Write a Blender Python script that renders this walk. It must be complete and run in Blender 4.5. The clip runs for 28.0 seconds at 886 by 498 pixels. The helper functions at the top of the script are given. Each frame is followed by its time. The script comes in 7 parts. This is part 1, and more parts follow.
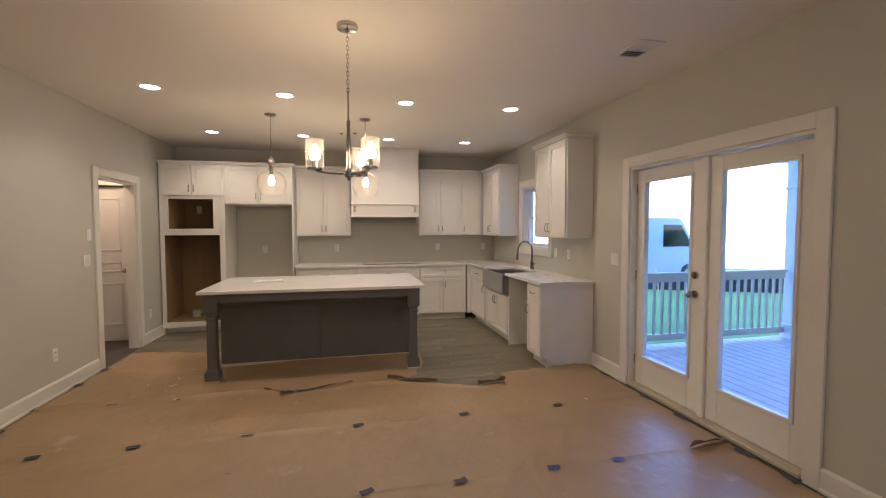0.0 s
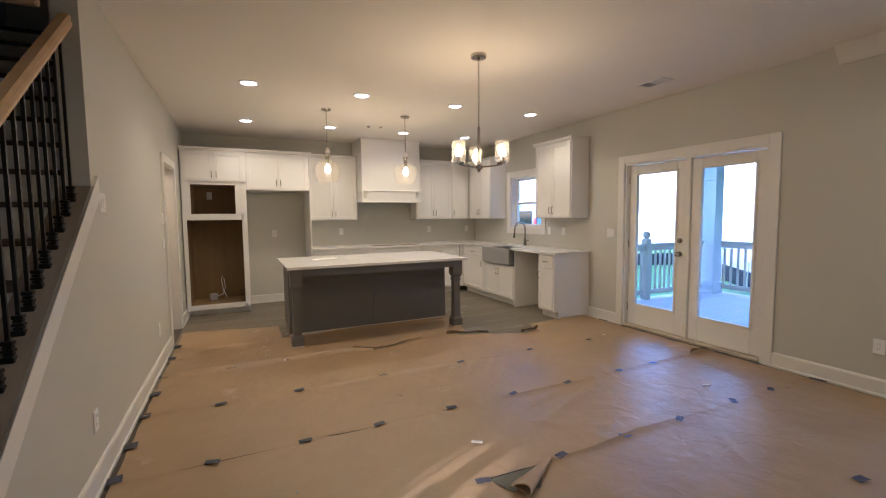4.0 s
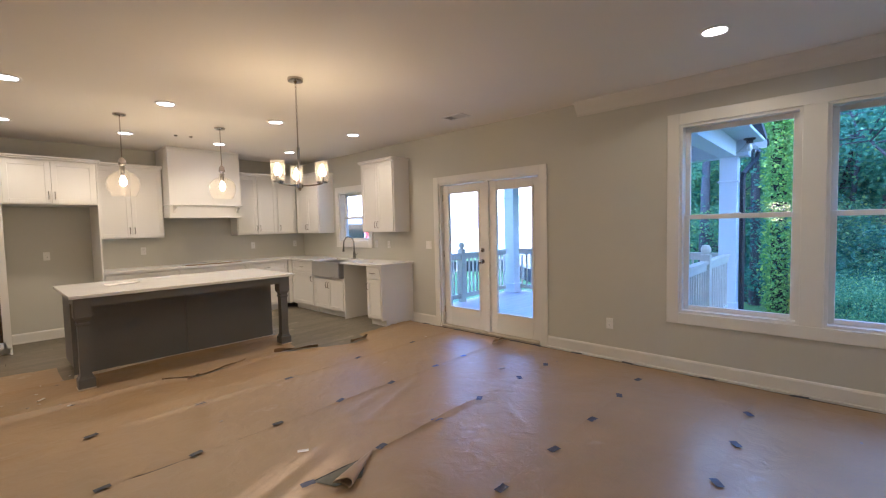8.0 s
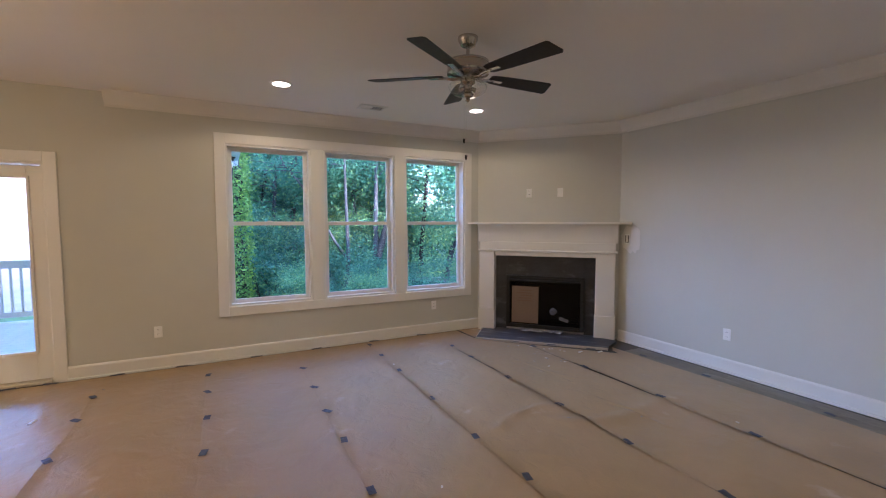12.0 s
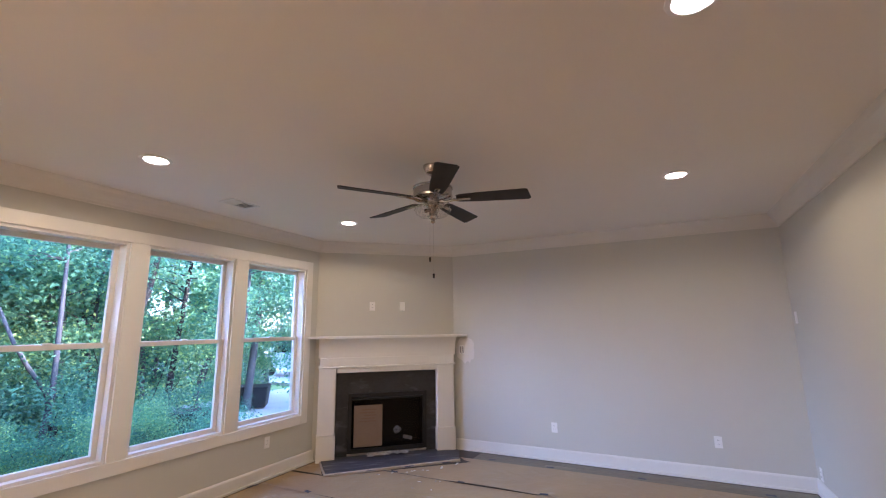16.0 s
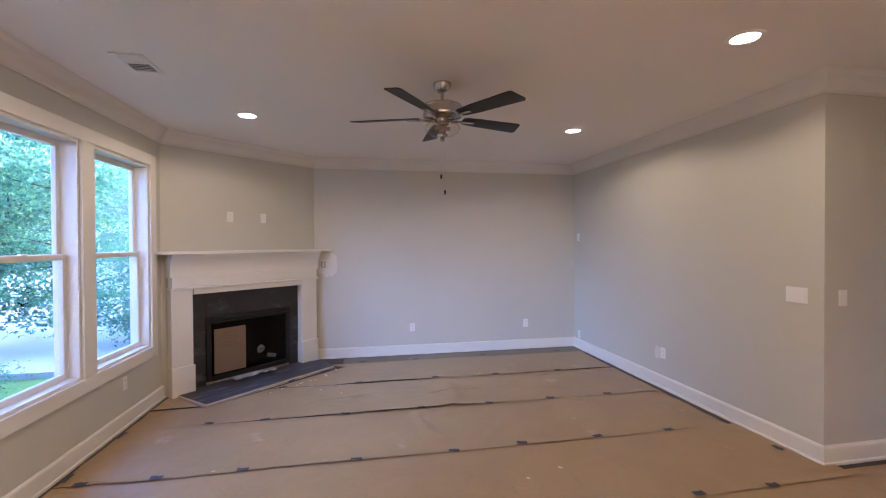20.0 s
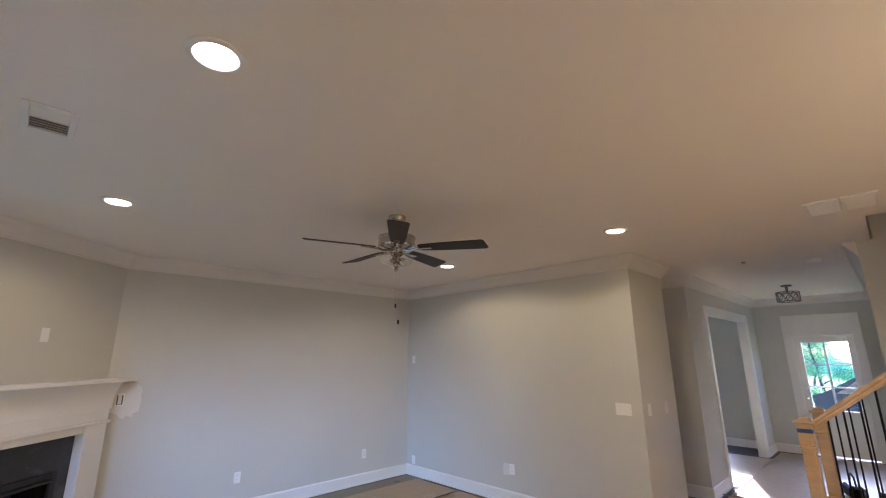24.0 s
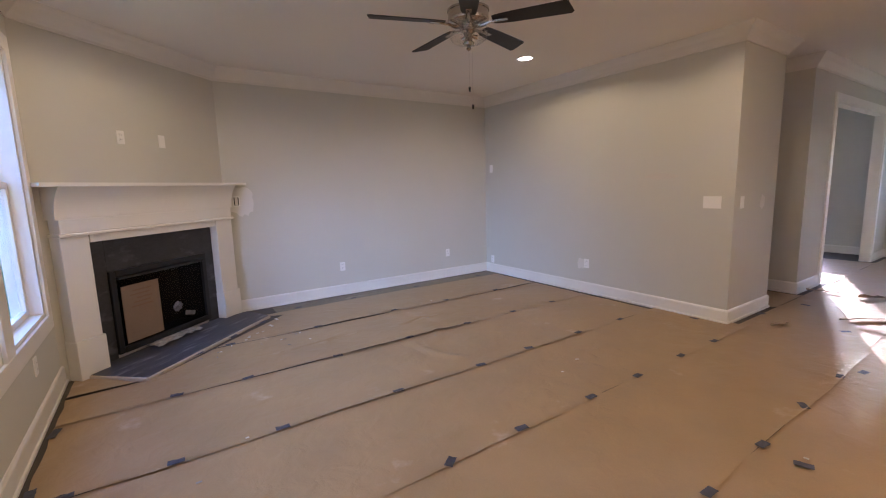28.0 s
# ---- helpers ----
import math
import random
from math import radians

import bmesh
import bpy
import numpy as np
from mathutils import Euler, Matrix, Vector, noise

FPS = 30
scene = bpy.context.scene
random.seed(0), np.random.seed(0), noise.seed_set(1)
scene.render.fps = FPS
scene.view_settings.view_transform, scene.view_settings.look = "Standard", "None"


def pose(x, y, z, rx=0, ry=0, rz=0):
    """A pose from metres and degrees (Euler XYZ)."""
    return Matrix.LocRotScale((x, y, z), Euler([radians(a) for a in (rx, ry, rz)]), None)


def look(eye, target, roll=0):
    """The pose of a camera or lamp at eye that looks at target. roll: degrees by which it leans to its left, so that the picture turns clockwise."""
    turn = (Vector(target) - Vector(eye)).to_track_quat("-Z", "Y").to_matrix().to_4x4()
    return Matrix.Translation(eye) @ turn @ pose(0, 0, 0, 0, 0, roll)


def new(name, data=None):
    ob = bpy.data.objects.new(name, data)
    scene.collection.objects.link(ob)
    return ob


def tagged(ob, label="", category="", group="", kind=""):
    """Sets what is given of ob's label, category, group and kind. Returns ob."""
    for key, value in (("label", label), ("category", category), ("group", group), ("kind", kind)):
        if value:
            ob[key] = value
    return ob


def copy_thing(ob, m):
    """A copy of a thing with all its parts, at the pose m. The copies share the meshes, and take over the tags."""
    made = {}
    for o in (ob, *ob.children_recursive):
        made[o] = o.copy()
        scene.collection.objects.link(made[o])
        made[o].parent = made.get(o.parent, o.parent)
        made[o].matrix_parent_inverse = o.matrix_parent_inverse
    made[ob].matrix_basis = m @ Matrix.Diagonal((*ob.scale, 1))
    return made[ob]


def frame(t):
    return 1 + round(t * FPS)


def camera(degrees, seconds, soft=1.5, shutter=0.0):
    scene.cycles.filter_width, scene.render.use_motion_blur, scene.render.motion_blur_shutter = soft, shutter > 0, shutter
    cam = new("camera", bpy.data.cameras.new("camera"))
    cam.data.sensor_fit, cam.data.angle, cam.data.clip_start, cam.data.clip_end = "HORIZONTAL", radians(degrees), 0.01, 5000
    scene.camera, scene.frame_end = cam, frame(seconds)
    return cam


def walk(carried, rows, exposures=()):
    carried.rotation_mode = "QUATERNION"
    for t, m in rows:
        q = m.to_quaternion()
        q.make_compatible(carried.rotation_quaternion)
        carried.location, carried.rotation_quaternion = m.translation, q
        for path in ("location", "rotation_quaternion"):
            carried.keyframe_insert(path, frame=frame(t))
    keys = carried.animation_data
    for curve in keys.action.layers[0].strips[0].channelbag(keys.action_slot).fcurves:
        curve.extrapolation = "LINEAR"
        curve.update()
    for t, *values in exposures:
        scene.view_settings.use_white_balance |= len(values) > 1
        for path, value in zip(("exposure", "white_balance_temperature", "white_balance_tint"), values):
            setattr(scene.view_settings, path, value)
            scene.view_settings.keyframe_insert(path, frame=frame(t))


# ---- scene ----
cam = camera(91.9, 28.0, 1.15)
PATH = [
    (0, (0.154, 0.108, 1.489), (0.594, 2.057, 1.393), -0.1),
    (0.5, (-0.1, -0.175, 1.489), (0.345, 1.773, 1.389), 0.1),
    (1, (-0.409, -0.291, 1.461), (0.045, 1.654, 1.346), 0.4),
    (1.5, (-0.816, -0.312, 1.43), (-0.364, 1.631, 1.283), -0.8),
    (2, (-1.104, -0.212, 1.416), (-0.669, 1.731, 1.234), -1.4),
    (2.5, (-1.369, -0.161, 1.432), (-0.782, 1.743, 1.261), -4.0),
    (3, (-1.548, -0.189, 1.426), (-0.69, 1.609, 1.245), -5.5),
    (3.5, (-1.636, -0.204, 1.423), (-0.769, 1.59, 1.251), -2.9),
    (5.5, (-1.695, -0.513, 1.457), (-0.821, 1.284, 1.379), 2.9),
    (6, (-1.783, -0.478, 1.493), (-0.788, 1.257, 1.432), -2.2),
    (6.5, (-1.815, -0.486, 1.483), (-0.703, 1.174, 1.402), -2.4),
    (7, (-1.787, -0.548, 1.477), (-0.529, 1.004, 1.385), -2.2),
    (7.5, (-1.759, -0.625, 1.492), (-0.466, 0.897, 1.392), -1.9),
    (8, (-1.724, -0.569, 1.459), (-0.262, 0.791, 1.35), -1.3),
    (8.5, (-1.729, -0.304, 1.485), (-0.146, 0.913, 1.387), -4.0),
    (9, (-1.66, -0.004, 1.452), (-0.026, 1.145, 1.348), -4.2),
    (9.5, (-1.581, 0.226, 1.465), (0.264, 0.989, 1.341), -3.3),
    (10, (-1.753, 0.424, 1.501), (0.224, 0.699, 1.385), -3.4),
    (10.5, (-2.046, 0.48, 1.497), (-0.064, 0.722, 1.386), -3.1),
    (11, (-2.268, 0.452, 1.489), (-0.273, 0.497, 1.367), -2.0),
    (11.5, (-2.366, 0.51, 1.51), (-0.415, 0.091, 1.387), -1.0),
    (12, (-2.405, 0.595, 1.512), (-0.63, -0.317, 1.383), -0.0),
    (12.5, (-2.387, 0.548, 1.499), (-0.79, -0.65, 1.385), 0.3),
    (13, (-2.297, 0.405, 1.508), (-0.769, -0.885, 1.492), 0.7),
    (13.5, (-2.158, 0.353, 1.514), (-0.674, -0.986, 1.596), 2.6),
    (15.5, (-1.264, 1.331, 1.628), (-0.389, -0.429, 1.995), -1.4),
    (16, (-1.214, 1.695, 1.593), (-0.341, -0.067, 1.955), -0.7),
    (16.5, (-1.122, 2.02, 1.622), (-0.435, 0.181, 2.002), 0.6),
    (17, (-0.929, 2.38, 1.61), (-0.302, 0.522, 2.003), 0.0),
    (17.5, (-0.798, 2.639, 1.603), (-0.281, 0.745, 1.985), 0.9),
    (18, (-0.483, 2.771, 1.604), (-0.107, 0.84, 1.964), 0.4),
    (18.5, (-0.222, 2.684, 1.603), (0.069, 0.713, 1.776), 0.9),
    (19, (0.075, 2.545, 1.62), (0.227, 0.554, 1.733), 1.1),
    (19.5, (0.448, 2.44, 1.608), (0.364, 0.443, 1.663), -0.1),
    (20, (0.732, 2.201, 1.567), (0.365, 0.235, 1.543), -0.3),
    (20.5, (1.052, 1.995, 1.582), (0.41, 0.101, 1.552), -1.1),
    (21, (1.389, 1.822, 1.608), (0.427, 0.068, 1.583), -1.8),
    (21.5, (1.606, 1.574, 1.608), (0.549, -0.123, 1.63), -1.8),
    (22, (1.867, 1.375, 1.628), (0.663, -0.213, 1.801), -1.8),
    (22.5, (2.057, 1.375, 1.679), (0.805, -0.106, 2.167), -2.1),
    (24.5, (2.092, 1.624, 1.705), (0.691, 0.266, 2.144), -0.9),
    (25, (2.081, 1.59, 1.638), (0.634, 0.229, 1.871), -1.0),
    (25.5, (2.085, 1.558, 1.548), (0.62, 0.196, 1.528), -0.8),
    (26, (2.116, 1.551, 1.485), (0.769, 0.083, 1.315), -0.4),
    (26.5, (2.14, 1.568, 1.455), (0.941, -0.017, 1.231), 0.1),
    (27, (2.138, 1.58, 1.436), (0.998, -0.045, 1.196), 0.5),
    (27.5, (2.121, 1.58, 1.423), (1.014, -0.065, 1.159), 0.3),
    (28, (2.064, 1.558, 1.402), (0.962, -0.086, 1.112), -1.6),
]
EXPOSURES = [(0.0, 4.04, 5130, 28), (1.0, 3.98, 5020, 25), (3.0, 4.14, 4940, 25), (6.0, 4.45, 5050, 25), (7.5, 4.39, 5030, 26), (9.0, 4.37, 5030, 27), (10.0, 4.28, 5190, 32), (11.0, 4.34, 5160, 29), (12.0, 4.52, 5400, 29), (12.5, 4.84, 5520, 33), (13.0, 4.86, 5530, 31), (16.0, 4.90, 5480, 34), (17.0, 4.87, 5590, 35), (18.0, 4.86, 5410, 32), (19.0, 4.88, 5430, 32), (20.0, 4.91, 5400, 36), (21.0, 4.83, 5560, 35), (22.0, 4.80, 5410, 31), (25.0, 4.88, 5390, 26), (26.0, 4.75, 5290, 27), (27.0, 4.79, 5390, 31), (28.0, 4.79, 5670, 34)]
SKY_STRENGTH, SUN_STRENGTH, WINDOW_SKY = 0.15, 0.30, 0.215
DOWNLIGHT, CHANDELIER, PENDANT = 0.88, 0.23, 0.28
walk(cam, [(t, look(eye, target, roll)) for t, eye, target, roll in PATH], EXPOSURES)

# ---- world and sun ----
SUN_EL, SUN_WAY = 14.5, Vector((0.9285, 0.3714, 0.0)).normalized()
world = bpy.data.worlds.new("sky")
scene.world = world
world.use_nodes = True
sky = world.node_tree.nodes.new("ShaderNodeTexSky")
sky.sky_type, sky.sun_disc, sky.ozone_density, sky.dust_density = "NISHITA", False, 3.5, 1.3
sky.sun_elevation = radians(SUN_EL)
sky.sun_rotation = math.atan2(-SUN_WAY.x, -SUN_WAY.y)
background = world.node_tree.nodes["Background"]
background.inputs["Strength"].default_value = SKY_STRENGTH
world.node_tree.links.new(sky.outputs[0], background.inputs["Color"])
sun = new("sun", bpy.data.lights.new("sun", "SUN"))
sun.data.energy, sun.data.angle, sun.data.color = SUN_STRENGTH, radians(0.5), (1.0, 0.86, 0.68)
drop = -math.tan(radians(SUN_EL))
sun.matrix_world = look((-20, -8, 8), (-20 + SUN_WAY.x, -8 + SUN_WAY.y, 8 + drop))


# lamps added in the three window openings for the open sky north-east of the woods
for k, y in enumerate((0.11, -0.92, -1.95)):
    glow = new("window_sky", bpy.data.lights.new("window_sky", "AREA"))
    glow.data.shape, glow.data.size, glow.data.size_y = "RECTANGLE", 0.30, 1.5
    glow.data.energy, glow.data.color, glow.data.spread = WINDOW_SKY, (0.42, 0.68, 1.0), radians(52)
    glow.matrix_world = look((2.88, y + 0.12, 1.55), (2.88 - 1.75, y + 0.12 - 1.0, 1.55 - 0.74))


# ---- materials ----
def tree_of(name):
    m = bpy.data.materials.new(name)
    m.use_nodes = True
    t = m.node_tree
    return m, t, t.nodes, t.links, t.nodes["Principled BSDF"]


def material(name, colour, rough=0.5, metal=0.0, vary=0.06, scale=3.0, bump=0.0, grain=60.0, stain=None, stain_at=0.62, stain_scale=1.2, coat=0.0, stretch=(1, 1, 1), island=0.0):
    """A painted or plain surface: base colour with soft variation at two scales, stains and fine relief."""
    m, t, n, l, b = tree_of(name)
    at = n.new("ShaderNodeTexCoord")
    sized = n.new("ShaderNodeMapping")
    sized.inputs["Scale"].default_value = stretch
    l.new(at.outputs["Object"], sized.inputs["Vector"])
    coarse, fine = n.new("ShaderNodeTexNoise"), n.new("ShaderNodeTexNoise")
    coarse.inputs["Scale"].default_value, coarse.inputs["Detail"].default_value = scale, 5
    fine.inputs["Scale"].default_value, fine.inputs["Detail"].default_value = grain, 4
    l.new(sized.outputs[0], coarse.inputs["Vector"])
    l.new(sized.outputs[0], fine.inputs["Vector"])
    ramp = n.new("ShaderNodeValToRGB")
    lo, hi = 1.0 - vary, 1.0 + vary
    ramp.color_ramp.elements[0].position, ramp.color_ramp.elements[1].position = 0.3, 0.7
    ramp.color_ramp.elements[0].color = (*[min(1, c * lo) for c in colour], 1)
    ramp.color_ramp.elements[1].color = (*[min(1, c * hi) for c in colour], 1)
    both = n.new("ShaderNodeMath")
    both.operation = "MULTIPLY_ADD"
    both.inputs[1].default_value = 0.35
    l.new(fine.outputs["Fac"], both.inputs[0])
    part_of = n.new("ShaderNodeMath")
    part_of.operation = "MULTIPLY"
    part_of.inputs[1].default_value = 0.65
    l.new(coarse.outputs["Fac"], part_of.inputs[0])
    l.new(part_of.outputs[0], both.inputs[2])
    l.new(both.outputs[0], ramp.inputs["Fac"])
    out = ramp.outputs["Color"]
    if stain:
        spots = n.new("ShaderNodeTexNoise")
        spots.inputs["Scale"].default_value, spots.inputs["Detail"].default_value, spots.inputs["Roughness"].default_value = stain_scale, 8, 0.62
        l.new(sized.outputs[0], spots.inputs["Vector"])
        mask = n.new("ShaderNodeMapRange")
        mask.inputs["From Min"].default_value, mask.inputs["From Max"].default_value = stain_at, stain_at + 0.12
        l.new(spots.outputs["Fac"], mask.inputs["Value"])
        mix = n.new("ShaderNodeMix")
        mix.data_type = "RGBA"
        mix.inputs["B"].default_value = (*stain, 1)
        l.new(mask.outputs[0], mix.inputs["Factor"])
        l.new(out, mix.inputs["A"])
        out = mix.outputs["Result"]
    if island:
        info = n.new("ShaderNodeObjectInfo")
        span = n.new("ShaderNodeMapRange")
        span.inputs["To Min"].default_value, span.inputs["To Max"].default_value = 1 - island, 1 + island
        l.new(info.outputs["Random"], span.inputs["Value"])
        hsv = n.new("ShaderNodeHueSaturation")
        l.new(span.outputs[0], hsv.inputs["Value"])
        l.new(out, hsv.inputs["Color"])
        out = hsv.outputs["Color"]
    l.new(out, b.inputs["Base Color"])
    uneven = n.new("ShaderNodeMapRange")
    uneven.inputs["To Min"].default_value, uneven.inputs["To Max"].default_value = max(0.02, rough * 0.85), min(1.0, rough * 1.15)
    l.new(coarse.outputs["Fac"], uneven.inputs["Value"])
    l.new(uneven.outputs[0], b.inputs["Roughness"])
    b.inputs["Metallic"].default_value = metal
    b.inputs["Coat Weight"].default_value = coat
    if bump:
        relief = n.new("ShaderNodeBump")
        relief.inputs["Strength"].default_value, relief.inputs["Distance"].default_value = bump, 0.004
        l.new(fine.outputs["Fac"], relief.inputs["Height"])
        l.new(relief.outputs[0], b.inputs["Normal"])
    return m


def glass(name, tint=(1, 1, 1), rough=0.0, thin=True, rim_gloss=0.3, milky=0.0):
    """Clear glass. A flat pane lets light straight through and mirrors a little."""
    m, t, n, l, b = tree_of(name)
    if not thin:
        b.inputs["Base Color"].default_value = (*tint, 1)
        b.inputs["Transmission Weight"].default_value = 1
        b.inputs["Roughness"].default_value, b.inputs["IOR"].default_value = rough, 1.45
        return m
    clear, gloss, mix, rim = n.new("ShaderNodeBsdfTransparent"), n.new("ShaderNodeBsdfGlossy"), n.new("ShaderNodeMixShader"), n.new("ShaderNodeLayerWeight")
    clear.inputs["Color"].default_value = (*tint, 1)
    gloss.inputs["Roughness"].default_value = 0.02
    rim.inputs["Blend"].default_value = 0.5
    steep, amount = n.new("ShaderNodeMath"), n.new("ShaderNodeMath")
    steep.operation, amount.operation = "POWER", "MULTIPLY_ADD"
    steep.inputs[1].default_value, amount.inputs[1].default_value, amount.inputs[2].default_value = 4.0, rim_gloss, 0.014
    l.new(rim.outputs["Facing"], steep.inputs[0])
    l.new(steep.outputs[0], amount.inputs[0])
    l.new(amount.outputs[0], mix.inputs["Fac"])
    l.new(clear.outputs[0], mix.inputs[1])
    l.new(gloss.outputs[0], mix.inputs[2])
    out = mix.outputs[0]
    if milky:
        haze, blend = n.new("ShaderNodeBsdfTranslucent"), n.new("ShaderNodeMixShader")
        haze.inputs["Color"].default_value = (0.95, 0.93, 0.88, 1)
        blend.inputs["Fac"].default_value = milky
        l.new(out, blend.inputs[1])
        l.new(haze.outputs[0], blend.inputs[2])
        out = blend.outputs[0]
    l.new(out, n["Material Output"].inputs["Surface"])
    return m


def glowing(name, colour, strength):
    m, t, n, l, b = tree_of(name)
    b.inputs["Base Color"].default_value = (*colour, 1)
    b.inputs["Emission Color"].default_value = (*colour, 1)
    b.inputs["Emission Strength"].default_value = strength
    return m


def foliage(name, dark, light):
    """Leaves: each one its own green, with light passing through."""
    m, t, n, l, b = tree_of(name)
    geo, ramp = n.new("ShaderNodeNewGeometry"), n.new("ShaderNodeValToRGB")
    ramp.color_ramp.elements[0].color, ramp.color_ramp.elements[1].color = (*dark, 1), (*light, 1)
    ramp.color_ramp.elements[1].position = 0.82
    young = ramp.color_ramp.elements.new(1.0)
    young.color = (light[0] * 2.0, light[1] * 1.5, light[2], 1)
    l.new(geo.outputs["Random Per Island"], ramp.inputs["Fac"])
    l.new(ramp.outputs["Color"], b.inputs["Base Color"])
    b.inputs["Roughness"].default_value, b.inputs["Specular IOR Level"].default_value = 0.65, 0.15
    through_leaf, mix = n.new("ShaderNodeBsdfTranslucent"), n.new("ShaderNodeMixShader")
    l.new(ramp.outputs["Color"], through_leaf.inputs["Color"])
    mix.inputs["Fac"].default_value = 0.5
    l.new(b.outputs[0], mix.inputs[1])
    l.new(through_leaf.outputs[0], mix.inputs[2])
    l.new(mix.outputs[0], n["Material Output"].inputs["Surface"])
    return m


def kraft(name):
    """Brown builder's paper: fibres, scuffs, dust and soft creases."""
    m = material(name, (0.368, 0.252, 0.131), 0.44, vary=0.12, scale=2.2, grain=140, stain=(0.52, 0.41, 0.31), stain_at=0.63, stain_scale=2.4)
    t = m.node_tree
    n, l, b = t.nodes, t.links, t.nodes["Principled BSDF"]
    at, creases, relief = n.new("ShaderNodeTexCoord"), n.new("ShaderNodeTexNoise"), n.new("ShaderNodeBump")
    creases.inputs["Scale"].default_value, creases.inputs["Detail"].default_value, creases.inputs["Distortion"].default_value = 7.0, 6, 0.6
    relief.inputs["Strength"].default_value, relief.inputs["Distance"].default_value = 0.45, 0.02
    l.new(at.outputs["Object"], creases.inputs["Vector"])
    l.new(creases.outputs["Fac"], relief.inputs["Height"])
    l.new(relief.outputs[0], b.inputs["Normal"])
    b.inputs["Specular IOR Level"].default_value = 0.6
    return m


WALL = material("greige_wall_paint", (0.561, 0.549, 0.485), 0.6, vary=0.025, scale=1.1, bump=0.12, grain=220)
CEILING = material("white_ceiling_paint", (0.81, 0.765, 0.70), 0.85, vary=0.02, scale=0.8, bump=0.15, grain=180)
CROWN_PAINT = material("soft_white_crown_paint", (0.70, 0.67, 0.61), 0.6, vary=0.02, scale=2.0, bump=0.05, grain=90)
TRIM = material("white_trim_paint", (0.76, 0.74, 0.69), 0.34, vary=0.02, scale=2.0, bump=0.03, grain=90)
CABINET = material("white_cabinet_paint", (0.80, 0.78, 0.74), 0.32, vary=0.015, scale=2.0, bump=0.02, grain=90)
PATCHED = material("bare_white_primer", (0.69, 0.665, 0.615), 0.8, vary=0.04, scale=5.0, bump=0.1)
PLATE = material("white_plastic", (0.82, 0.81, 0.78), 0.3, vary=0.01)
DARK_SLOT = material("dark_slot", (0.02, 0.02, 0.02), 0.6, vary=0.1)
DUCT = material("grey_duct", (0.26, 0.255, 0.25), 0.7, vary=0.1)
PANE_FAR = material("far_window_glass", (0.30, 0.33, 0.36), 0.2, vary=0.1)
PAPER = kraft("brown_builders_paper")
PAPER_UNDER = material("creased_paper_edge", (0.35, 0.245, 0.15), 0.7, vary=0.15, scale=6, bump=0.3)
TAPE = material("blue_grey_tape", (0.052, 0.057, 0.085), 0.55, vary=0.2, scale=9, bump=0.2)
TORN_FLOOR = material("dusty_grey_green_floor", (0.155, 0.155, 0.115), 0.7, vary=0.25, scale=9, bump=0.15, stain=(0.10, 0.095, 0.07), stain_at=0.6, stain_scale=7)
# blue tape on the newel; on the floor the blue is painted sky reflection
BLUE_AND_SKYLIT_TAPE = material("blue_and_skylit_tape", (0.045, 0.085, 0.21), 0.38, vary=0.15, scale=9, bump=0.2)
PLANK = material("dusty_brown_plank", (0.20, 0.172, 0.122), 0.52, vary=0.4, scale=1.6, grain=26, bump=0.15, stain=(0.32, 0.29, 0.225), stain_at=0.52, stain_scale=2.2, stretch=(0.5, 2.2, 1), island=0.14)
SUBFLOOR = material("dusty_subfloor", (0.075, 0.062, 0.05), 0.7, vary=0.3, scale=2.2, bump=0.2, stain=(0.15, 0.13, 0.11), stain_at=0.6)
ISLAND = material("charcoal_grey_paint", (0.150, 0.144, 0.140), 0.4, vary=0.06, scale=3, bump=0.04)
RAWWOOD = material("raw_brown_plywood", (0.25, 0.165, 0.07), 0.6, vary=0.18, scale=1.8, grain=30, bump=0.1, stretch=(6, 6, 0.7))
OAK = material("pale_unfinished_oak", (0.56, 0.38, 0.20), 0.5, vary=0.16, scale=3, grain=40, bump=0.08, stretch=(5, 1.0, 5))
IRON = material("black_wrought_iron", (0.012, 0.012, 0.013), 0.42, 0.6, vary=0.15, bump=0.1)
QUARTZ = material("white_quartz", (0.82, 0.81, 0.79), 0.16, vary=0.035, scale=2.2, grain=14, stain=(0.70, 0.69, 0.67), stain_at=0.66, stain_scale=3)
NICKEL = material("brushed_nickel", (0.50, 0.465, 0.43), 0.15, 1.0, vary=0.08, scale=8, grain=150, bump=0.03, stretch=(1, 1, 9))
STEEL = material("brushed_steel", (0.50, 0.50, 0.51), 0.30, 1.0, vary=0.07, scale=6, grain=120, bump=0.02, stretch=(1, 9, 1))
WIRE = material("grey_wire", (0.16, 0.16, 0.165), 0.35, 0.7, vary=0.1)
CHROME = material("gunmetal_faucet", (0.26, 0.25, 0.24), 0.22, 1.0, vary=0.02)
SLATE = material("dusty_black_slate", (0.026, 0.026, 0.030), 0.42, vary=0.5, scale=4, bump=0.25, grain=40, stain=(0.095, 0.095, 0.10), stain_at=0.54, stain_scale=2.6, stretch=(0.8, 0.8, 1.7))
HEARTH = material("dusty_grey_slate", (0.055, 0.056, 0.064), 0.5, vary=0.45, scale=4, bump=0.3, grain=40, stain=(0.24, 0.235, 0.23), stain_at=0.55, stain_scale=4, stretch=(0.6, 4, 1))
FIREBOX = material("matt_black_steel", (0.0045, 0.0045, 0.005), 0.5, 0.0, vary=0.2)
SMOKED = material("black_car_glass", (0.006, 0.006, 0.007), 0.06, vary=0.1)
FIRE_GLASS = glass("clear_fire_glass", (0.6, 0.6, 0.6), rim_gloss=0.12)
CARD = material("brown_cardboard", (0.21, 0.145, 0.095), 0.75, vary=0.1, scale=5, bump=0.1)
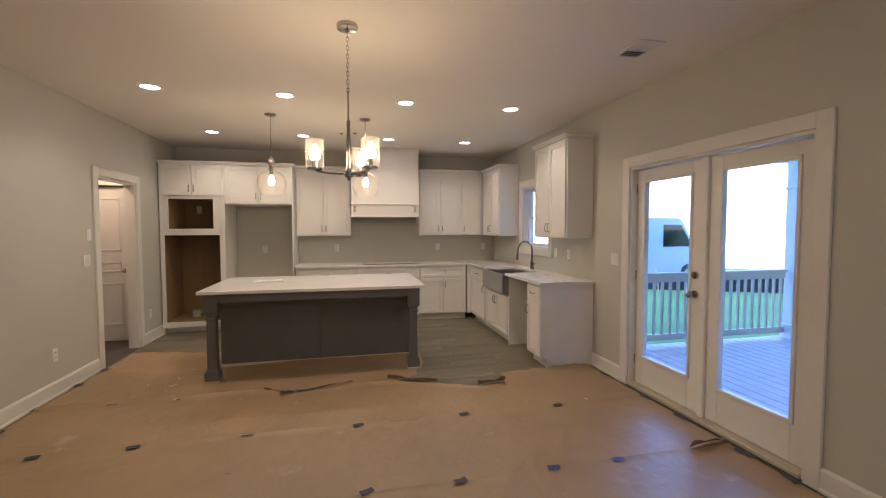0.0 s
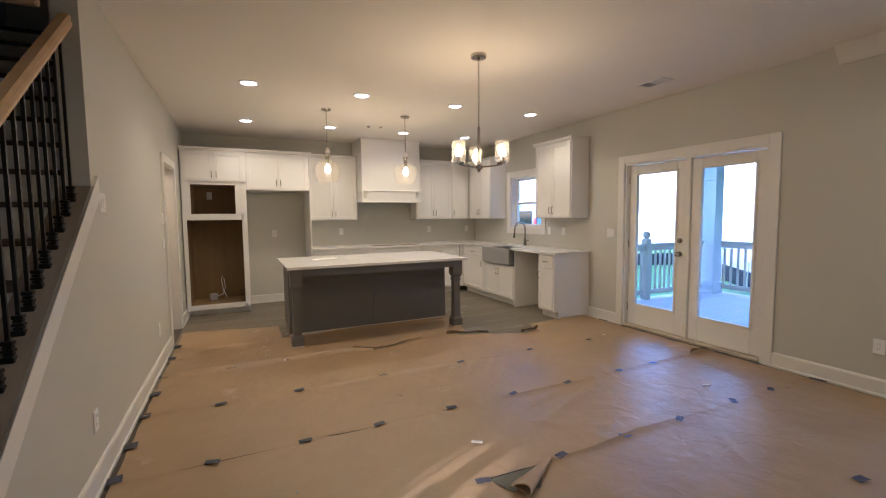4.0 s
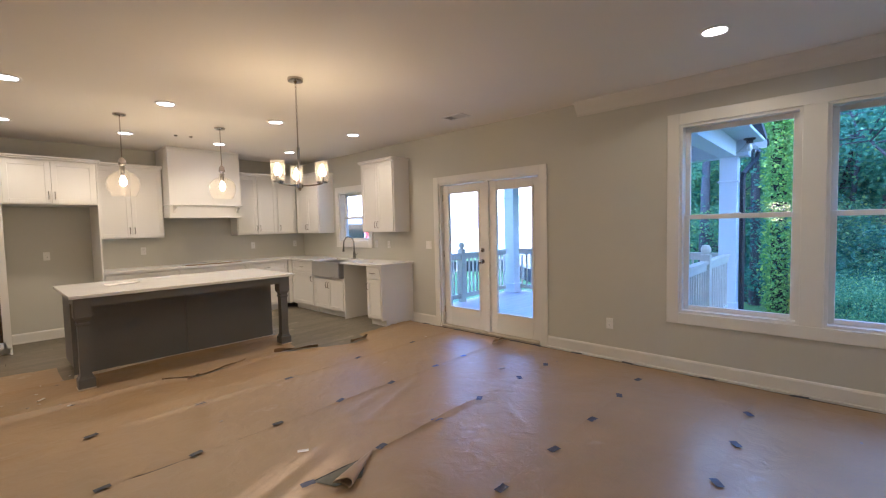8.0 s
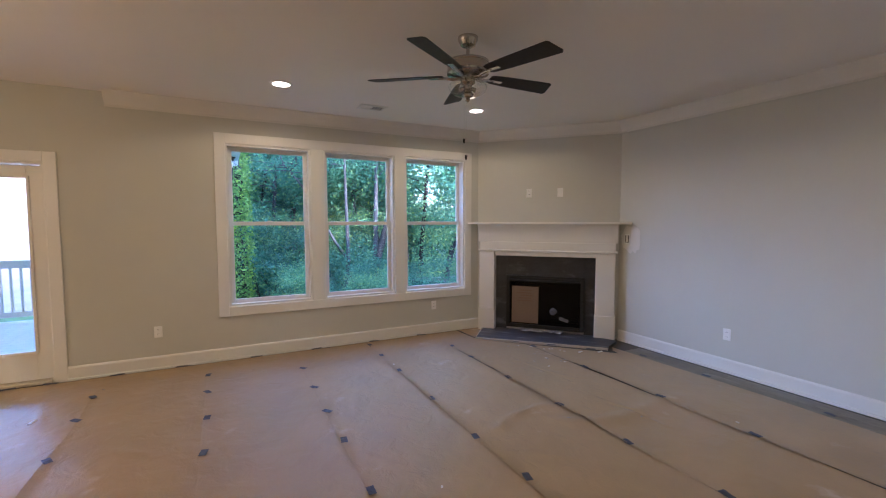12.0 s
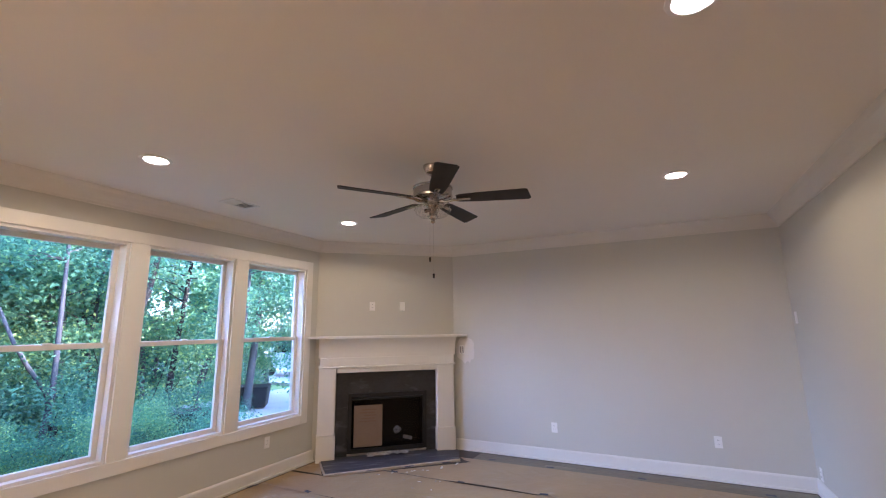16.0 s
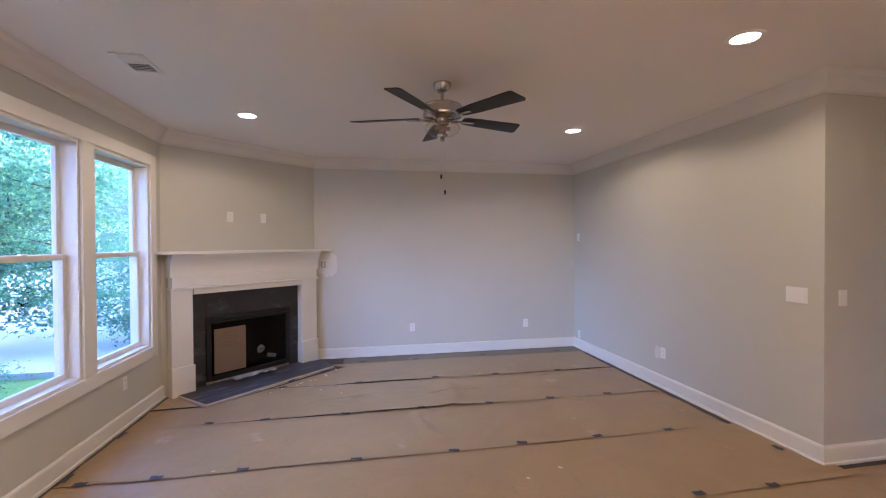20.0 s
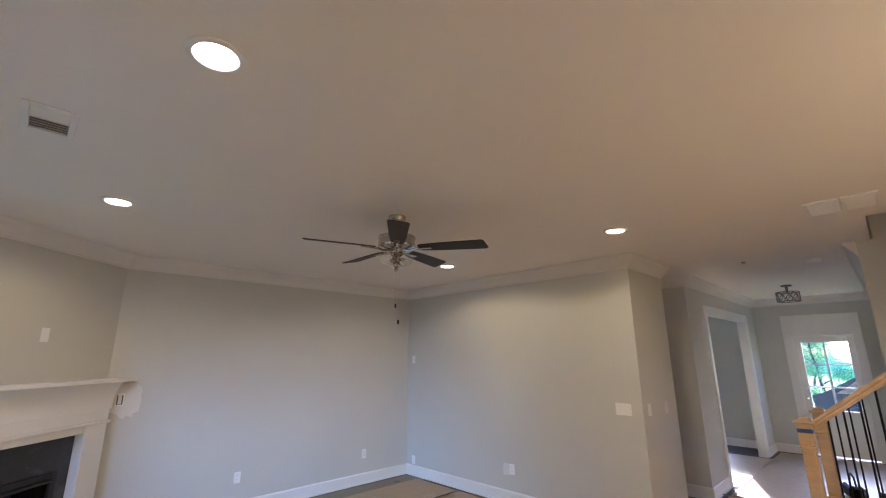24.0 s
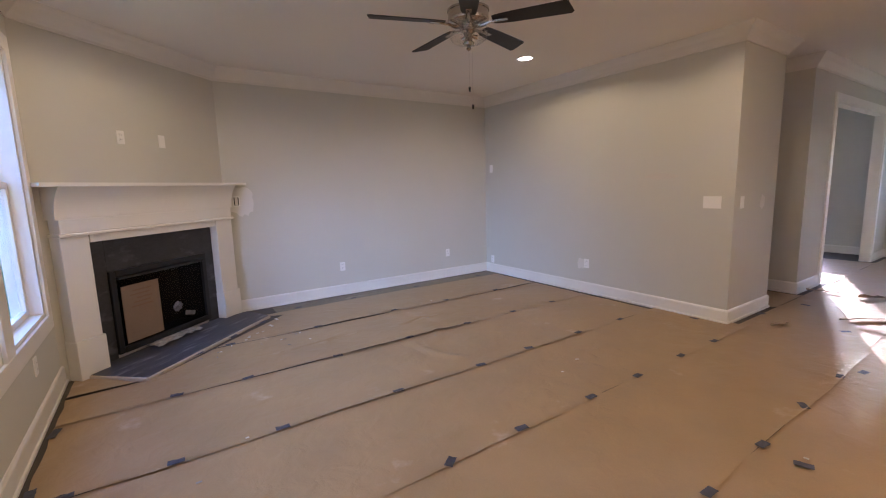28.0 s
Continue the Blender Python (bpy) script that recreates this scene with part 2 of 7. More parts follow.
BLADE = material("espresso_blade", (0.012, 0.009, 0.008), 0.55, vary=0.3, scale=3, stretch=(1, 8, 1))
CLEAR = glass("clear_window_glass")
PENDANT_GLASS = glass("clear_pendant_glass", (0.99, 0.98, 0.96), rim_gloss=0.6, milky=0.012)
SHADE_GLASS = glass("clear_shade_glass", (0.99, 0.985, 0.975), rim_gloss=0.45, milky=0.006)
SEEDED = glass("seeded_shade_glass", (0.985, 0.98, 0.965), rim_gloss=0.45, milky=0.014)
BULB = glowing("warm_bulb", (1.0, 0.66, 0.32), 1.6)
LENS = glowing("downlight_lens", (1.0, 0.88, 0.70), 1.2)
DECK = material("grey_deck_board", (0.50, 0.455, 0.46), 0.6, vary=0.15, scale=2, grain=40, bump=0.1, stretch=(0.4, 5, 1), island=0.03)
PORCH = material("white_porch_paint", (0.67, 0.68, 0.71), 0.45, vary=0.03)
RAW_PINE = material("raw_pine", (0.66, 0.58, 0.45), 0.65, vary=0.12, scale=3, grain=30, bump=0.1)
TREATED = material("pale_treated_wood", (0.50, 0.44, 0.34), 0.65, vary=0.15, scale=3, grain=30, bump=0.1)
PICKET = material("pale_new_pine", (0.58, 0.52, 0.42), 0.6, vary=0.12, scale=3, grain=30, bump=0.1)
GUTTER = material("black_gutter_metal", (0.02, 0.02, 0.022), 0.4, 0.4, vary=0.1)
SIDING = material("blue_grey_lap_siding", (0.36, 0.40, 0.45), 0.6, vary=0.04)
ROOFING = material("grey_roof_shingle", (0.12, 0.11, 0.11), 0.85, vary=0.25, scale=6, bump=0.3)
GRASS = material("lawn_grass", (0.105, 0.20, 0.045), 0.9, vary=0.35, scale=0.7, grain=30, bump=0.6, stain=(0.22, 0.17, 0.11), stain_at=0.66, stain_scale=0.25)
ASPHALT = material("pale_street", (0.42, 0.43, 0.44), 0.9, vary=0.1, scale=2, bump=0.2)
EARTH = material("pale_red_earth", (0.40, 0.30, 0.25), 0.95, vary=0.2, scale=1.2, grain=20, bump=0.5, stain=(0.50, 0.42, 0.36), stain_at=0.55, stain_scale=0.8)
SILT = material("black_silt_fabric", (0.012, 0.012, 0.014), 0.8, vary=0.2)
BARK = material("grey_bark", (0.088, 0.090, 0.096), 0.9, vary=0.4, scale=3, grain=18, bump=0.8, stretch=(1, 1, 0.25))
BARK_DARK = material("dark_bark", (0.034, 0.031, 0.029), 0.9, vary=0.4, scale=3, grain=18, bump=0.8, stretch=(1, 1, 0.25))
BARK_MID = material("grey_bark_mid", (0.052, 0.051, 0.052), 0.9, vary=0.4, scale=3, grain=18, bump=0.8, stretch=(1, 1, 0.25))
LEAF = foliage("broad_leaf", (0.080, 0.240, 0.172), (0.150, 0.350, 0.215))
IVY = foliage("ivy_leaf", (0.17, 0.36, 0.10), (0.33, 0.53, 0.16))
LEAF_LIGHT = foliage("young_leaf", (0.106, 0.282, 0.165), (0.245, 0.445, 0.215))
LEAF_DEEP = foliage("deep_leaf", (0.050, 0.172, 0.132), (0.105, 0.265, 0.178))
WHITE_CAR = material("white_car_paint", (0.75, 0.76, 0.78), 0.25, vary=0.02, coat=0.5)
TYRE = material("black_rubber", (0.015, 0.015, 0.016), 0.8, vary=0.1)
MILK_BULB = material("milky_bulb", (0.85, 0.85, 0.83), 0.3, vary=0.02)
SILVER_VAN = material("blue_grey_van_paint", (0.33, 0.40, 0.50), 0.3, vary=0.04, coat=0.4)
RED = material("red_plastic", (0.55, 0.04, 0.04), 0.4, vary=0.05)
SMEAR = material("dried_filler", (0.575, 0.54, 0.475), 0.7, vary=0.05, scale=8, bump=0.1)
PLASTIC = material("dull_clear_plastic", (0.14, 0.14, 0.145), 0.25, vary=0.4, scale=14, bump=0.4)
SHEET = material("clouded_plastic", (0.42, 0.41, 0.40), 0.22, vary=0.3, scale=9, bump=0.2)
RAWCAP = material("raw_dusty_board", (0.25, 0.215, 0.18), 0.8, vary=0.2, scale=5, grain=40, bump=0.2, stretch=(5, 1, 1))
INK = material("faded_print", (0.20, 0.12, 0.07), 0.8, vary=0.05)
CONTENT = material("grey_debris", (0.33, 0.32, 0.31), 0.8, vary=0.3, scale=12, bump=0.4)


# ---- mesh helpers ----
def box(bm, x0, x1, y0, y1, z0, z1, soft=0.0):
    v = [bm.verts.new(p) for p in ((x0, y0, z0), (x1, y0, z0), (x1, y1, z0), (x0, y1, z0), (x0, y0, z1), (x1, y0, z1), (x1, y1, z1), (x0, y1, z1))]
    faces = [bm.faces.new([v[i] for i in f]) for f in ((3, 2, 1, 0), (4, 5, 6, 7), (0, 1, 5, 4), (1, 2, 6, 5), (2, 3, 7, 6), (3, 0, 4, 7))]
    if soft:
        edges = list({e for f in faces for e in f.edges})
        bmesh.ops.bevel(bm, geom=edges, offset=soft, segments=1, affect="EDGES")
    return bm


def boxed(x0, x1, y0, y1, z0, z1, soft=0.0):
    return box(bmesh.new(), x0, x1, y0, y1, z0, z1, soft)


def rod(bm, a, b, r0, r1=None, seg=12, caps=True):
    """A round bar from a to b."""
    a, b = Vector(a), Vector(b)
    r1 = r0 if r1 is None else r1
    turn = (b - a).to_track_quat("Z", "Y").to_matrix().to_4x4()
    bmesh.ops.create_cone(bm, cap_ends=caps, segments=seg, radius1=r0, radius2=r1, depth=(b - a).length, matrix=Matrix.Translation((a + b) / 2) @ turn)
    return bm


def lathe(bm, profile, seg=24, at=(0, 0, 0)):
    """Turns (radius, height) points round the upright through at."""
    rings = []
    for r, z in profile:
        rings.append([bm.verts.new((at[0] + r * math.cos(k * math.tau / seg), at[1] + r * math.sin(k * math.tau / seg), at[2] + z)) for k in range(seg)])
    for lo, hi in zip(rings, rings[1:]):
        for k in range(seg):
            bm.faces.new((lo[k], lo[(k + 1) % seg], hi[(k + 1) % seg], hi[k]))
    if profile[0][0] > 1e-6:
        bm.faces.new(rings[0][::-1])
    if profile[-1][0] > 1e-6:
        bm.faces.new(rings[-1])
    return bm


def tube(bm, points, r, seg=8):
    """A bent pipe along points."""
    points = [Vector(p) for p in points]
    rings, up = [], Vector((0.13, 0.27, 0.95)).normalized()
    for i, p in enumerate(points):
        d = (points[min(i + 1, len(points) - 1)] - points[max(i - 1, 0)]).normalized()
        a = d.cross(up).normalized()
        c = a.cross(d).normalized()
        rings.append([bm.verts.new(p + r * (math.cos(k * math.tau / seg) * a + math.sin(k * math.tau / seg) * c)) for k in range(seg)])
    for lo, hi in zip(rings, rings[1:]):
        for k in range(seg):
            bm.faces.new((lo[k], lo[(k + 1) % seg], hi[(k + 1) % seg], hi[k]))
    bm.faces.new(rings[0][::-1])
    bm.faces.new(rings[-1])
    return bm


def prism(bm, outline, way, length, base=(0, 0, 0), along=None, up=None):
    """Pushes a flat outline (a, b) along way; a runs along 'along', b along 'up'."""
    base, way, along, up = Vector(base), Vector(way), Vector(along), Vector(up)
    near = [bm.verts.new(base + a * along + b * up) for a, b in outline]
    far = [bm.verts.new(base + a * along + b * up + way * length) for a, b in outline]
    bm.faces.new(near)
    bm.faces.new(far[::-1])
    for k in range(len(near)):
        q = (k + 1) % len(near)
        bm.faces.new((near[q], near[k], far[k], far[q]))
    bmesh.ops.recalc_face_normals(bm, faces=bm.faces)
    return bm


def mesh_of(name, bm, mat, smooth=False):
    me = bpy.data.meshes.new(name)
    bmesh.ops.recalc_face_normals(bm, faces=bm.faces)
    bm.to_mesh(me)
    bm.free()
    if mat:
        me.materials.append(mat)
    if smooth:
        me.shade_smooth()
        me.set_sharp_from_angle(angle=radians(38))
    return me


def part(name, bm, mat, parent, label="", smooth=False):
    me = bm if isinstance(bm, bpy.types.Mesh) else mesh_of(name, bm, mat, smooth)
    ob = new(name, me)
    ob.parent = parent
    return tagged(ob, label)


def thing(name, at, turn=0.0, label="", category="", group=""):
    ob = new(name)
    ob.matrix_world = pose(*at, 0, 0, turn)
    ob.empty_display_size = 0.1
    return tagged(ob, label, category, group)


def setting(name, bm, mat, label="", smooth=False, category=""):
    ob = new(name, mesh_of(name, bm, mat, smooth))
    return tagged(ob, label, category, kind="structure")


def wall(name, axis, p0, p1, u0, u1, z0, z1, holes=(), mat=None, label=""):
    """An upright wall between p0 and p1 across its axis ('x' or 'y'), from u0 to u1 along it, with openings (u0, u1, z0, z1)."""
    bm = bmesh.new()
    us = sorted({u0, u1, *[h[0] for h in holes], *[h[1] for h in holes]})
    zs = sorted({z0, z1, *[h[2] for h in holes], *[h[3] for h in holes]})

    def solid(i, k):
        if not (0 <= i < len(us) - 1 and 0 <= k < len(zs) - 1):
            return False
        u, z = (us[i] + us[i + 1]) / 2, (zs[k] + zs[k + 1]) / 2
        return not any(h[0] < u < h[1] and h[2] < z < h[3] for h in holes)

    def put(p, u, z):
        return bm.verts.new((p, u, z) if axis == "x" else (u, p, z))

    for i in range(len(us) - 1):
        for k in range(len(zs) - 1):
            if not solid(i, k):
                continue
            a, b, c, d = us[i], us[i + 1], zs[k], zs[k + 1]
            for p in (p0, p1):
                bm.faces.new([put(p, *q) for q in ((a, c), (b, c), (b, d), (a, d))])
            for di, dk, e in ((-1, 0, ((a, c), (a, d))), (1, 0, ((b, c), (b, d))), (0, -1, ((a, c), (b, c))), (0, 1, ((a, d), (b, d)))):
                if not solid(i + di, k + dk):
                    bm.faces.new([put(p0, *e[0]), put(p0, *e[1]), put(p1, *e[1]), put(p1, *e[0])])
    bmesh.ops.remove_doubles(bm, verts=bm.verts, dist=0.0005)
    return setting(name, bm, mat or WALL, label or "greige painted plasterboard wall with small scuffs")

# ---- the plan: main room, hall, foyer, stairwell ----
XR, XL, XLL, YN, YS, H = 2.76, -2.39, -2.435, 7.48, -3.86, 2.743
HY, HX, CW, FY = -0.25, -3.37, -4.25, -0.255
T, TX = 0.12, 0.17
FRONT = -8.20
DOOR = (2.03, 3.66, -0.02, 2.05)
WINDOWS = [(-0.33, 0.55), (-1.36, -0.48), (-2.39, -1.51)]
WZ0, WZ1 = 0.585, 2.34
KWIN = (5.30, 6.165, 1.21, 2.09)
UPPER = 5.6

wall("wall_east", "x", XR, XR + TX, YS - T, YN + T, -0.3, H + 0.3,
     [DOOR, KWIN] + [(a, b, WZ0, WZ1) for a, b in WINDOWS], label="greige painted outer wall with windows and double doors")
wall("wall_north", "y", YN, YN + TX, XL - 1.6, XR, -0.3, H + 0.3)
wall("wall_south", "y", YS - TX, YS, -4.2, XR, -0.3, H + 0.3)
wall("wall_kitchen_west", "x", XL - T, XL, 2.72, YN, 0.0, H + 0.3, [(5.31, 6.15, 0.0, 2.05)])
wall("wall_living_west", "x", XLL - T, XLL, YS, HY, 0.0, H)
wall("wall_hall_south", "y", HY - T, HY, HX, XLL - T, 0.0, H)
wall("wall_corridor_east", "x", HX, HX + T, YS, HY - T, 0.0, H)
wall("wall_corridor_west", "x", CW - T, CW, YS, FY - T, 0.0, H)
wall("wall_foyer_south", "y", FY - T, FY, FRONT, CW, 0.0, H, [(-7.42, -5.06, 0.0, 2.31)])
wall("wall_dining_south", "y", YS - T, YS, FRONT, CW - T, 0.0, H)
wall("wall_front", "x", FRONT - TX, FRONT, YS - T, 1.62, -0.3, H + 0.3, [(0.27, 1.13, -0.02, 2.05), (-2.60, -1.11, 0.62, 2.32)])
wall("wall_foyer_north", "y", 1.50, 1.62, FRONT, -3.45, 0.0, H)
wall("wall_stair_west", "x", -3.57, -3.45, 1.62, YN, 0.0, UPPER)
wall("wall_stair_north", "y", 5.0, 5.12, -3.45, XL - T, 0.0, UPPER)
wall("wall_stair_upper_east", "x", XL - T, XL, 1.6, 5.12, H + 0.3, UPPER)
wall("wall_stair_upper_south", "y", 1.48, 1.60, -3.57, XL, H + 0.02, UPPER)
wall("wall_vestibule_west", "x", -3.57, -3.45, 5.12, 6.5, 0.0, H)

# the slanting chimney wall in the corner
CA, CB = Vector((1.388, YS, 0)), Vector((XR, -2.615, 0))
CU = (CB - CA).normalized()
CN = Vector((-CU.y, CU.x, 0))
CL = (CB - CA).length
CHIM = math.degrees(math.atan2(CU.y, CU.x))
bm = bmesh.new()
FB0, FB1, FBZ0, FBZ1 = 0.405, 1.43, 0.06, 0.775
for s0, s1, z0, z1 in ((0, FB0, 0, H), (FB1, CL, 0, H), (FB0, FB1, FBZ1, H), (FB0, FB1, 0, FBZ0)):
    v = [CA + CU * s + Vector((0, 0, z)) for s, z in ((s0, z0), (s1, z0), (s1, z1), (s0, z1))]
    bm.faces.new([bm.verts.new(p) for p in v])
    bm.faces.new([bm.verts.new(p - CN * 0.10) for p in v])
setting("wall_chimney", bm, WALL, "greige slanting chimney wall across the corner")

# ceilings: the room's, with the stair opening left free, and the upper floor above it
bm = bmesh.new()
SX0, SX1, SY0, SY1 = -3.51, XL - 0.06, 1.605, 5.06
for x0, x1, y0, y1 in ((SX1, XR, YS, YN), (FRONT, SX1, YS, SY0), (FRONT, SX0, SY0, YN), (SX0, SX1, SY1, YN)):
    box(bm, x0, x1, y0, y1, H, H + 0.28)
setting("ceiling", bm, CEILING, "flat white plasterboard ceiling")
setting("ceiling_upper", boxed(-3.7, XL + 0.3, 1.3, 5.3, UPPER, UPPER + 0.1), CEILING, "dark ceiling over the stairwell")
setting("house_upper_storey", boxed(FRONT - TX, XL - 1.7, YS - TX, YN + TX, H + 0.3, UPPER + 0.2), SIDING, "plain siding of the upper storey")
setting("house_upper_storey_east", boxed(XL + 0.01, XR + TX, YS - TX, YN + TX, H + 0.31, UPPER + 0.2), SIDING, "plain siding of the upper storey")

# unseen block, added only to shade the drive and lower trees from the sun
setting("unseen_sun_block", boxed(-14.0, -4.4, -20.0, YS - TX - 0.02, -0.3, 4.6), SIDING, "unseen plain block added to keep the low sun off the woods")

# floor slab under boards and paper
bm = bmesh.new()
box(bm, FRONT - TX, XR + TX, YS - TX, YN + TX, -0.30, 0.0)
floor = setting("floor", bm, SUBFLOOR, "dusty brown floor under protective paper")


# ---- trim ----
def run_of(profile, a, b, out, name, label, mat=TRIM, mitre=(0, 0)):
    """A moulding from a to b with its profile (out, up) towards the room; mitre: 1 round an outer corner, -1 into an inner one, 0 square."""
    a, b, out = Vector(a), Vector(b), Vector(out)
    way = (b - a).normalized()
    bm = bmesh.new()
    rings = []
    for end, sign, cut in ((a, -1, mitre[0]), (b, 1, mitre[1])):
        rings.append([bm.verts.new(end + out * o + way * (sign * cut * o) + Vector((0, 0, z))) for o, z in profile])
    n = len(profile)
    for k in range(n):
        bm.faces.new((rings[0][k], rings[0][(k + 1) % n], rings[1][(k + 1) % n], rings[1][k]))
    bm.faces.new(rings[0][::-1])
    bm.faces.new(rings[1])
    bmesh.ops.recalc_face_normals(bm, faces=bm.faces)
    return setting(name, bm, mat, label)


BASE = [(0, 0), (0.026, 0), (0.026, 0.018), (0.016, 0.024), (0.016, 0.120), (0.011, 0.132), (0.004, 0.138), (0, 0.138)]
CROWN = [(0, 0), (0.012, 0), (0.016, 0.02), (0.034, 0.045), (0.062, 0.075), (0.080, 0.105), (0.098, 0.125), (0.105, 0.140), (0, 0.140)]
E_, W_, N_, S_ = (-1, 0, 0), (1, 0, 0), (0, -1, 0), (0, 1, 0)
SLANT = -math.tan(math.atan2(CU.y, CU.x) / 2)
SLANT_E = -math.tan((math.pi / 2 - math.atan2(CU.y, CU.x)) / 2)
BASES = [((XR, YS + 1.2, 0), (XR, 1.935, 0), E_, 0, 0), ((XR, 3.755, 0), (XR, 4.26, 0), E_, 0, 0),
         ((XLL, YS, 0), (1.36, YS, 0), S_, -1, 0), ((XLL, YS, 0), (XLL, HY, 0), W_, -1, 1), ((HX, HY, 0), (XLL, HY, 0), S_, 1, 1), ((HX, HY, 0), (HX, YS, 0), E_, 1, 0),
         ((-4.965, FY, 0), (CW, FY, 0), S_, 0, 1), ((CW, YS, 0), (CW, FY, 0), W_, 0, 1), ((FRONT, FY, 0), (-7.515, FY, 0), S_, -1, 0),
         ((FRONT, FY, 0), (FRONT, 0.16, 0), W_, -1, 0), ((FRONT, 1.24, 0), (FRONT, 1.50, 0), W_, 0, -1), ((FRONT, 1.50, 0), (-3.45, 1.50, 0), N_, -1, 0),
         ((XL, 1.06, 0), (XL, 5.21, 0), W_, 0, 0), ((XL, 6.25, 0), (XL, 6.82, 0), W_, 0, 0), ((-1.52, YN, 0), (-0.64, YN, 0), N_, 0, 0),
         ((FRONT, YS, 0), (CW - T, YS, 0), S_, -1, -1), ((CW - T, YS, 0), (CW - T, FY - T, 0), E_, -1, -1), ((FRONT, YS, 0), (FRONT, FY - T, 0), W_, -1, -1), ((-3.45, 5.12, 0), (-3.45, 6.5, 0), W_, -1, -1)]
for a, b, out, m0, m1 in BASES:
    run_of(BASE, a, b, out, "baseboard", "tall white painted baseboard with a rounded shoe", mitre=(m0, m1))
zc = H - 0.140
CROWNS = [((XR, 1.56, zc), (XR, CB.y, zc), E_, 0, SLANT_E), (CB + Vector((0, 0, zc)), CA + Vector((0, 0, zc)), CN, SLANT_E, SLANT), ((CA.x, YS, zc), (XLL, YS, zc), S_, SLANT, -1),
          ((XLL, YS, zc), (XLL, HY, zc), W_, -1, 1), ((XLL, HY, zc), (HX, HY, zc), S_, 1, 1), ((HX, HY, zc), (HX, YS, zc), E_, 1, 0), ((CW, YS, zc), (CW, FY, zc), W_, 0, 1),
          ((CW, FY, zc), (FRONT, FY, zc), S_, 1, -1), ((FRONT, FY, zc), (FRONT, 1.5, zc), W_, -1, -1), ((FRONT, 1.50, zc), (-3.45, 1.50, zc), N_, -1, 0)]
for a, b, out, m0, m1 in CROWNS:
    run_of(CROWN, a, b, out, "crown_moulding", "white painted crown moulding under the ceiling", CROWN_PAINT, (m0, m1))


def casing(bm, axis, face, out, u0, u1, z0, z1, w, th=0.02, sill=False):
    """Flat casing boards round an opening on the wall face; out is the side (+1 or -1)."""
    f0, f1 = sorted((face, face + out * th))

    def b(a0, a1, c0, c1):
        box(bm, *((f0, f1, a0, a1) if axis == "x" else (a0, a1, f0, f1)), c0, c1, 0.003)
    b(u0 - w, u0, z0 if not sill else z0 - w, z1 + w)
    b(u1, u1 + w, z0 if not sill else z0 - w, z1 + w)
    b(u0, u1, z1, z1 + w)
    if sill:
        b(u0, u1, z0 - w, z0)
    return bm


def lining(bm, axis, p0, p1, u0, u1, z0, z1, th=0.02, bottom=False):
    """Jamb boards that line an opening."""
    def b(a0, a1, c0, c1):
        box(bm, *((p0, p1, a0, a1) if axis == "x" else (a0, a1, p0, p1)), c0, c1)
    b(u0, u0 + th, z0, z1)
    b(u1 - th, u1, z0, z1)
    b(u0 + th, u1 - th, z1 - th, z1)
    if bottom:
        b(u0 + th, u1 - th, z0, z0 + th)
    return bm


# ---- windows ----
def sash_window(name, x_in, u0, u1, z0, z1, mid, label):
    """A double-hung window in an east or west wall: lining, two sashes and panes."""
    w = thing(name, (x_in, (u0 + u1) / 2, z0), 0, label)
    tagged(w, kind="structure")
    h, v = (u1 - u0) / 2, z1 - z0
    part("window_frame", lining(bmesh.new(), "x", 0.003, 0.165, -h, h, 0, v, 0.022, True), TRIM, w)
    for nm, c0, c1, dx in (("lower_sash", 0.022, mid - z0 + 0.02, 0.075), ("upper_sash", mid - z0 - 0.02, v - 0.022, 0.110)):
        bm = bmesh.new()
        s = 0.042
        a0, a1 = -h + 0.022, h - 0.022
        box(bm, dx, dx + 0.034, a0, a0 + s, c0, c1, 0.003)
        box(bm, dx, dx + 0.034, a1 - s, a1, c0, c1, 0.003)
        box(bm, dx, dx + 0.034, a0 + s, a1 - s, c0, c0 + s, 0.003)
        box(bm, dx, dx + 0.034, a0 + s, a1 - s, c1 - s, c1, 0.003)
        sash = part(nm, bm, TRIM, w)
        pane = part("pane", boxed(dx + 0.014, dx + 0.018, a0 + s, a1 - s, c0 + s, c1 - s), CLEAR, sash)
        pane.visible_shadow = False
    lock = boxed(0.060, 0.078, -0.03, 0.03, mid - z0 + 0.015, mid - z0 + 0.03, 0.003)
    part("sash_lock", lock, PLATE, w)
    return w


for k, (a, b) in enumerate(WINDOWS):
    sash_window("window_%d" % (k + 1), XR, a, b, WZ0, WZ1, 1.487, "white double-hung sash window facing the woods")
sash_window("window_4", XR, *KWIN, 1.635, "small white double-hung sash window over the sink")
sash_window("window_5", FRONT, -2.60, -1.11, 0.62, 2.32, 1.45, "white front window of the dining room").matrix_world = pose(FRONT, -1.855, 0.62, 0, 0, 180)
bm = bmesh.new()
f0, f1 = XR - 0.02, XR
box(bm, f0, f1, 0.55, 0.655, 0.48, 2.445, 0.003)
box(bm, f0, f1, -2.495, -2.39, 0.48, 2.445, 0.003)
box(bm, f0, f1, -2.39, 0.55, WZ1, 2.445, 0.003)
box(bm, f0, f1, -2.39, 0.55, 0.48, WZ0, 0.003)
box(bm, f0, f1, -0.48, -0.33, WZ0, WZ1, 0.003)
box(bm, f0, f1, -1.51, -1.36, WZ0, WZ1, 0.003)
setting("trim_windows", bm, TRIM, "flat white casing joining three windows")
setting("trim_kitchen_window", casing(bmesh.new(), "x", XR, -1, *KWIN, 0.10, sill=True), TRIM, "flat white casing round the sink window")

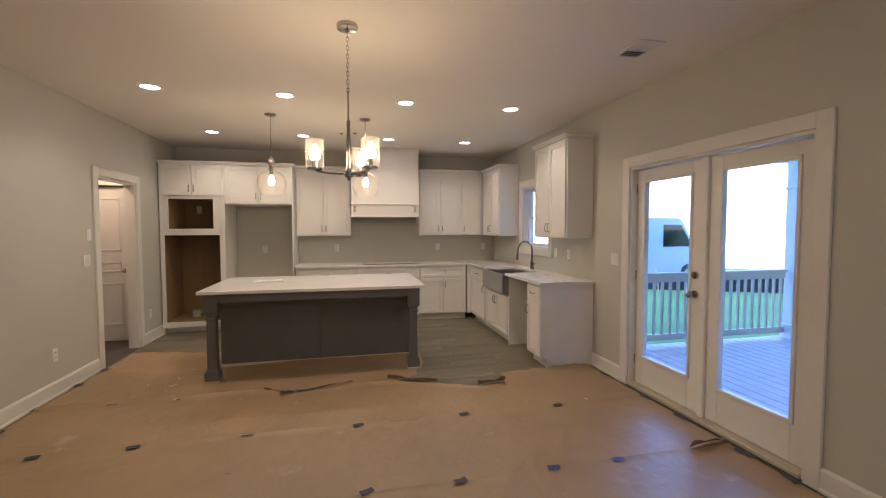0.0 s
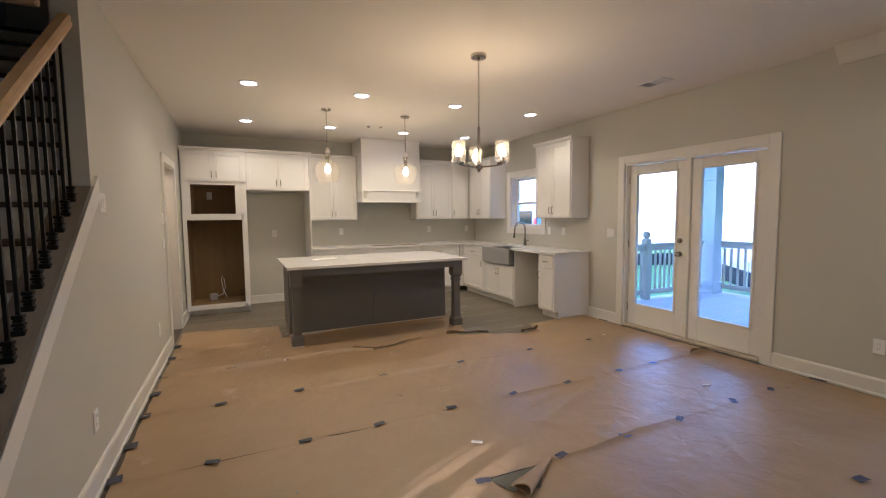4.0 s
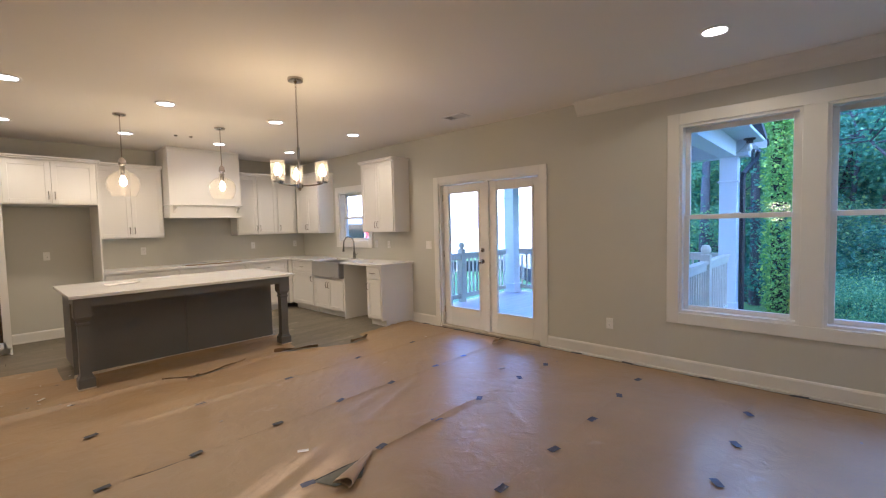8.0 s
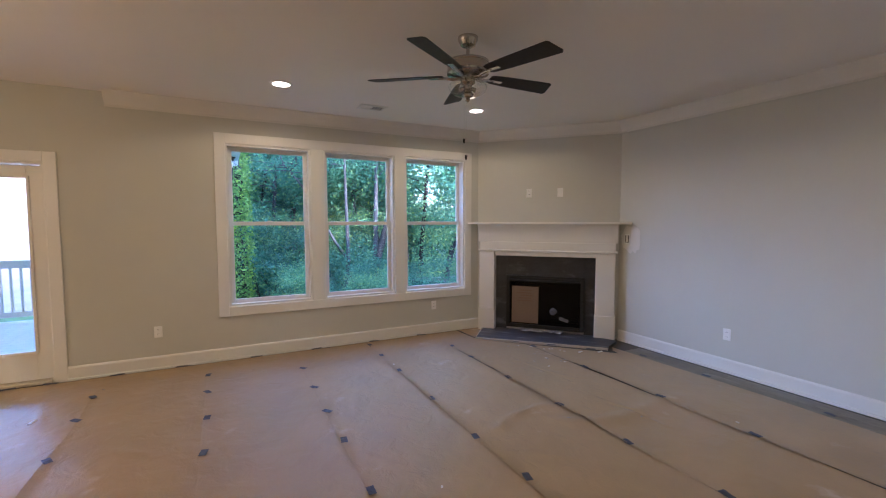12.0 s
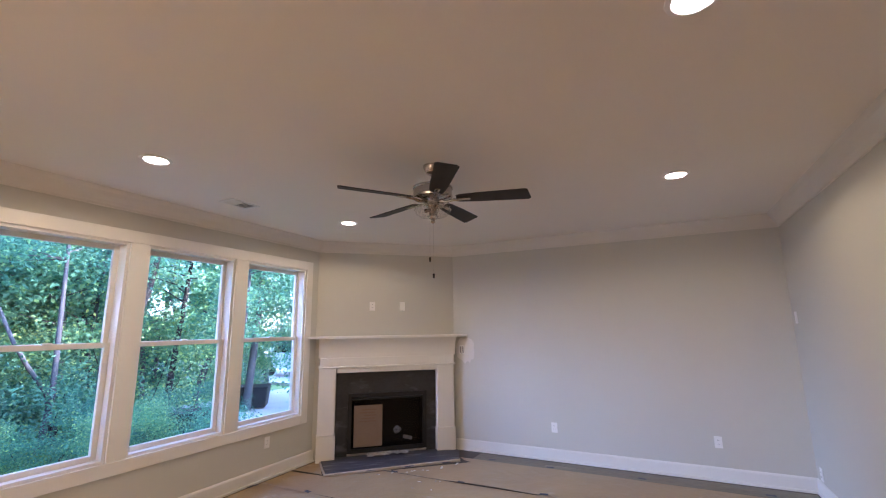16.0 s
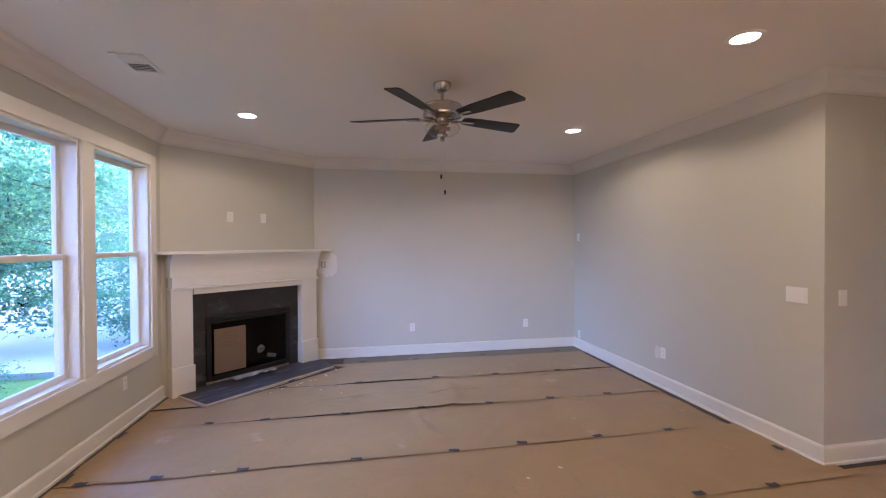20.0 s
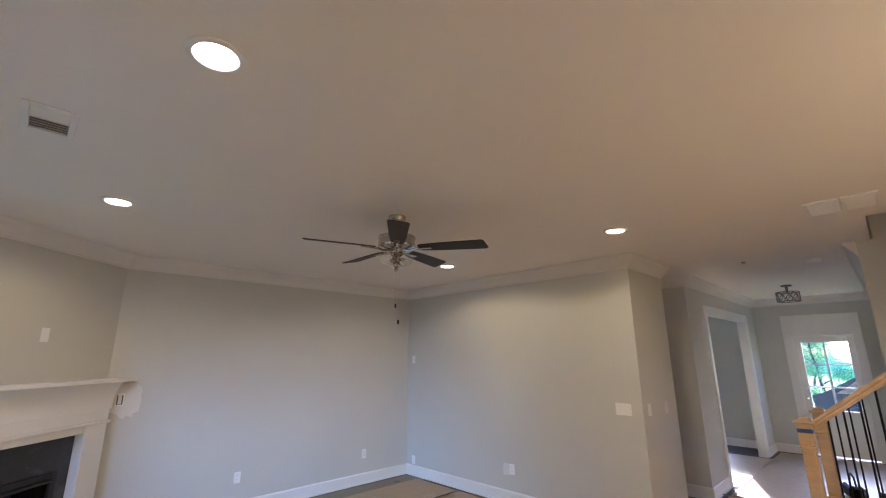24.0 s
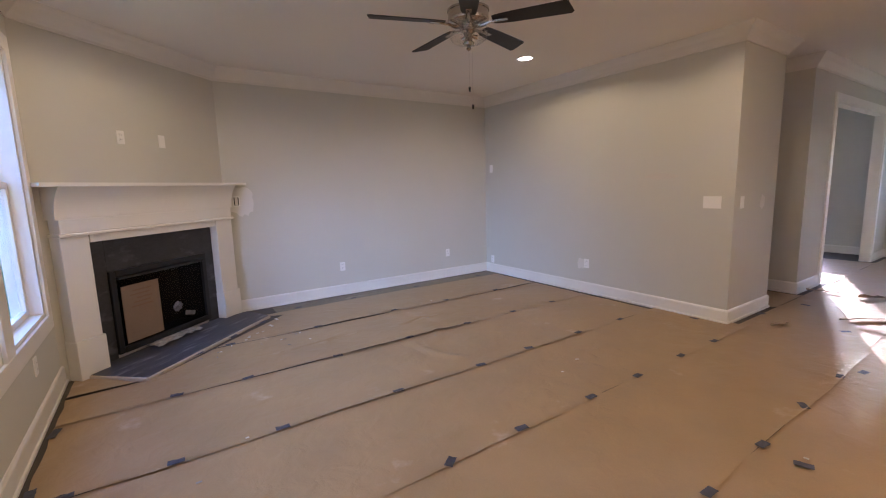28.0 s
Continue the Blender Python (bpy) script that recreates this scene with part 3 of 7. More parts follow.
# ---- double doors to the porch ----
bm = casing(bmesh.new(), "x", XR, -1, *DOOR, 0.095)
setting("trim_porch_doors", bm, TRIM, "flat white casing round the porch doors")
d1 = thing("door_1", (XR, 0, 0), 0, "white double porch doors with full glass, closed", "door")
tagged(d1, kind="structure")
part("door_frame", lining(bmesh.new(), "x", 0.003, 0.165, DOOR[0], DOOR[1], 0.0, DOOR[3], 0.022), TRIM, d1)
part("threshold", boxed(-0.015, 0.165, DOOR[0] + 0.022, DOOR[1] - 0.022, 0.0, 0.03, 0.005), TREATED, d1, "pale raw wooden threshold")
part("centre_post", boxed(0.035, 0.125, 2.815, 2.875, 0.03, DOOR[3] - 0.022, 0.006), TRIM, d1)
for lo, hi in ((DOOR[0] + 0.026, 2.812), (2.878, DOOR[1] - 0.026)):
    bm = bmesh.new()
    g0, g1, c0, c1 = lo + 0.115, hi - 0.105, 0.30, 1.905
    x0, x1 = 0.060, 0.105
    box(bm, x0, x1, lo, g0, 0.034, 2.02, 0.003)
    box(bm, x0, x1, g1, hi, 0.034, 2.02, 0.003)
    box(bm, x0, x1, g0, g1, 0.034, c0, 0.003)
    box(bm, x0, x1, g0, g1, c1, 2.02, 0.003)
    leaf = part("door_leaf", bm, TRIM, d1)
    bm = bmesh.new()
    for a, b, c, d in ((g0 - 0.022, g0 + 0.006, c0 - 0.022, c1 + 0.022), (g1 - 0.006, g1 + 0.022, c0 - 0.022, c1 + 0.022), (g0, g1, c0 - 0.022, c0 + 0.006), (g0, g1, c1 - 0.006, c1 + 0.022)):
        box(bm, x0 - 0.010, x0 + 0.004, a, b, c, d, 0.004)
    part("glazing_bead", bm, TRIM, leaf)
    pane = part("pane", boxed(0.080, 0.085, g0, g1, c0, c1), CLEAR, leaf)
    pane.visible_shadow = False
    for z in (0.25, 1.05, 1.85):
        rod_bm = rod(bmesh.new(), (0.055, lo if lo < 2.5 else hi, z - 0.045), (0.055, lo if lo < 2.5 else hi, z + 0.045), 0.006)
        part("hinge", rod_bm, NICKEL, leaf)
for z, r in ((0.97, 0.028), (1.12, 0.022)):
    bm = bmesh.new()
    rod(bm, (0.062, 2.93, z), (0.045, 2.93, z), 0.03, seg=20)
    if z < 1:
        rod(bm, (0.05, 2.93, z), (0.015, 2.93, z), 0.010)
        bmesh.ops.create_uvsphere(bm, u_segments=16, v_segments=10, radius=r, matrix=Matrix.Translation((0.0, 2.93, z)))
    else:
        box(bm, 0.030, 0.05, 2.922, 2.938, z - 0.018, z + 0.018, 0.003)
    part("door_knob" if z < 1 else "deadbolt", bm, NICKEL, d1, "brushed nickel", smooth=True)


# ---- pantry vestibule: cased opening and a panelled door beyond ----
setting("trim_pantry_opening", casing(lining(bmesh.new(), "x", XL - T, XL, 5.31, 6.15, 0, 2.05, 0.018), "x", XL, 1, 5.31, 6.15, 0, 2.05, 0.09), TRIM, "flat white casing round the pantry opening")
wall("wall_vestibule_north", "y", 6.50, 6.62, -3.57, XL - T, 0.0, H, [(-3.42, -2.60, 0.0, 2.05)])
wall("wall_vestibule_back", "y", 7.3, 7.4, -3.57, XL - T, 0.0, H)


def panel_door(name, at, turn, w, h, label, knob_side=1):
    d = thing(name, at, turn, label, "door")
    tagged(d, kind="structure")
    bm = bmesh.new()
    box(bm, -w / 2, w / 2, 0, 0.035, 0.012, h, 0.002)
    part("slab", bm, TRIM, d)
    for z0, z1 in ((0.22, 0.78), (0.92, 1.06), (1.20, h - 0.14)):
        p = bmesh.new()
        for a, b, c, e in ((-w / 2 + 0.12, -w / 2 + 0.145, z0, z1), (w / 2 - 0.145, w / 2 - 0.12, z0, z1), (-w / 2 + 0.12, w / 2 - 0.12, z0, z0 + 0.025), (-w / 2 + 0.12, w / 2 - 0.12, z1 - 0.025, z1)):
            box(p, a, b, -0.008, 0.0, c, e, 0.004)
        part("panel_moulding", p, TRIM, d)
    k = bmesh.new()
    x = knob_side * (w / 2 - 0.07)
    rod(k, (x, 0, 0.94), (x, -0.03, 0.94), 0.028, 0.014, 16)
    bmesh.ops.create_uvsphere(k, u_segments=14, v_segments=10, radius=0.027, matrix=Matrix.Translation((x, -0.05, 0.94)))
    part("door_knob", k, NICKEL, d, "brushed nickel knob", smooth=True)
    return d


panel_door("door_2", (-3.01, 6.53, 0), 0, 0.80, 2.035, "white three-panel interior door, closed")
setting("trim_pantry_door", casing(bmesh.new(), "y", 6.50, -1, -3.42, -2.60, 0, 2.05, 0.08), TRIM, "flat white door casing")

# ---- foyer: cased opening, front door ----
bm = lining(bmesh.new(), "y", FY - T - 0.003, FY + 0.003, -7.42, -5.06, 0, 2.31, 0.018)
casing(bm, "y", FY, 1, -7.42, -5.06, 0, 2.31, 0.095)
setting("trim_dining_opening", bm, TRIM, "white casing round the dining room opening")
bm = casing(bmesh.new(), "x", FRONT, 1, 0.27, 1.13, 0, 2.05, 0.11)
box(bm, FRONT, FRONT + 0.018, 0.16, 1.24, 2.16, 2.41, 0.003)
setting("trim_front_door", bm, TRIM, "white casing with a tall flat header board")
d3 = thing("door_3", (FRONT, 0.70, 0), 0, "white front door with six panes of glass, closed", "door")
tagged(d3, kind="structure")
bm = bmesh.new()
g0, g1, c0, c1 = -0.305, 0.325, 0.76, 1.915
for a, b, c, d in ((-0.41, g0, 0.02, 2.03), (g1, 0.41, 0.02, 2.03), (g0, g1, 0.02, c0), (g0, g1, c1, 2.03)):
    box(bm, -0.08, -0.035, a, b, c, d, 0.003)
part("door_slab", bm, TRIM, d3)
bm = bmesh.new()
box(bm, -0.075, -0.035, -0.008, 0.022, c0, c1)
for z in (c0 + 0.385, c0 + 0.77):
    box(bm, -0.074, -0.036, g0, g1, z - 0.011, z + 0.011)
part("glazing_bar", bm, TRIM, d3)
p = part("pane", boxed(-0.058, -0.054, g0, g1, c0, c1), CLEAR, d3)
p.visible_shadow = False
part("door_frame", lining(bmesh.new(), "x", -TX, -0.003, -0.43, 0.43, 0, 2.05, 0.018), TRIM, d3)
bm = bmesh.new()
for z in (0.95, 1.10):
    rod(bm, (-0.04, -0.355, z), (-0.015, -0.355, z), 0.03, 0.024, 16)
bmesh.ops.create_uvsphere(bm, u_segments=14, v_segments=10, radius=0.028, matrix=Matrix.Translation((0.012, -0.355, 0.95)))
part("door_knob", bm, NICKEL, d3, "brushed nickel knob and bolt", smooth=True)

# ---- stairs ----
RISE, RUN, STEPS = 0.190, 0.2435, 16
SY = 1.00
SLOPE = RISE / RUN
stairs = thing("staircase", (0, 0, 0), 0, "straight staircase with painted risers and dark treads", "staircase")
tagged(stairs, kind="structure")
for k in range(STEPS):
    y, z = SY + k * RUN, k * RISE
    left = -3.45 if y > 1.4 else -3.36
    part("riser", boxed(left, -2.51, y, y + 0.018, z, z + RISE - 0.028), TRIM, stairs)
    part("tread", boxed(left, -2.51, y - 0.025, y + RUN + 0.018, z + RISE - 0.028, z + RISE, 0.006), SUBFLOOR, stairs, "dusty unfinished tread")


def cap_z(y):
    return 1.675 + SLOPE * (y - 2.805)


# knee wall below the slope, its sloping cap and skirt trim
y0, y1 = 1.03, 2.72
bm = prism(bmesh.new(), [(y0, 0), (y1, 0), (y1, cap_z(y1) - 0.02), (y0, cap_z(y0) - 0.02)], (1, 0, 0), T, (XL - T, 0, 0), (0, 1, 0), (0, 0, 1))
setting("wall_stair_side", bm, WALL, "greige knee wall under the stair rail")
bm = prism(bmesh.new(), [(y0, cap_z(y0) - 0.02), (y1, cap_z(y1) - 0.02), (y1, cap_z(y1)), (y0, cap_z(y0))], (1, 0, 0), T + 0.03, (XL - T - 0.015, 0, 0), (0, 1, 0), (0, 0, 1))
setting("trim_stair_cap", bm, RAWCAP, "sloping raw dusty cap board under the balusters")
bm = prism(bmesh.new(), [(y0, cap_z(y0) - 0.125), (2.80, cap_z(2.80) - 0.125), (2.80, cap_z(2.80) - 0.0), (y0, cap_z(y0) - 0.0)], (1, 0, 0), 0.018, (XL, 0, 0), (0, 1, 0), (0, 0, 1))
setting("trim_stair_skirt", bm, TRIM, "white sloping skirt board")
setting("trim_stair_skirt_foot", boxed(XL, XL + 0.018, y0, 1.12, 0.138, cap_z(1.1) - 0.10), TRIM, "white skirt board foot")


def newel(at, label):
    n = thing("newel_post", at, 0, label, "newel post", "newel posts")
    part("base", boxed(-0.052, 0.052, -0.052, 0.052, 0, 0.46, 0.004), OAK, n)
    bm = bmesh.new()
    box(bm, -0.058, 0.058, -0.058, 0.058, 0.46, 0.485, 0.006)
    box(bm, -0.043, 0.043, -0.043, 0.043, 0.485, 1.0, 0.003)
    box(bm, -0.052, 0.052, -0.052, 0.052, 1.0, 1.02, 0.006)
    part("shaft", bm, OAK, n)
    part("head", boxed(-0.047, 0.047, -0.047, 0.047, 1.02, 1.175, 0.004), OAK, n)
    bm = bmesh.new()
    box(bm, -0.062, 0.062, -0.062, 0.062, 1.175, 1.195, 0.006)
    lathe(bm, [(0.062, 1.195), (0.05, 1.215), (0.0, 1.235)], 4)
    bmesh.ops.rotate(bm, verts=[v for v in bm.verts if v.co.z > 1.194], cent=(0, 0, 0), matrix=Matrix.Rotation(radians(45), 3, "Z"))
    part("cap", bm, OAK, n)
    return n


n1 = newel((-2.45, 0.985, 0), "pale unfinished oak newel post with a strip of blue tape")
part("tape_strip", boxed(-0.0485, 0.0485, -0.0485, 0.0485, 1.115, 1.145), BLUE_AND_SKYLIT_TAPE, n1, "strip of blue tape")
newel((-3.36, 0.985, 0), "pale unfinished oak newel post at the foot of the stairs")


def handrail(x, ya, yb, label):
    h = thing("handrail", (x, ya, 0), 0, label, "handrail")
    outline = [(-0.030, 0.0), (0.030, 0.0), (0.032, 0.020), (0.024, 0.034), (0.030, 0.048), (0.020, 0.064), (-0.020, 0.064), (-0.030, 0.048), (-0.024, 0.034), (-0.032, 0.020)]
    d = Vector((0, yb - ya, SLOPE * (yb - ya)))
    part("rail", prism(bmesh.new(), outline, d.normalized(), d.length, (0, 0, cap_z(ya) + 0.845), (1, 0, 0), (0, 0, 1)), OAK, h)
    return h


handrail(-2.45, 1.02, 2.72, "pale oak stair handrail over iron balusters")
handrail(-3.36, 1.02, 1.50, "short pale oak handrail by the stair foot")
rosette = thing("rail_bracket", (-2.60, 2.68, cap_z(2.72) + 0.93), 0, "pale oak return of the upper handrail", "handrail")
part("return", boxed(-0.10, 0.06, -0.03, 0.03, -0.02, 0.05, 0.01), OAK, rosette)


def baluster(bottom, top):
    b = thing("baluster", (0, 0, 0), 0, "slim black iron baluster with a foot collar", "baluster", "stair balusters")
    part("bar", boxed(-0.0065, 0.0065, -0.0065, 0.0065, bottom, top), IRON, b)
    bm = bmesh.new()
    for z, w, h in ((-0.012, 0.021, 0.022), (0.012, 0.015, 0.012), (0.026, 0.019, 0.012), (0.040, 0.015, 0.012), (0.054, 0.018, 0.016)):
        box(bm, -w, w, -w, w, bottom + z, bottom + z + h, 0.003)
    part("shoe", bm, IRON, b)
    return b


first = baluster(0.0, 0.85)
first.matrix_world = pose(-2.45, 1.13, cap_z(1.13))
for k in range(1, 16):
    y = 1.13 + k * 0.0993
    copy_thing(first, pose(-2.45, y, cap_z(y)))
for k in range(4):
    y = 1.10 + k * 0.10
    copy_thing(first, pose(-3.36, y, cap_z(y)))
box_part = prism(bmesh.new(), [(1.03, 0), (1.50, 0), (1.50, cap_z(1.50)), (1.03, cap_z(1.03))], (1, 0, 0), 0.10, (-3.41, 0, 0), (0, 1, 0), (0, 0, 1))
setting("wall_stair_outer", box_part, TRIM, "white closed stringer at the stair foot")

# ---- fireplace ----
fire = thing("fireplace", CA, CHIM, "white wooden mantel round a black slate gas fireplace in the corner", "fireplace")
S0, S1 = 0.03, 1.80
P0, P1 = 0.275, 1.58
bm = bmesh.new()
for a, b in ((S0, P0), (P1, S1)):
    pil = bmesh.new()
    box(pil, a + 0.012, b, 0.0, 0.105, 0.0, 1.105, 0.004)
    pl = part("pilaster", pil, TRIM, fire)
    part("plinth", boxed(a, b + 0.006, 0.0, 0.122, 0.0, 0.31, 0.004), TRIM, pl)
part("lintel", boxed(P0, P1, 0.0, 0.098, 1.045, 1.105, 0.003), TRIM, fire)
bm = bmesh.new()
box(bm, S0 - 0.01, S1 + 0.01, 0.0, 0.125, 1.105, 1.13, 0.005)
box(bm, S0 + 0.01, S1 - 0.01, 0.0, 0.108, 1.13, 1.235, 0.004)
part("frieze", bm, TRIM, fire)
cove = [(0.0, 1.235), (0.108, 1.235)] + [(0.108 + 0.077 * (k / 12) ** 2.4, 1.235 + 0.24 * k / 12) for k in range(2, 13)] + [(0.0, 1.475)]
part("cove", prism(bmesh.new(), cove, (1, 0, 0), S1 - S0 + 0.02, (S0 - 0.01, 0, 0), (0, 1, 0), (0, 0, 1)), TRIM, fire)
shelf = [(0.0, 0.0), (CL, 0.0), (1.94, 0.105), (1.94, 0.205), (-0.13, 0.205), (-0.13, 0.125)]
bm = bmesh.new()
prism(bm, shelf, (0, 0, 1), 0.028, (0, 0, 1.475), (1, 0, 0), (0, 1, 0))
part("shelf", bm, TRIM, fire)
for a, b, c, d in ((P0, FB0, 0.0, 1.045), (FB1, P1, 0.0, 1.045), (FB0, FB1, FBZ1, 1.045)):
    part("slate_panel", boxed(a, b, 0.0, 0.022, c, d, 0.002), SLATE, fire, "dusty black slate")
bm = bmesh.new()
box(bm, FB0, FB0 + 0.05, 0.0, 0.045, FBZ0, FBZ1, 0.004)
box(bm, FB1 - 0.05, FB1, 0.0, 0.045, FBZ0, FBZ1, 0.004)
box(bm, FB0 + 0.05, FB1 - 0.05, 0.0, 0.05, FBZ1 - 0.05, FBZ1, 0.004)
box(bm, FB0 + 0.05, FB1 - 0.05, 0.0, 0.075, FBZ1 - 0.075, FBZ1 - 0.055, 0.004)
box(bm, FB0 + 0.05, FB1 - 0.05, 0.0, 0.05, FBZ0, FBZ0 + 0.05, 0.004)
part("firebox_surround", bm, FIREBOX, fire)
bm = bmesh.new()
d = 0.33
box(bm, FB0, FB1, -d, -d + 0.01, FBZ0, FBZ1)
box(bm, FB0, FB0 + 0.01, -d, 0.0, FBZ0, FBZ1)
box(bm, FB1 - 0.01, FB1, -d, 0.0, FBZ0, FBZ1)
box(bm, FB0, FB1, -d, 0.0, FBZ0 - 0.005, FBZ0 + 0.005)
box(bm, FB0, FB1, -d, 0.0, FBZ1 - 0.005, FBZ1 + 0.005)
part("firebox", bm, FIREBOX, fire)
part("fire_glass", boxed(FB0 + 0.05, FB1 - 0.05, 0.012, 0.018, FBZ0 + 0.05, FBZ1 - 0.07), FIRE_GLASS, fire)
card = thing("cardboard_sheet", CA + CU * 1.172 + CN * 0.042 + Vector((0, 0, FBZ0 + 0.07)), CHIM, "brown cardboard sheet with faded print taped to the fire glass", "cardboard")
part("sheet", boxed(-0.18, 0.18, -0.004, 0.004, 0.0, 0.50, 0.002), CARD, card)
for k in range(5):
    part("print_bar", boxed(-0.10 + 0.02 * (k % 2), 0.11 - 0.03 * (k % 3), 0.0042, 0.0052, 0.30 + 0.035 * k, 0.312 + 0.035 * k), INK, card)
bag = thing("document_bag", CA + CU * 0.80 + CN * 0.03 + Vector((0, 0, FBZ0 + 0.045)), CHIM, "small crumpled clear plastic bag of papers on the fire glass", "plastic bag")
bm = bmesh.new()
bmesh.ops.create_icosphere(bm, subdivisions=3, radius=0.062)
for v in bm.verts:
    v.co = Vector((v.co.x * 0.75, v.co.y * 0.12, v.co.z * 0.7 + 0.20)) + 0.022 * noise.noise_vector(v.co * 36)
part("bag", bm, PLASTIC, bag)
bm = boxed(-0.06, 0.06, -0.003, 0.003, -0.022, 0.022, 0.001)
bmesh.ops.transform(bm, matrix=Matrix.Translation((-0.14, 0, 0.10)) @ Matrix.Rotation(radians(-16), 4, "Y"), verts=bm.verts)
part("paper_slip", bm, PLASTIC, bag, "dull grey slip of paper")
sheet = thing("plastic_sheet", CA + CU * 0.92 + CN * 0.10 + Vector((0, 0, 0.031)), CHIM, "crumpled translucent plastic sheet on the hearth", "plastic sheet")
bm = bmesh.new()
bmesh.ops.create_grid(bm, x_segments=26, y_segments=12, size=0.5)
for v in bm.verts:
    x, y = v.co.x * 0.52, v.co.y * 0.15
    v.co = Vector((x + 0.03 * noise.noise((y * 9, 1, 0)), y + 0.04 * noise.noise((x * 5, 2, 0)), 0.012 + 0.035 * abs(noise.noise((x * 9, y * 14, 3))) + 0.02 * abs(noise.noise((x * 22, y * 25, 4)))))
part("sheet", bm, SHEET, sheet, smooth=True)
hearth = thing("hearth_slab", CA, CHIM, "dusty grey slate hearth slab with a pale raw edge", "hearth")
bm = bmesh.new()
prism(bm, [(0.16, 0.022), (1.66, 0.022), (1.66, 0.123), (1.74, 0.123), (1.69, 0.61), (0.12, 0.53), (0.0, 0.17), (0.16, 0.123)], (0, 0, 1), 0.030, (0, 0, 0.0), (1, 0, 0), (0, 1, 0))
part("slab", bm, HEARTH, hearth)
for a, b in (((0.11, 0.532), (1.70, 0.612)), ((1.692, 0.612), (1.742, 0.127))):
    a, b = Vector((*a, 0)), Vector((*b, 0))
    part("edge_strip", prism(bmesh.new(), [(0.0, 0.0), (0.016, 0.0), (0.016, 0.022), (0.010, 0.027), (0.0, 0.027)], (b - a).normalized(), (b - a).length, a, (-(b - a).normalized().y, (b - a).normalized().x, 0), (0, 0, 1)), TREATED, hearth, "pale raw wood edge strip")


# ---- plates on the walls ----
def plate(name, at, turn, gangs=1, kind_of="outlet", label=""):
    w, h = 0.072 + 0.046 * (gangs - 1), 0.116
    p = thing(name, at, turn, label or {"outlet": "white double power outlet on the wall", "switch": "white rocker light switch on the wall", "blank": "blank white cover plate on the wall"}[kind_of], {"outlet": "outlet", "switch": "light switch", "blank": "cover plate"}[kind_of])
    part("cover", boxed(-w / 2, w / 2, -0.007, 0.0, -h / 2, h / 2, 0.003), PLATE, p)
    for g in range(gangs):
        x = (g - (gangs - 1) / 2) * 0.046
        if kind_of == "switch":
            part("rocker", boxed(x - 0.016, x + 0.016, -0.011, -0.007, -0.033, 0.033, 0.002), PLATE, p)
        elif kind_of == "outlet":
            for z in (-0.021, 0.021):
                s = part("socket", boxed(x - 0.0155, x + 0.0155, -0.0095, -0.007, z - 0.0145, z + 0.0145, 0.002), PLATE, p)
                slots = bmesh.new()
                for q in (-0.006, 0.006):
                    box(slots, x + q - 0.0012, x + q + 0.0012, -0.0100, -0.0094, z - 0.003, z + 0.007)
                part("slots", slots, DARK_SLOT, s)
    return p


# turn: 0 on a wall that faces south, 180 north, -90 west, 90 east
for y, z in ((1.21, 0.385), (-1.916, 0.381)):
    plate("outlet", (XR, y, z), -90)
plate("light_switch", (XR, 3.88, 1.18), -90, 2, "switch", "white double light switch beside the porch doors")
plate("light_switch", (XR, 5.115, 1.177), -90, 1, "switch")
plate("outlet", (XR, 4.788, 1.175), -90)
for x, z in ((0.0, 1.165), (1.72, 1.17), (2.557, 1.17), (-1.124, 1.16)):
    plate("outlet", (x, YN, z), 0)
for x in (0.05, -1.65):
    plate("outlet", (x, YS, 0.382), 180)
plate("outlet", (XLL, -1.88, 0.38), 90)
plate("light_switch", (XLL, -0.442, 1.174), 90, 3, "switch", "white triple light switch near the hall corner")
plate("cover_plate", (XLL, -3.72, 1.652), 90, 1, "blank")
plate("outlet", (XLL, -3.70, 0.21), 90, 1, "outlet")
plate("light_switch", (-2.59, HY, 1.171), 180, 1, "switch")
plate("light_switch", (XL, 5.08, 1.171), 90, 2, "switch")
plate("light_switch", (XL, 5.13, 1.43), 90, 1, "switch")
plate("outlet", (XL, 4.54, 0.369), 90)
plate("outlet", (XL, 2.503, 0.365), 90)
plate("light_switch", (XL, 2.905, 1.522), 90, 2, "switch", "white double light switch by the stairs")
plate("outlet", (XL, 6.45, 0.37), 90)
for s in (1.141, 0.735):
    q = CA + CU * s
    plate("outlet" if s > 1 else "cover_plate", (q.x, q.y, 1.89), CHIM + 180, 1, "outlet" if s > 1 else "blank")


def paint_patch(name, at, turn, w, h, label, mat=None):
    """A rough-edged dab of primer, a fraction of a millimetre thick."""
    p = thing(name, at, turn, label, "paint patch")
    bm = bmesh.new()
    ring = []
    for k in range(28):
        a = k * math.tau / 28
        r = 1 + 0.40 * noise.noise((3 * math.cos(a) + at[0], 3 * math.sin(a), at[1]))
        ring.append((w / 2 * r * math.cos(a), h / 2 * r * math.sin(a)))
    prism(bm, ring, (0, -1, 0), 0.0025, (0, 0, 0), (1, 0, 0), (0, 0, 1))
    part("primer", bm, mat or PATCHED, p)


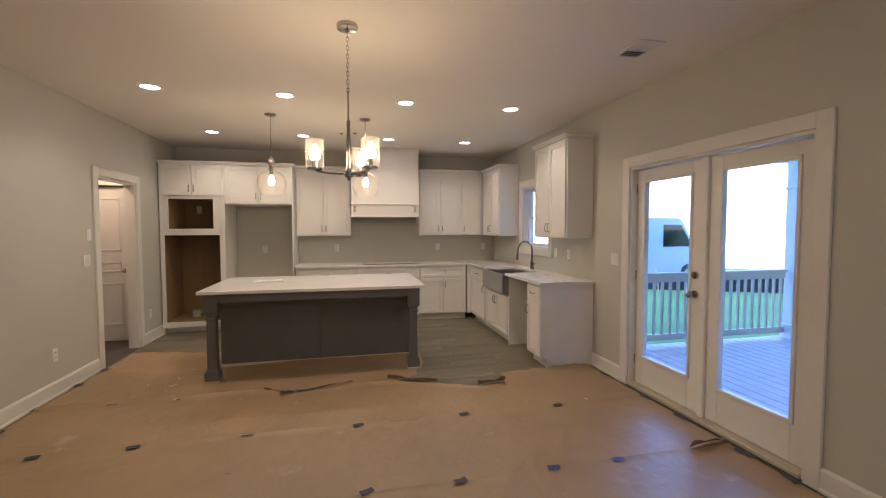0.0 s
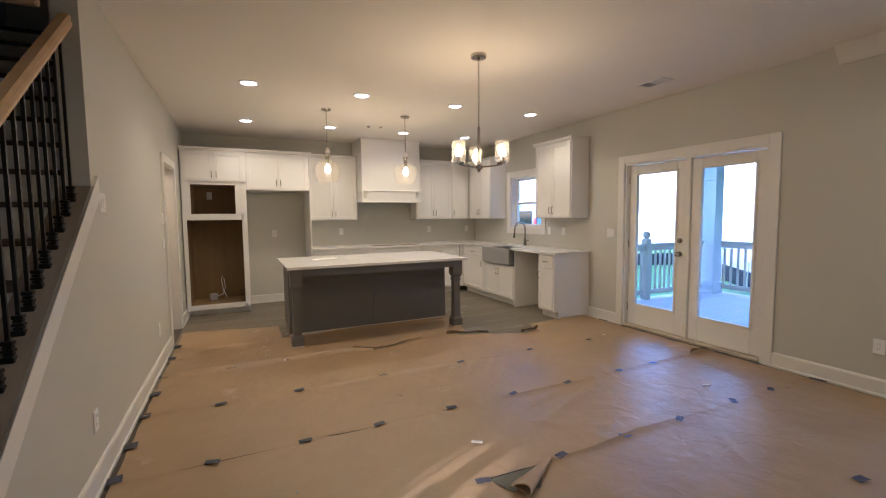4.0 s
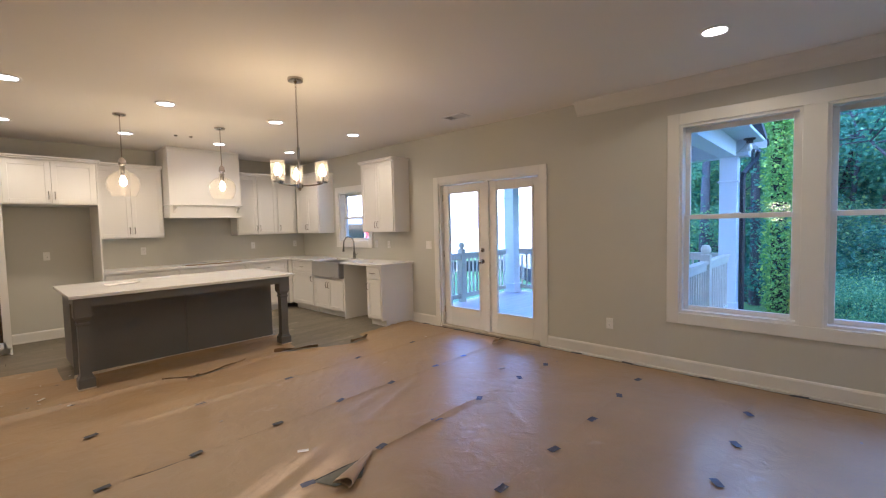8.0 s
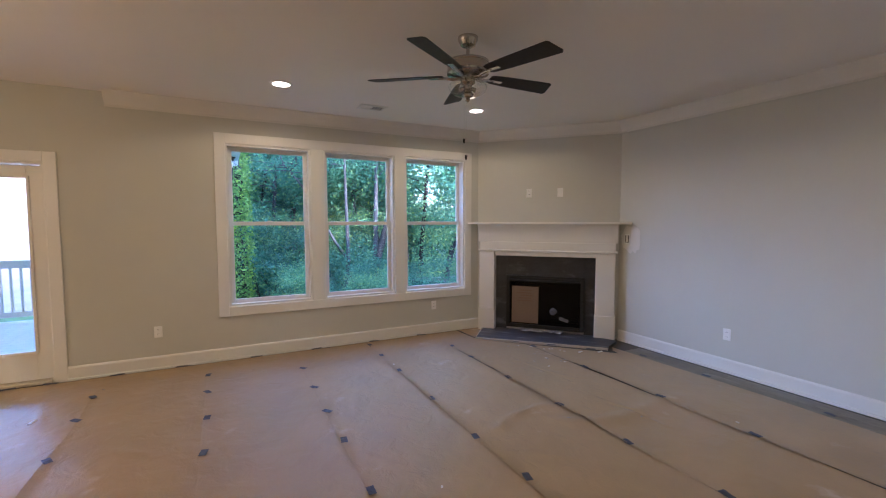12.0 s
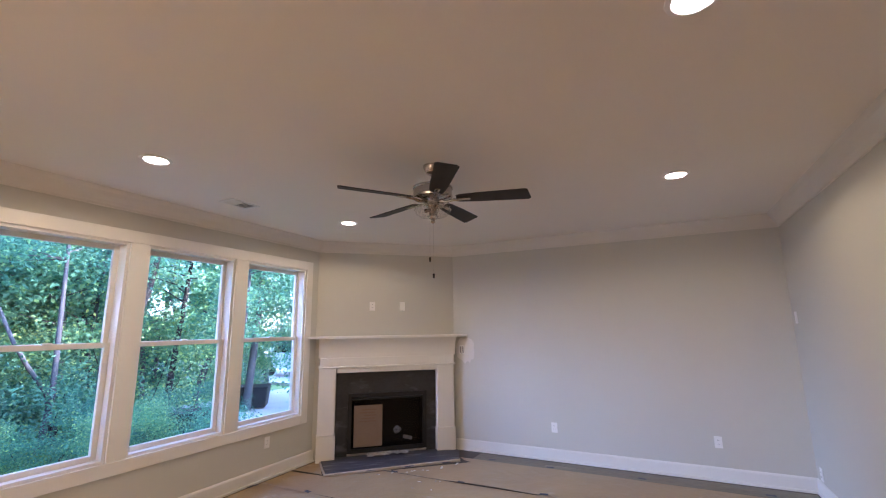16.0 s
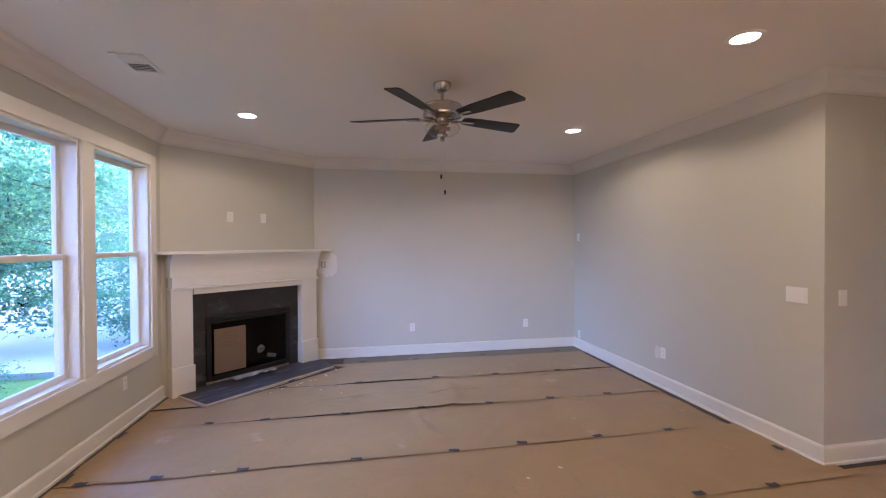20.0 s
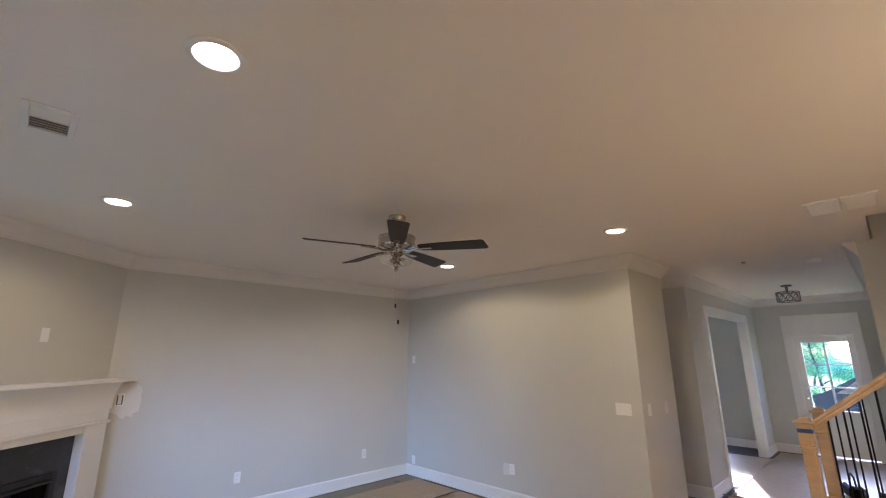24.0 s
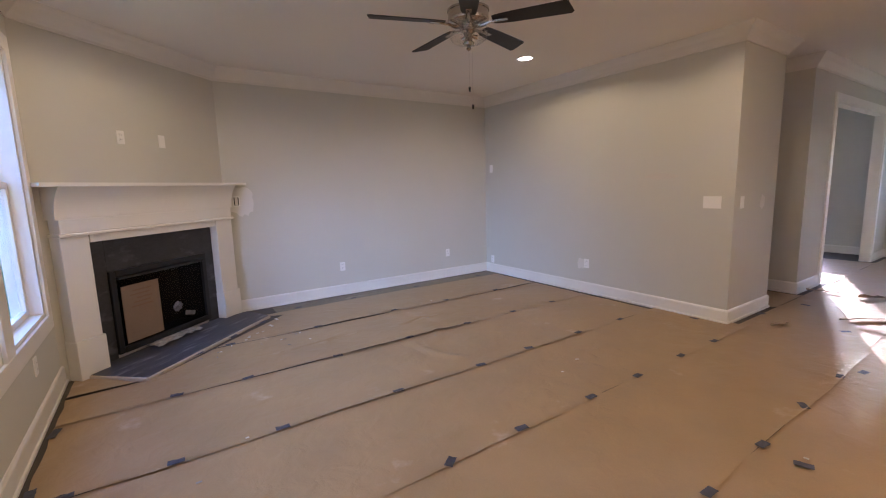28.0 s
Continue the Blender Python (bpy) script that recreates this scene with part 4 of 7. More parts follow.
paint_patch("primer_patch", (1.215, YS, 1.295), 180, 0.27, 0.34, "rough white primer patch round a wall box")
bm_plate = plate("cover_plate", (1.265, YS + 0.003, 1.295), 180, 1, "blank", "open wall box without its cover")
# dark panel on the plate, painted for the shaded inside of the box
part("box_hollow_shade", boxed(-0.026, 0.026, -0.0085, -0.0075, -0.045, 0.045), DARK_SLOT, bm_plate)
part("device_strap", boxed(-0.016, 0.015, -0.010, -0.0088, -0.041, 0.047), PATCHED, bm_plate, "pale device strap in the open box")
paint_patch("primer_patch", (XLL, -1.96, 0.37), 90, 0.13, 0.13, "rough white primer patch beside an outlet")
paint_patch("primer_patch", (XLL, -0.97, 1.44), 90, 0.34, 0.06, "pale filler smear on the wall", SMEAR)
paint_patch("primer_patch", (-3.05, HY, 1.157), 180, 0.12, 0.13, "rough white primer dab on the wall")


# ---- lamps ----
LAMP = (1.0, 0.785, 0.40)


def lamp(name, kind, at, watts, radius, parent, cone=None, colour=LAMP):
    ob = new(name, bpy.data.lights.new(name, kind))
    ob.data.energy, ob.data.color, ob.data.shadow_soft_size = watts, colour, radius
    if cone:
        ob.data.spot_size, ob.data.spot_blend = radians(cone), 0.3 if cone > 150 else 0.55
    ob.parent = parent
    ob.location = at
    return ob


def downlight(x, y, group, watts=1.0, colour=LAMP, cone=165):
    d = thing("downlight", (x, y, H), 0, "lit round recessed ceiling light with a white trim ring", "ceiling light", group)
    bm = lathe(bmesh.new(), [(0.070, -0.001), (0.098, -0.001), (0.096, -0.006), (0.076, -0.010), (0.070, -0.004), (0.070, -0.001)], 32)
    part("trim_ring", bm, TRIM, d, smooth=True)
    bm = bmesh.new()
    rod(bm, (0, 0, -0.001), (0, 0, -0.004), 0.071, seg=32)
    part("lens", bm, LENS, d, "glowing diffuser")
    lamp("bulb", "SPOT", (0, 0, -0.03), DOWNLIGHT * watts, 0.06, d, cone, colour)
    return d


for y in (4.42, 6.22):
    for x in (-1.515, -0.392, 0.75, 1.86):
        downlight(x, y, "kitchen downlights", 1.45, cone=140)
downlight(-3.0, 5.85, "pantry downlight", 4.5, (1.0, 0.66, 0.32))
for x in (-1.43, 1.752):
    for y in (0.09, -1.957):
        downlight(x, y, "living room downlights", 1.15)


def bulb_mesh(bm, at, r, h):
    lathe(bm, [(0.0, 0), (r * 0.7, h * 0.12), (r, h * 0.36), (r * 0.9, h * 0.58), (r * 0.45, h * 0.85), (r * 0.4, h)], 16, at)
    return bm


# chandelier over the dining spot
ch = thing("chandelier", (0.176, 2.878, H), 0, "lit brushed nickel chandelier with three clear glass cylinder shades", "chandelier")
part("canopy", lathe(bmesh.new(), [(0.0, 0.0), (0.064, 0.0), (0.066, -0.012), (0.062, -0.026), (0.02, -0.030), (0.008, -0.045), (0.0, -0.045)], 28), NICKEL, ch, smooth=True)
chain = bmesh.new()
z, k = -0.045, 0
while z > -0.40:
    pts = [(0.008 * math.cos(a) * (k % 2), 0.008 * math.cos(a) * (1 - k % 2), z - 0.015 + 0.017 * math.sin(a)) for a in [j * math.tau / 10 for j in range(11)]]
    tube(chain, pts, 0.0022, 5)
    z, k = z - 0.026, k + 1
part("chain", chain, NICKEL, ch, smooth=True)
bm = bmesh.new()
rod(bm, (0, 0, -0.40), (0, 0, -0.58), 0.006)
lathe(bm, [(0.007, -0.58), (0.013, -0.585), (0.011, -0.64), (0.016, -0.80), (0.020, -0.905), (0.0, -0.905)], 20)
part("stem", bm, NICKEL, ch, smooth=True)
part("hub", lathe(bmesh.new(), [(0.0, -0.955), (0.012, -0.95), (0.016, -0.935), (0.030, -0.93), (0.032, -0.895), (0.018, -0.885), (0.0, -0.885)], 20), NICKEL, ch, smooth=True)
for a in (187, 307, 67):
    c, s = math.cos(radians(a)), math.sin(radians(a))
    bm = tube(bmesh.new(), [(c * r, s * r, -0.912 + dz) for r, dz in ((0.02, 0), (0.08, 0.0), (0.14, 0.003), (0.19, 0.010), (0.215, 0.022))], 0.0075)
    arm = part("arm", bm, NICKEL, ch, smooth=True)
    x, y = c * 0.205, s * 0.205
    part("cup", lathe(bmesh.new(), [(0.0, -0.898), (0.045, -0.896), (0.047, -0.884), (0.016, -0.880), (0.016, -0.83), (0.0, -0.83)], 20, (x, y, 0)), NICKEL, arm, smooth=True)
    sh = part("shade", lathe(bmesh.new(), [(0.047, -0.888), (0.056, -0.884), (0.056, -0.715), (0.053, -0.715), (0.053, -0.882), (0.047, -0.886)], 28, (x, y, 0)), SEEDED, arm, "clear seeded glass cylinder", smooth=True)
    sh.visible_shadow = False
    part("bulb", bulb_mesh(bmesh.new(), (x, y, -0.845), 0.033, 0.105), BULB, arm, "lit bulb", smooth=True).visible_shadow = False
    lamp("glow", "POINT", (x, y, -0.77), CHANDELIER, 0.004, ch, colour=(1.0, 0.73, 0.29))


def pendant(x, y):
    p = thing("pendant_light", (x, y, H), 0, "lit pendant with a clear glass jug shade on a nickel rod", "pendant light", "island pendants")
    part("canopy", lathe(bmesh.new(), [(0.0, 0.0), (0.062, 0.0), (0.062, -0.012), (0.05, -0.022), (0.012, -0.028), (0.0, -0.028)], 24), NICKEL, p, smooth=True)
    part("rod", rod(bmesh.new(), (0, 0, -0.02), (0, 0, -0.50), 0.0055), NICKEL, p)
    part("socket", lathe(bmesh.new(), [(0.0, -0.47), (0.012, -0.47), (0.030, -0.49), (0.036, -0.53), (0.036, -0.545), (0.022, -0.56), (0.020, -0.665), (0.0, -0.665)], 20), NICKEL, p, smooth=True)
    prof = [(0.030, -0.575), (0.034, -0.605), (0.050, -0.622), (0.090, -0.640), (0.130, -0.672), (0.150, -0.715), (0.154, -0.755), (0.148, -0.800), (0.132, -0.845), (0.114, -0.880), (0.110, -0.885)]
    inner = [(r - 0.003, z) for r, z in prof[::-1]]
    sh = part("shade", lathe(bmesh.new(), prof + inner, 36), PENDANT_GLASS, p, "clear glass jug shade", smooth=True)
    sh.visible_shadow = False
    part("bulb", bulb_mesh(bmesh.new(), (0, 0, -0.782), 0.036, 0.125), BULB, p, "lit bulb", smooth=True).visible_shadow = False
    lamp("glow", "POINT", (0, 0, -0.74), PENDANT, 0.03, p, colour=(1.0, 0.73, 0.29))


pendant(-0.641, 5.161)
pendant(0.381, 5.161)

# ceiling fan at rest
fan = thing("ceiling_fan", (0.152, -0.907, H), 0, "brushed nickel ceiling fan with five dark blades and glass light cups", "ceiling fan")
part("canopy", lathe(bmesh.new(), [(0.0, 0.0), (0.068, 0.0), (0.066, -0.02), (0.050, -0.055), (0.030, -0.065), (0.0, -0.065)], 28), NICKEL, fan, smooth=True)
part("downrod", rod(bmesh.new(), (0, 0, -0.06), (0, 0, -0.15), 0.012), NICKEL, fan)
part("motor", lathe(bmesh.new(), [(0.0, -0.13), (0.03, -0.138), (0.05, -0.150), (0.125, -0.156), (0.143, -0.164), (0.143, -0.176), (0.138, -0.180), (0.138, -0.226), (0.143, -0.230), (0.140, -0.244), (0.100, -0.256), (0.05, -0.262), (0.0, -0.262)], 36), NICKEL, fan, smooth=True)
for k in range(5):
    a = radians(53 + 72 * k)
    turn = Matrix.Rotation(a, 4, "Z")
    bm = bmesh.new()
    tube(bm, [(0.05, 0, -0.262), (0.10, 0, -0.272), (0.15, 0, -0.262), (0.20, 0, -0.258)], 0.010, 6)
    box(bm, 0.17, 0.27, -0.018, 0.018, -0.262, -0.257, 0.002)
    bmesh.ops.transform(bm, matrix=turn, verts=bm.verts)
    iron = part("blade_iron", bm, NICKEL, fan, smooth=True)
    bm = bmesh.new()
    outline = [(0.17, -0.040), (0.20, -0.050), (0.32, -0.060), (0.645, -0.074), (0.662, -0.064), (0.690, 0.050), (0.675, 0.068), (0.32, 0.060), (0.20, 0.050), (0.17, 0.040)]
    prism(bm, outline, (0, 0, 1), 0.006, (0, 0, -0.003), (1, 0, 0), (0, 1, 0))
    bmesh.ops.transform(bm, matrix=turn @ Matrix.Translation((0, 0, -0.25)) @ Matrix.Rotation(radians(-12), 4, "X"), verts=bm.verts)
    part("blade", bm, BLADE, iron, "dark espresso blade")
part("light_kit", lathe(bmesh.new(), [(0.0, -0.262), (0.048, -0.262), (0.050, -0.30), (0.026, -0.318), (0.026, -0.36), (0.040, -0.375), (0.034, -0.39), (0.012, -0.40), (0.018, -0.415), (0.0, -0.43)], 24), NICKEL, fan, smooth=True)
bowl = part("glass_bowl", lathe(bmesh.new(), [(0.046, -0.296), (0.105, -0.300), (0.128, -0.312), (0.132, -0.330), (0.120, -0.356), (0.090, -0.376), (0.042, -0.386), (0.042, -0.383), (0.088, -0.373), (0.117, -0.354), (0.129, -0.330), (0.125, -0.314), (0.104, -0.303), (0.046, -0.299)], 40), SHADE_GLASS, fan, "clear glass light bowl", smooth=True)
bowl.visible_shadow = False
for k in range(3):
    a = radians(35 + 120 * k)
    c, s_ = math.cos(a), math.sin(a)
    bm = rod(bmesh.new(), (0.026 * c, 0.026 * s_, -0.330), (0.060 * c, 0.060 * s_, -0.338), 0.013, 0.015, 12)
    cup = part("lamp_socket", bm, NICKEL, fan, smooth=True)
    b = bmesh.new()
    bmesh.ops.create_uvsphere(b, u_segments=12, v_segments=8, radius=0.019, matrix=Matrix.Translation((0.082 * c, 0.082 * s_, -0.341)) @ Matrix.Diagonal((1.35, 1.0, 1.0, 1.0)))
    part("bulb", b, SHADE_GLASS, cup, "unlit clear bulb", smooth=True).visible_shadow = False
for dx, ln in ((0.014, 0.27), (-0.014, 0.385)):
    bm = rod(bmesh.new(), (dx, 0.02, -0.40), (dx, 0.02, -0.40 - ln), 0.0005, seg=6)
    c = part("pull_chain", bm, NICKEL, fan)
    part("pull_bob", rod(bmesh.new(), (dx, 0.02, -0.40 - ln), (dx, 0.02, -0.43 - ln), 0.008, 0.006, 10), IRON, c, "small dark bob")

# foyer flush light
fl = thing("flush_ceiling_light", (-6.28, 0.58, H), 0, "unlit drum ceiling light with crossed grey wire", "ceiling light")
part("canopy", lathe(bmesh.new(), [(0.0, 0.0), (0.07, 0.0), (0.07, -0.02), (0.02, -0.03), (0.012, -0.12), (0.0, -0.12)], 24), WIRE, fl, smooth=True)
part("drum", lathe(bmesh.new(), [(0.138, -0.11), (0.142, -0.11), (0.142, -0.25), (0.138, -0.25), (0.138, -0.11)], 36), SHADE_GLASS, fl, "clear drum", smooth=True).visible_shadow = False
bm = bmesh.new()
for k in range(10):
    a, b = k * math.tau / 10, (k + 1) * math.tau / 10
    for z0, z1 in ((-0.11, -0.25), (-0.25, -0.11)):
        tube(bm, [(0.146 * math.cos(a + (b - a) * j / 4), 0.146 * math.sin(a + (b - a) * j / 4), z0 + (z1 - z0) * j / 4) for j in range(5)], 0.004, 5)
for z in (-0.11, -0.25):
    tube(bm, [(0.146 * math.cos(j * math.tau / 32), 0.146 * math.sin(j * math.tau / 32), z) for j in range(33)], 0.006, 6)
part("wire_cage", bm, WIRE, fl, smooth=True)


# ---- ceiling vents and detectors ----
def vent(at, w, l, label, slats=9):
    v = thing("ceiling_vent", at, 0, label, "vent")
    bm = bmesh.new()
    t = 0.028
    for a, b, c, d in ((-w / 2, -w / 2 + t, -l / 2, l / 2), (w / 2 - t, w / 2, -l / 2, l / 2), (-w / 2 + t, w / 2 - t, -l / 2, -l / 2 + t), (-w / 2 + t, w / 2 - t, l / 2 - t, l / 2)):
        box(bm, a, b, c, d, -0.010, 0.0, 0.003)
    part("frame", bm, TRIM, v)
    part("backing", boxed(-w / 2 + t, w / 2 - t, -l / 2 + t, l / 2 - t, -0.002, 0.0), DUCT, v)
    step = (l - 2 * t) / slats
    for k in range(slats):
        y = -l / 2 + t + (k + 0.5) * step
        s = boxed(-w / 2 + t, w / 2 - t, -step * 0.42, step * 0.42, -0.001, 0.001)
        bmesh.ops.transform(s, matrix=Matrix.Translation((0, y, -0.006)) @ Matrix.Rotation(radians(-30 if k < slats / 2 else 30), 4, "X"), verts=s.verts)
        part("slat", s, TRIM, v)
    return v


vent((2.17, 2.80, H), 0.20, 0.30, "white slatted ceiling vent near the porch doors")
vent((2.15, -0.885, H), 0.19, 0.30, "white slatted ceiling vent near the windows")
for y in (1.395, 1.595):
    rg = thing("ceiling_grille", (-1.95, y, H), 0, "flat white return-air grille by the stairs", "vent", "return grilles")
    part("frame", boxed(-0.19, 0.19, -0.095, 0.095, -0.012, 0.0, 0.004), TRIM, rg)
    bm = bmesh.new()
    for k in range(14):
        box(bm, -0.16 + 0.0235 * k, -0.15 + 0.0235 * k, -0.075, 0.075, -0.016, -0.0125)
    part("louvre", bm, TRIM, rg)
for x, y in ((-4.18, 1.12),):
    sd = thing("smoke_detector", (x, y, H), 0, "round white smoke detector on the hall ceiling", "smoke detector")
    part("body", lathe(bmesh.new(), [(0.0, 0.0), (0.065, 0.0), (0.065, -0.02), (0.055, -0.035), (0.0, -0.035)], 24), PLATE, sd, smooth=True)
for x, y in ((0.11, 5.95), (0.283, 5.92), (-3.76, 0.54)):
    sp = thing("ceiling_peg", (x, y, H), 0, "small grey capped fixture on the ceiling", "fixture")
    part("cap", lathe(bmesh.new(), [(0.0, 0.0), (0.022, 0.0), (0.018, -0.018), (0.0, -0.02)], 14), NICKEL, sp, smooth=True)


# ---- kitchen cabinets ----
def shaker(parent, x0, x1, y, z0, z1, handle=None, name="door", low=False):
    """A framed door or drawer front that faces -y, at local y, with a bow handle: 'l', 'r' or 'c'."""
    g, s = 0.0025, min(0.055, (z1 - z0) * 0.28)
    x0, x1, z0, z1 = x0 + g, x1 - g, z0 + g, z1 - g
    bm = bmesh.new()
    box(bm, x0, x0 + s, y - 0.020, y, z0, z1, 0.002)
    box(bm, x1 - s, x1, y - 0.020, y, z0, z1, 0.002)
    box(bm, x0 + s, x1 - s, y - 0.020, y, z0, z0 + s, 0.002)
    box(bm, x0 + s, x1 - s, y - 0.020, y, z1 - s, z1, 0.002)
    box(bm, x0 + s, x1 - s, y - 0.012, y - 0.002, z0 + s, z1 - s)
    d = part(name, bm, CABINET, parent)
    if handle:
        b = bmesh.new()
        if handle == "c":
            cx, cz = (x0 + x1) / 2, (z0 + z1) / 2
            pts = [(cx - 0.048, y - 0.020, cz), (cx - 0.046, y - 0.040, cz), (cx - 0.02, y - 0.050, cz), (cx + 0.02, y - 0.050, cz), (cx + 0.046, y - 0.040, cz), (cx + 0.048, y - 0.020, cz)]
        else:
            hx = x0 + 0.028 if handle == "l" else x1 - 0.028
            hz = z0 + 0.10 if low else z1 - 0.10
            pts = [(hx, y - 0.020, hz - 0.048), (hx, y - 0.040, hz - 0.046), (hx, y - 0.050, hz - 0.02), (hx, y - 0.050, hz + 0.02), (hx, y - 0.040, hz + 0.046), (hx, y - 0.020, hz + 0.048)]
        tube(b, pts, 0.0055, 8)
        part("handle", b, NICKEL, d, "brushed nickel bow handle", smooth=True)
    return d


def crown_on(parent, x0, x1, yf, yb, z, left=True, right=True):
    bm = bmesh.new()
    box(bm, x0 - (0.012 if left else 0), x1 + (0.012 if right else 0), yf - 0.012, yb, z, z + 0.018, 0.003)
    box(bm, x0 - (0.028 if left else 0), x1 + (0.028 if right else 0), yf - 0.028, yb, z + 0.018, z + 0.045, 0.006)
    part("crown", bm, CABINET, parent)


def upper(name, at, turn, w, h, d, doors, label, left=True, right=True, lows=True):
    """A wall cabinet; its front faces local -y, its back lies at y = 0."""
    c = thing(name, at, turn, label, "cabinet", "wall cabinets")
    part("body", boxed(0, w, -d, -0.003, 0, h, 0.002), CABINET, c)
    n = doors
    for k in range(n):
        hnd = ("r" if k == 0 else "l") if n == 2 else "l"
        shaker(c, 0.012 + k * (w - 0.024) / n, 0.012 + (k + 1) * (w - 0.024) / n, -d, 0.012, h - 0.015, hnd, low=True)
    crown_on(c, 0, w, -d - 0.02, -0.003, h, left, right)
    return c


D_UP = 0.295
# oven tower
tall = thing("oven_cabinet", (-2.375, YN, 0), 0, "tall white oven cabinet with two empty raw-wood openings", "cabinet")
w, d = 0.835, 0.66
bm = bmesh.new()
box(bm, 0.0, 0.018, -d, -0.003, 0.0, 2.40)
box(bm, w - 0.018, w, -d, -0.003, 0.0, 2.40)
box(bm, 0.018, w - 0.018, -0.02, -0.003, 0.09, 2.40)
part("carcass", bm, CABINET, tall)
bm = bmesh.new()
FZ = [(0.09, 0.165), (1.40, 1.49), (1.912, 1.955), (2.385, 2.40)]
for z0, z1 in FZ:
    box(bm, 0.05, w - 0.05, -d - 0.019, -d, z0, z1, 0.001)
box(bm, 0.0, 0.05, -d - 0.019, -d, 0.09, 2.40, 0.001)
box(bm, w - 0.072, w, -d - 0.019, -d, 0.09, 2.40, 0.001)
box(bm, 0.05, 0.110, -d - 0.0185, -d, 1.49, 1.912)
box(bm, w - 0.150, w - 0.072, -d - 0.0185, -d, 1.49, 1.912)
part("face_frame", bm, CABINET, tall)
for nm, z0, z1, a, b in (("oven_recess", 0.165, 1.40, 0.05, w - 0.072), ("microwave_recess", 1.49, 1.912, 0.11, w - 0.15)):
    y0, y1 = -d + 0.001, -0.022
    recess = part(nm, boxed(a, b, y1 - 0.012, y1, z0, z1), RAWWOOD, tall, "raw brown plywood recess")
    for c in ((a - 0.012, a, y0, y1, z0, z1), (b, b + 0.012, y0, y1, z0, z1), (a, b, y0, y1, z0 - 0.012, z0), (a, b, y0, y1, z1, z1 + 0.012)):
        part("recess_panel", boxed(*c), RAWWOOD, recess)
part("toe_board", boxed(0.02, w - 0.02, -d + 0.07, -d + 0.085, 0.0, 0.09), CABINET, tall)
shaker(tall, 0.02, 0.42, -d - 0.019, 1.955, 2.385, "r", low=True)
shaker(tall, 0.42, w - 0.02, -d - 0.019, 1.955, 2.385, "l", low=True)
crown_on(tall, 0, w + 0.93, -d - 0.019, -0.003, 2.40)
plate("outlet", (-2.06, YN - 0.036, 1.78), 0)
ob = thing("junction_box", (-2.05, YN - 0.30, 0.165), 0, "grey electrical box with a stiff cable loop in the oven recess", "electrical box")
part("box", boxed(-0.055, 0.055, -0.035, 0.035, 0, 0.10, 0.004), CONTENT, ob)
part("cable", tube(bmesh.new(), [(0.05, 0, 0.06), (0.12, 0, 0.08), (0.16, 0.02, 0.18), (0.15, 0.03, 0.30), (0.12, 0.03, 0.37), (0.11, 0.02, 0.30), (0.13, 0.0, 0.16), (0.18, -0.03, 0.03)], 0.006, 7), PLATE, ob, "pale cable", smooth=True)
# fridge surround
fr = thing("fridge_cabinet", (-1.54, YN, 0), 0, "white cabinet over the empty fridge bay with a tall side panel", "cabinet")
part("body", boxed(0.0, 0.912, -d, -0.003, 1.84, 2.40, 0.002), CABINET, fr)
part("side_panel", boxed(0.912, 0.93, -d - 0.019, -0.003, 0.0, 2.40, 0.002), CABINET, fr)
shaker(fr, 0.012, 0.456, -d, 1.85, 2.385, "r", low=True)
shaker(fr, 0.456, 0.90, -d, 1.85, 2.385, "l", low=True)
# wall units on the north wall
upper("wall_cabinet", (-0.605, YN, 1.372), 0, 0.835, 1.055, D_UP, 2, "white two-door wall cabinet beside the hood", False, True)
upper("wall_cabinet", (1.335, YN, 1.372), 0, 0.73, 1.055, D_UP, 2, "white two-door wall cabinet beside the hood", True, False)
upper("wall_cabinet", (2.068, YN, 1.372), 0, 0.385, 1.055, D_UP, 1, "white single-door wall cabinet in the corner", False, False)
upper("wall_cabinet", (XR, 7.14, 1.372), -90, 0.79, 1.055, 0.305, 2, "white wall cabinet by the sink window", False, True)
upper("wall_cabinet", (XR, 5.06, 1.380), -90, 0.78, 1.065, 0.31, 2, "white two-door wall cabinet between window and doors")

# range hood cover
hood = thing("range_hood", (0.235, YN, 0), 0, "white boxed wooden range hood cover with a corbelled apron", "range hood")
part("chimney", boxed(0.0, 1.05, -0.62, -0.003, 1.875, H - 0.035, 0.003), CABINET, hood)
bm = bmesh.new()
box(bm, -0.012, 1.062, -0.632, -0.003, H - 0.035, H - 0.001, 0.006)
part("top_moulding", bm, CABINET, hood)
bm = bmesh.new()
box(bm, -0.02, 1.07, -0.645, -0.003, 1.855, 1.880, 0.006)
box(bm, 0.0, 1.05, -0.625, -0.60, 1.68, 1.855, 0.002)
box(bm, 0.0, 0.02, -0.60, -0.003, 1.68, 1.855, 0.002)
box(bm, 1.03, 1.05, -0.60, -0.003, 1.68, 1.855, 0.002)
box(bm, -0.01, 1.06, -0.632, -0.59, 1.665, 1.685, 0.004)
part("apron", bm, CABINET, hood)
for x in (0.055, 0.985):
    co = [(0.0, 1.855), (-0.075, 1.855), (-0.07, 1.83), (-0.035, 1.80), (-0.02, 1.76), (0.0, 1.75)]
    part("corbel", prism(bmesh.new(), co, (1, 0, 0), 0.035, (x - 0.017, -0.625, 0), (0, 1, 0), (0, 0, 1)), CABINET, hood)
part("liner", boxed(0.03, 1.02, -0.59, -0.02, 1.70, 1.72), STEEL, hood, "steel hood liner")

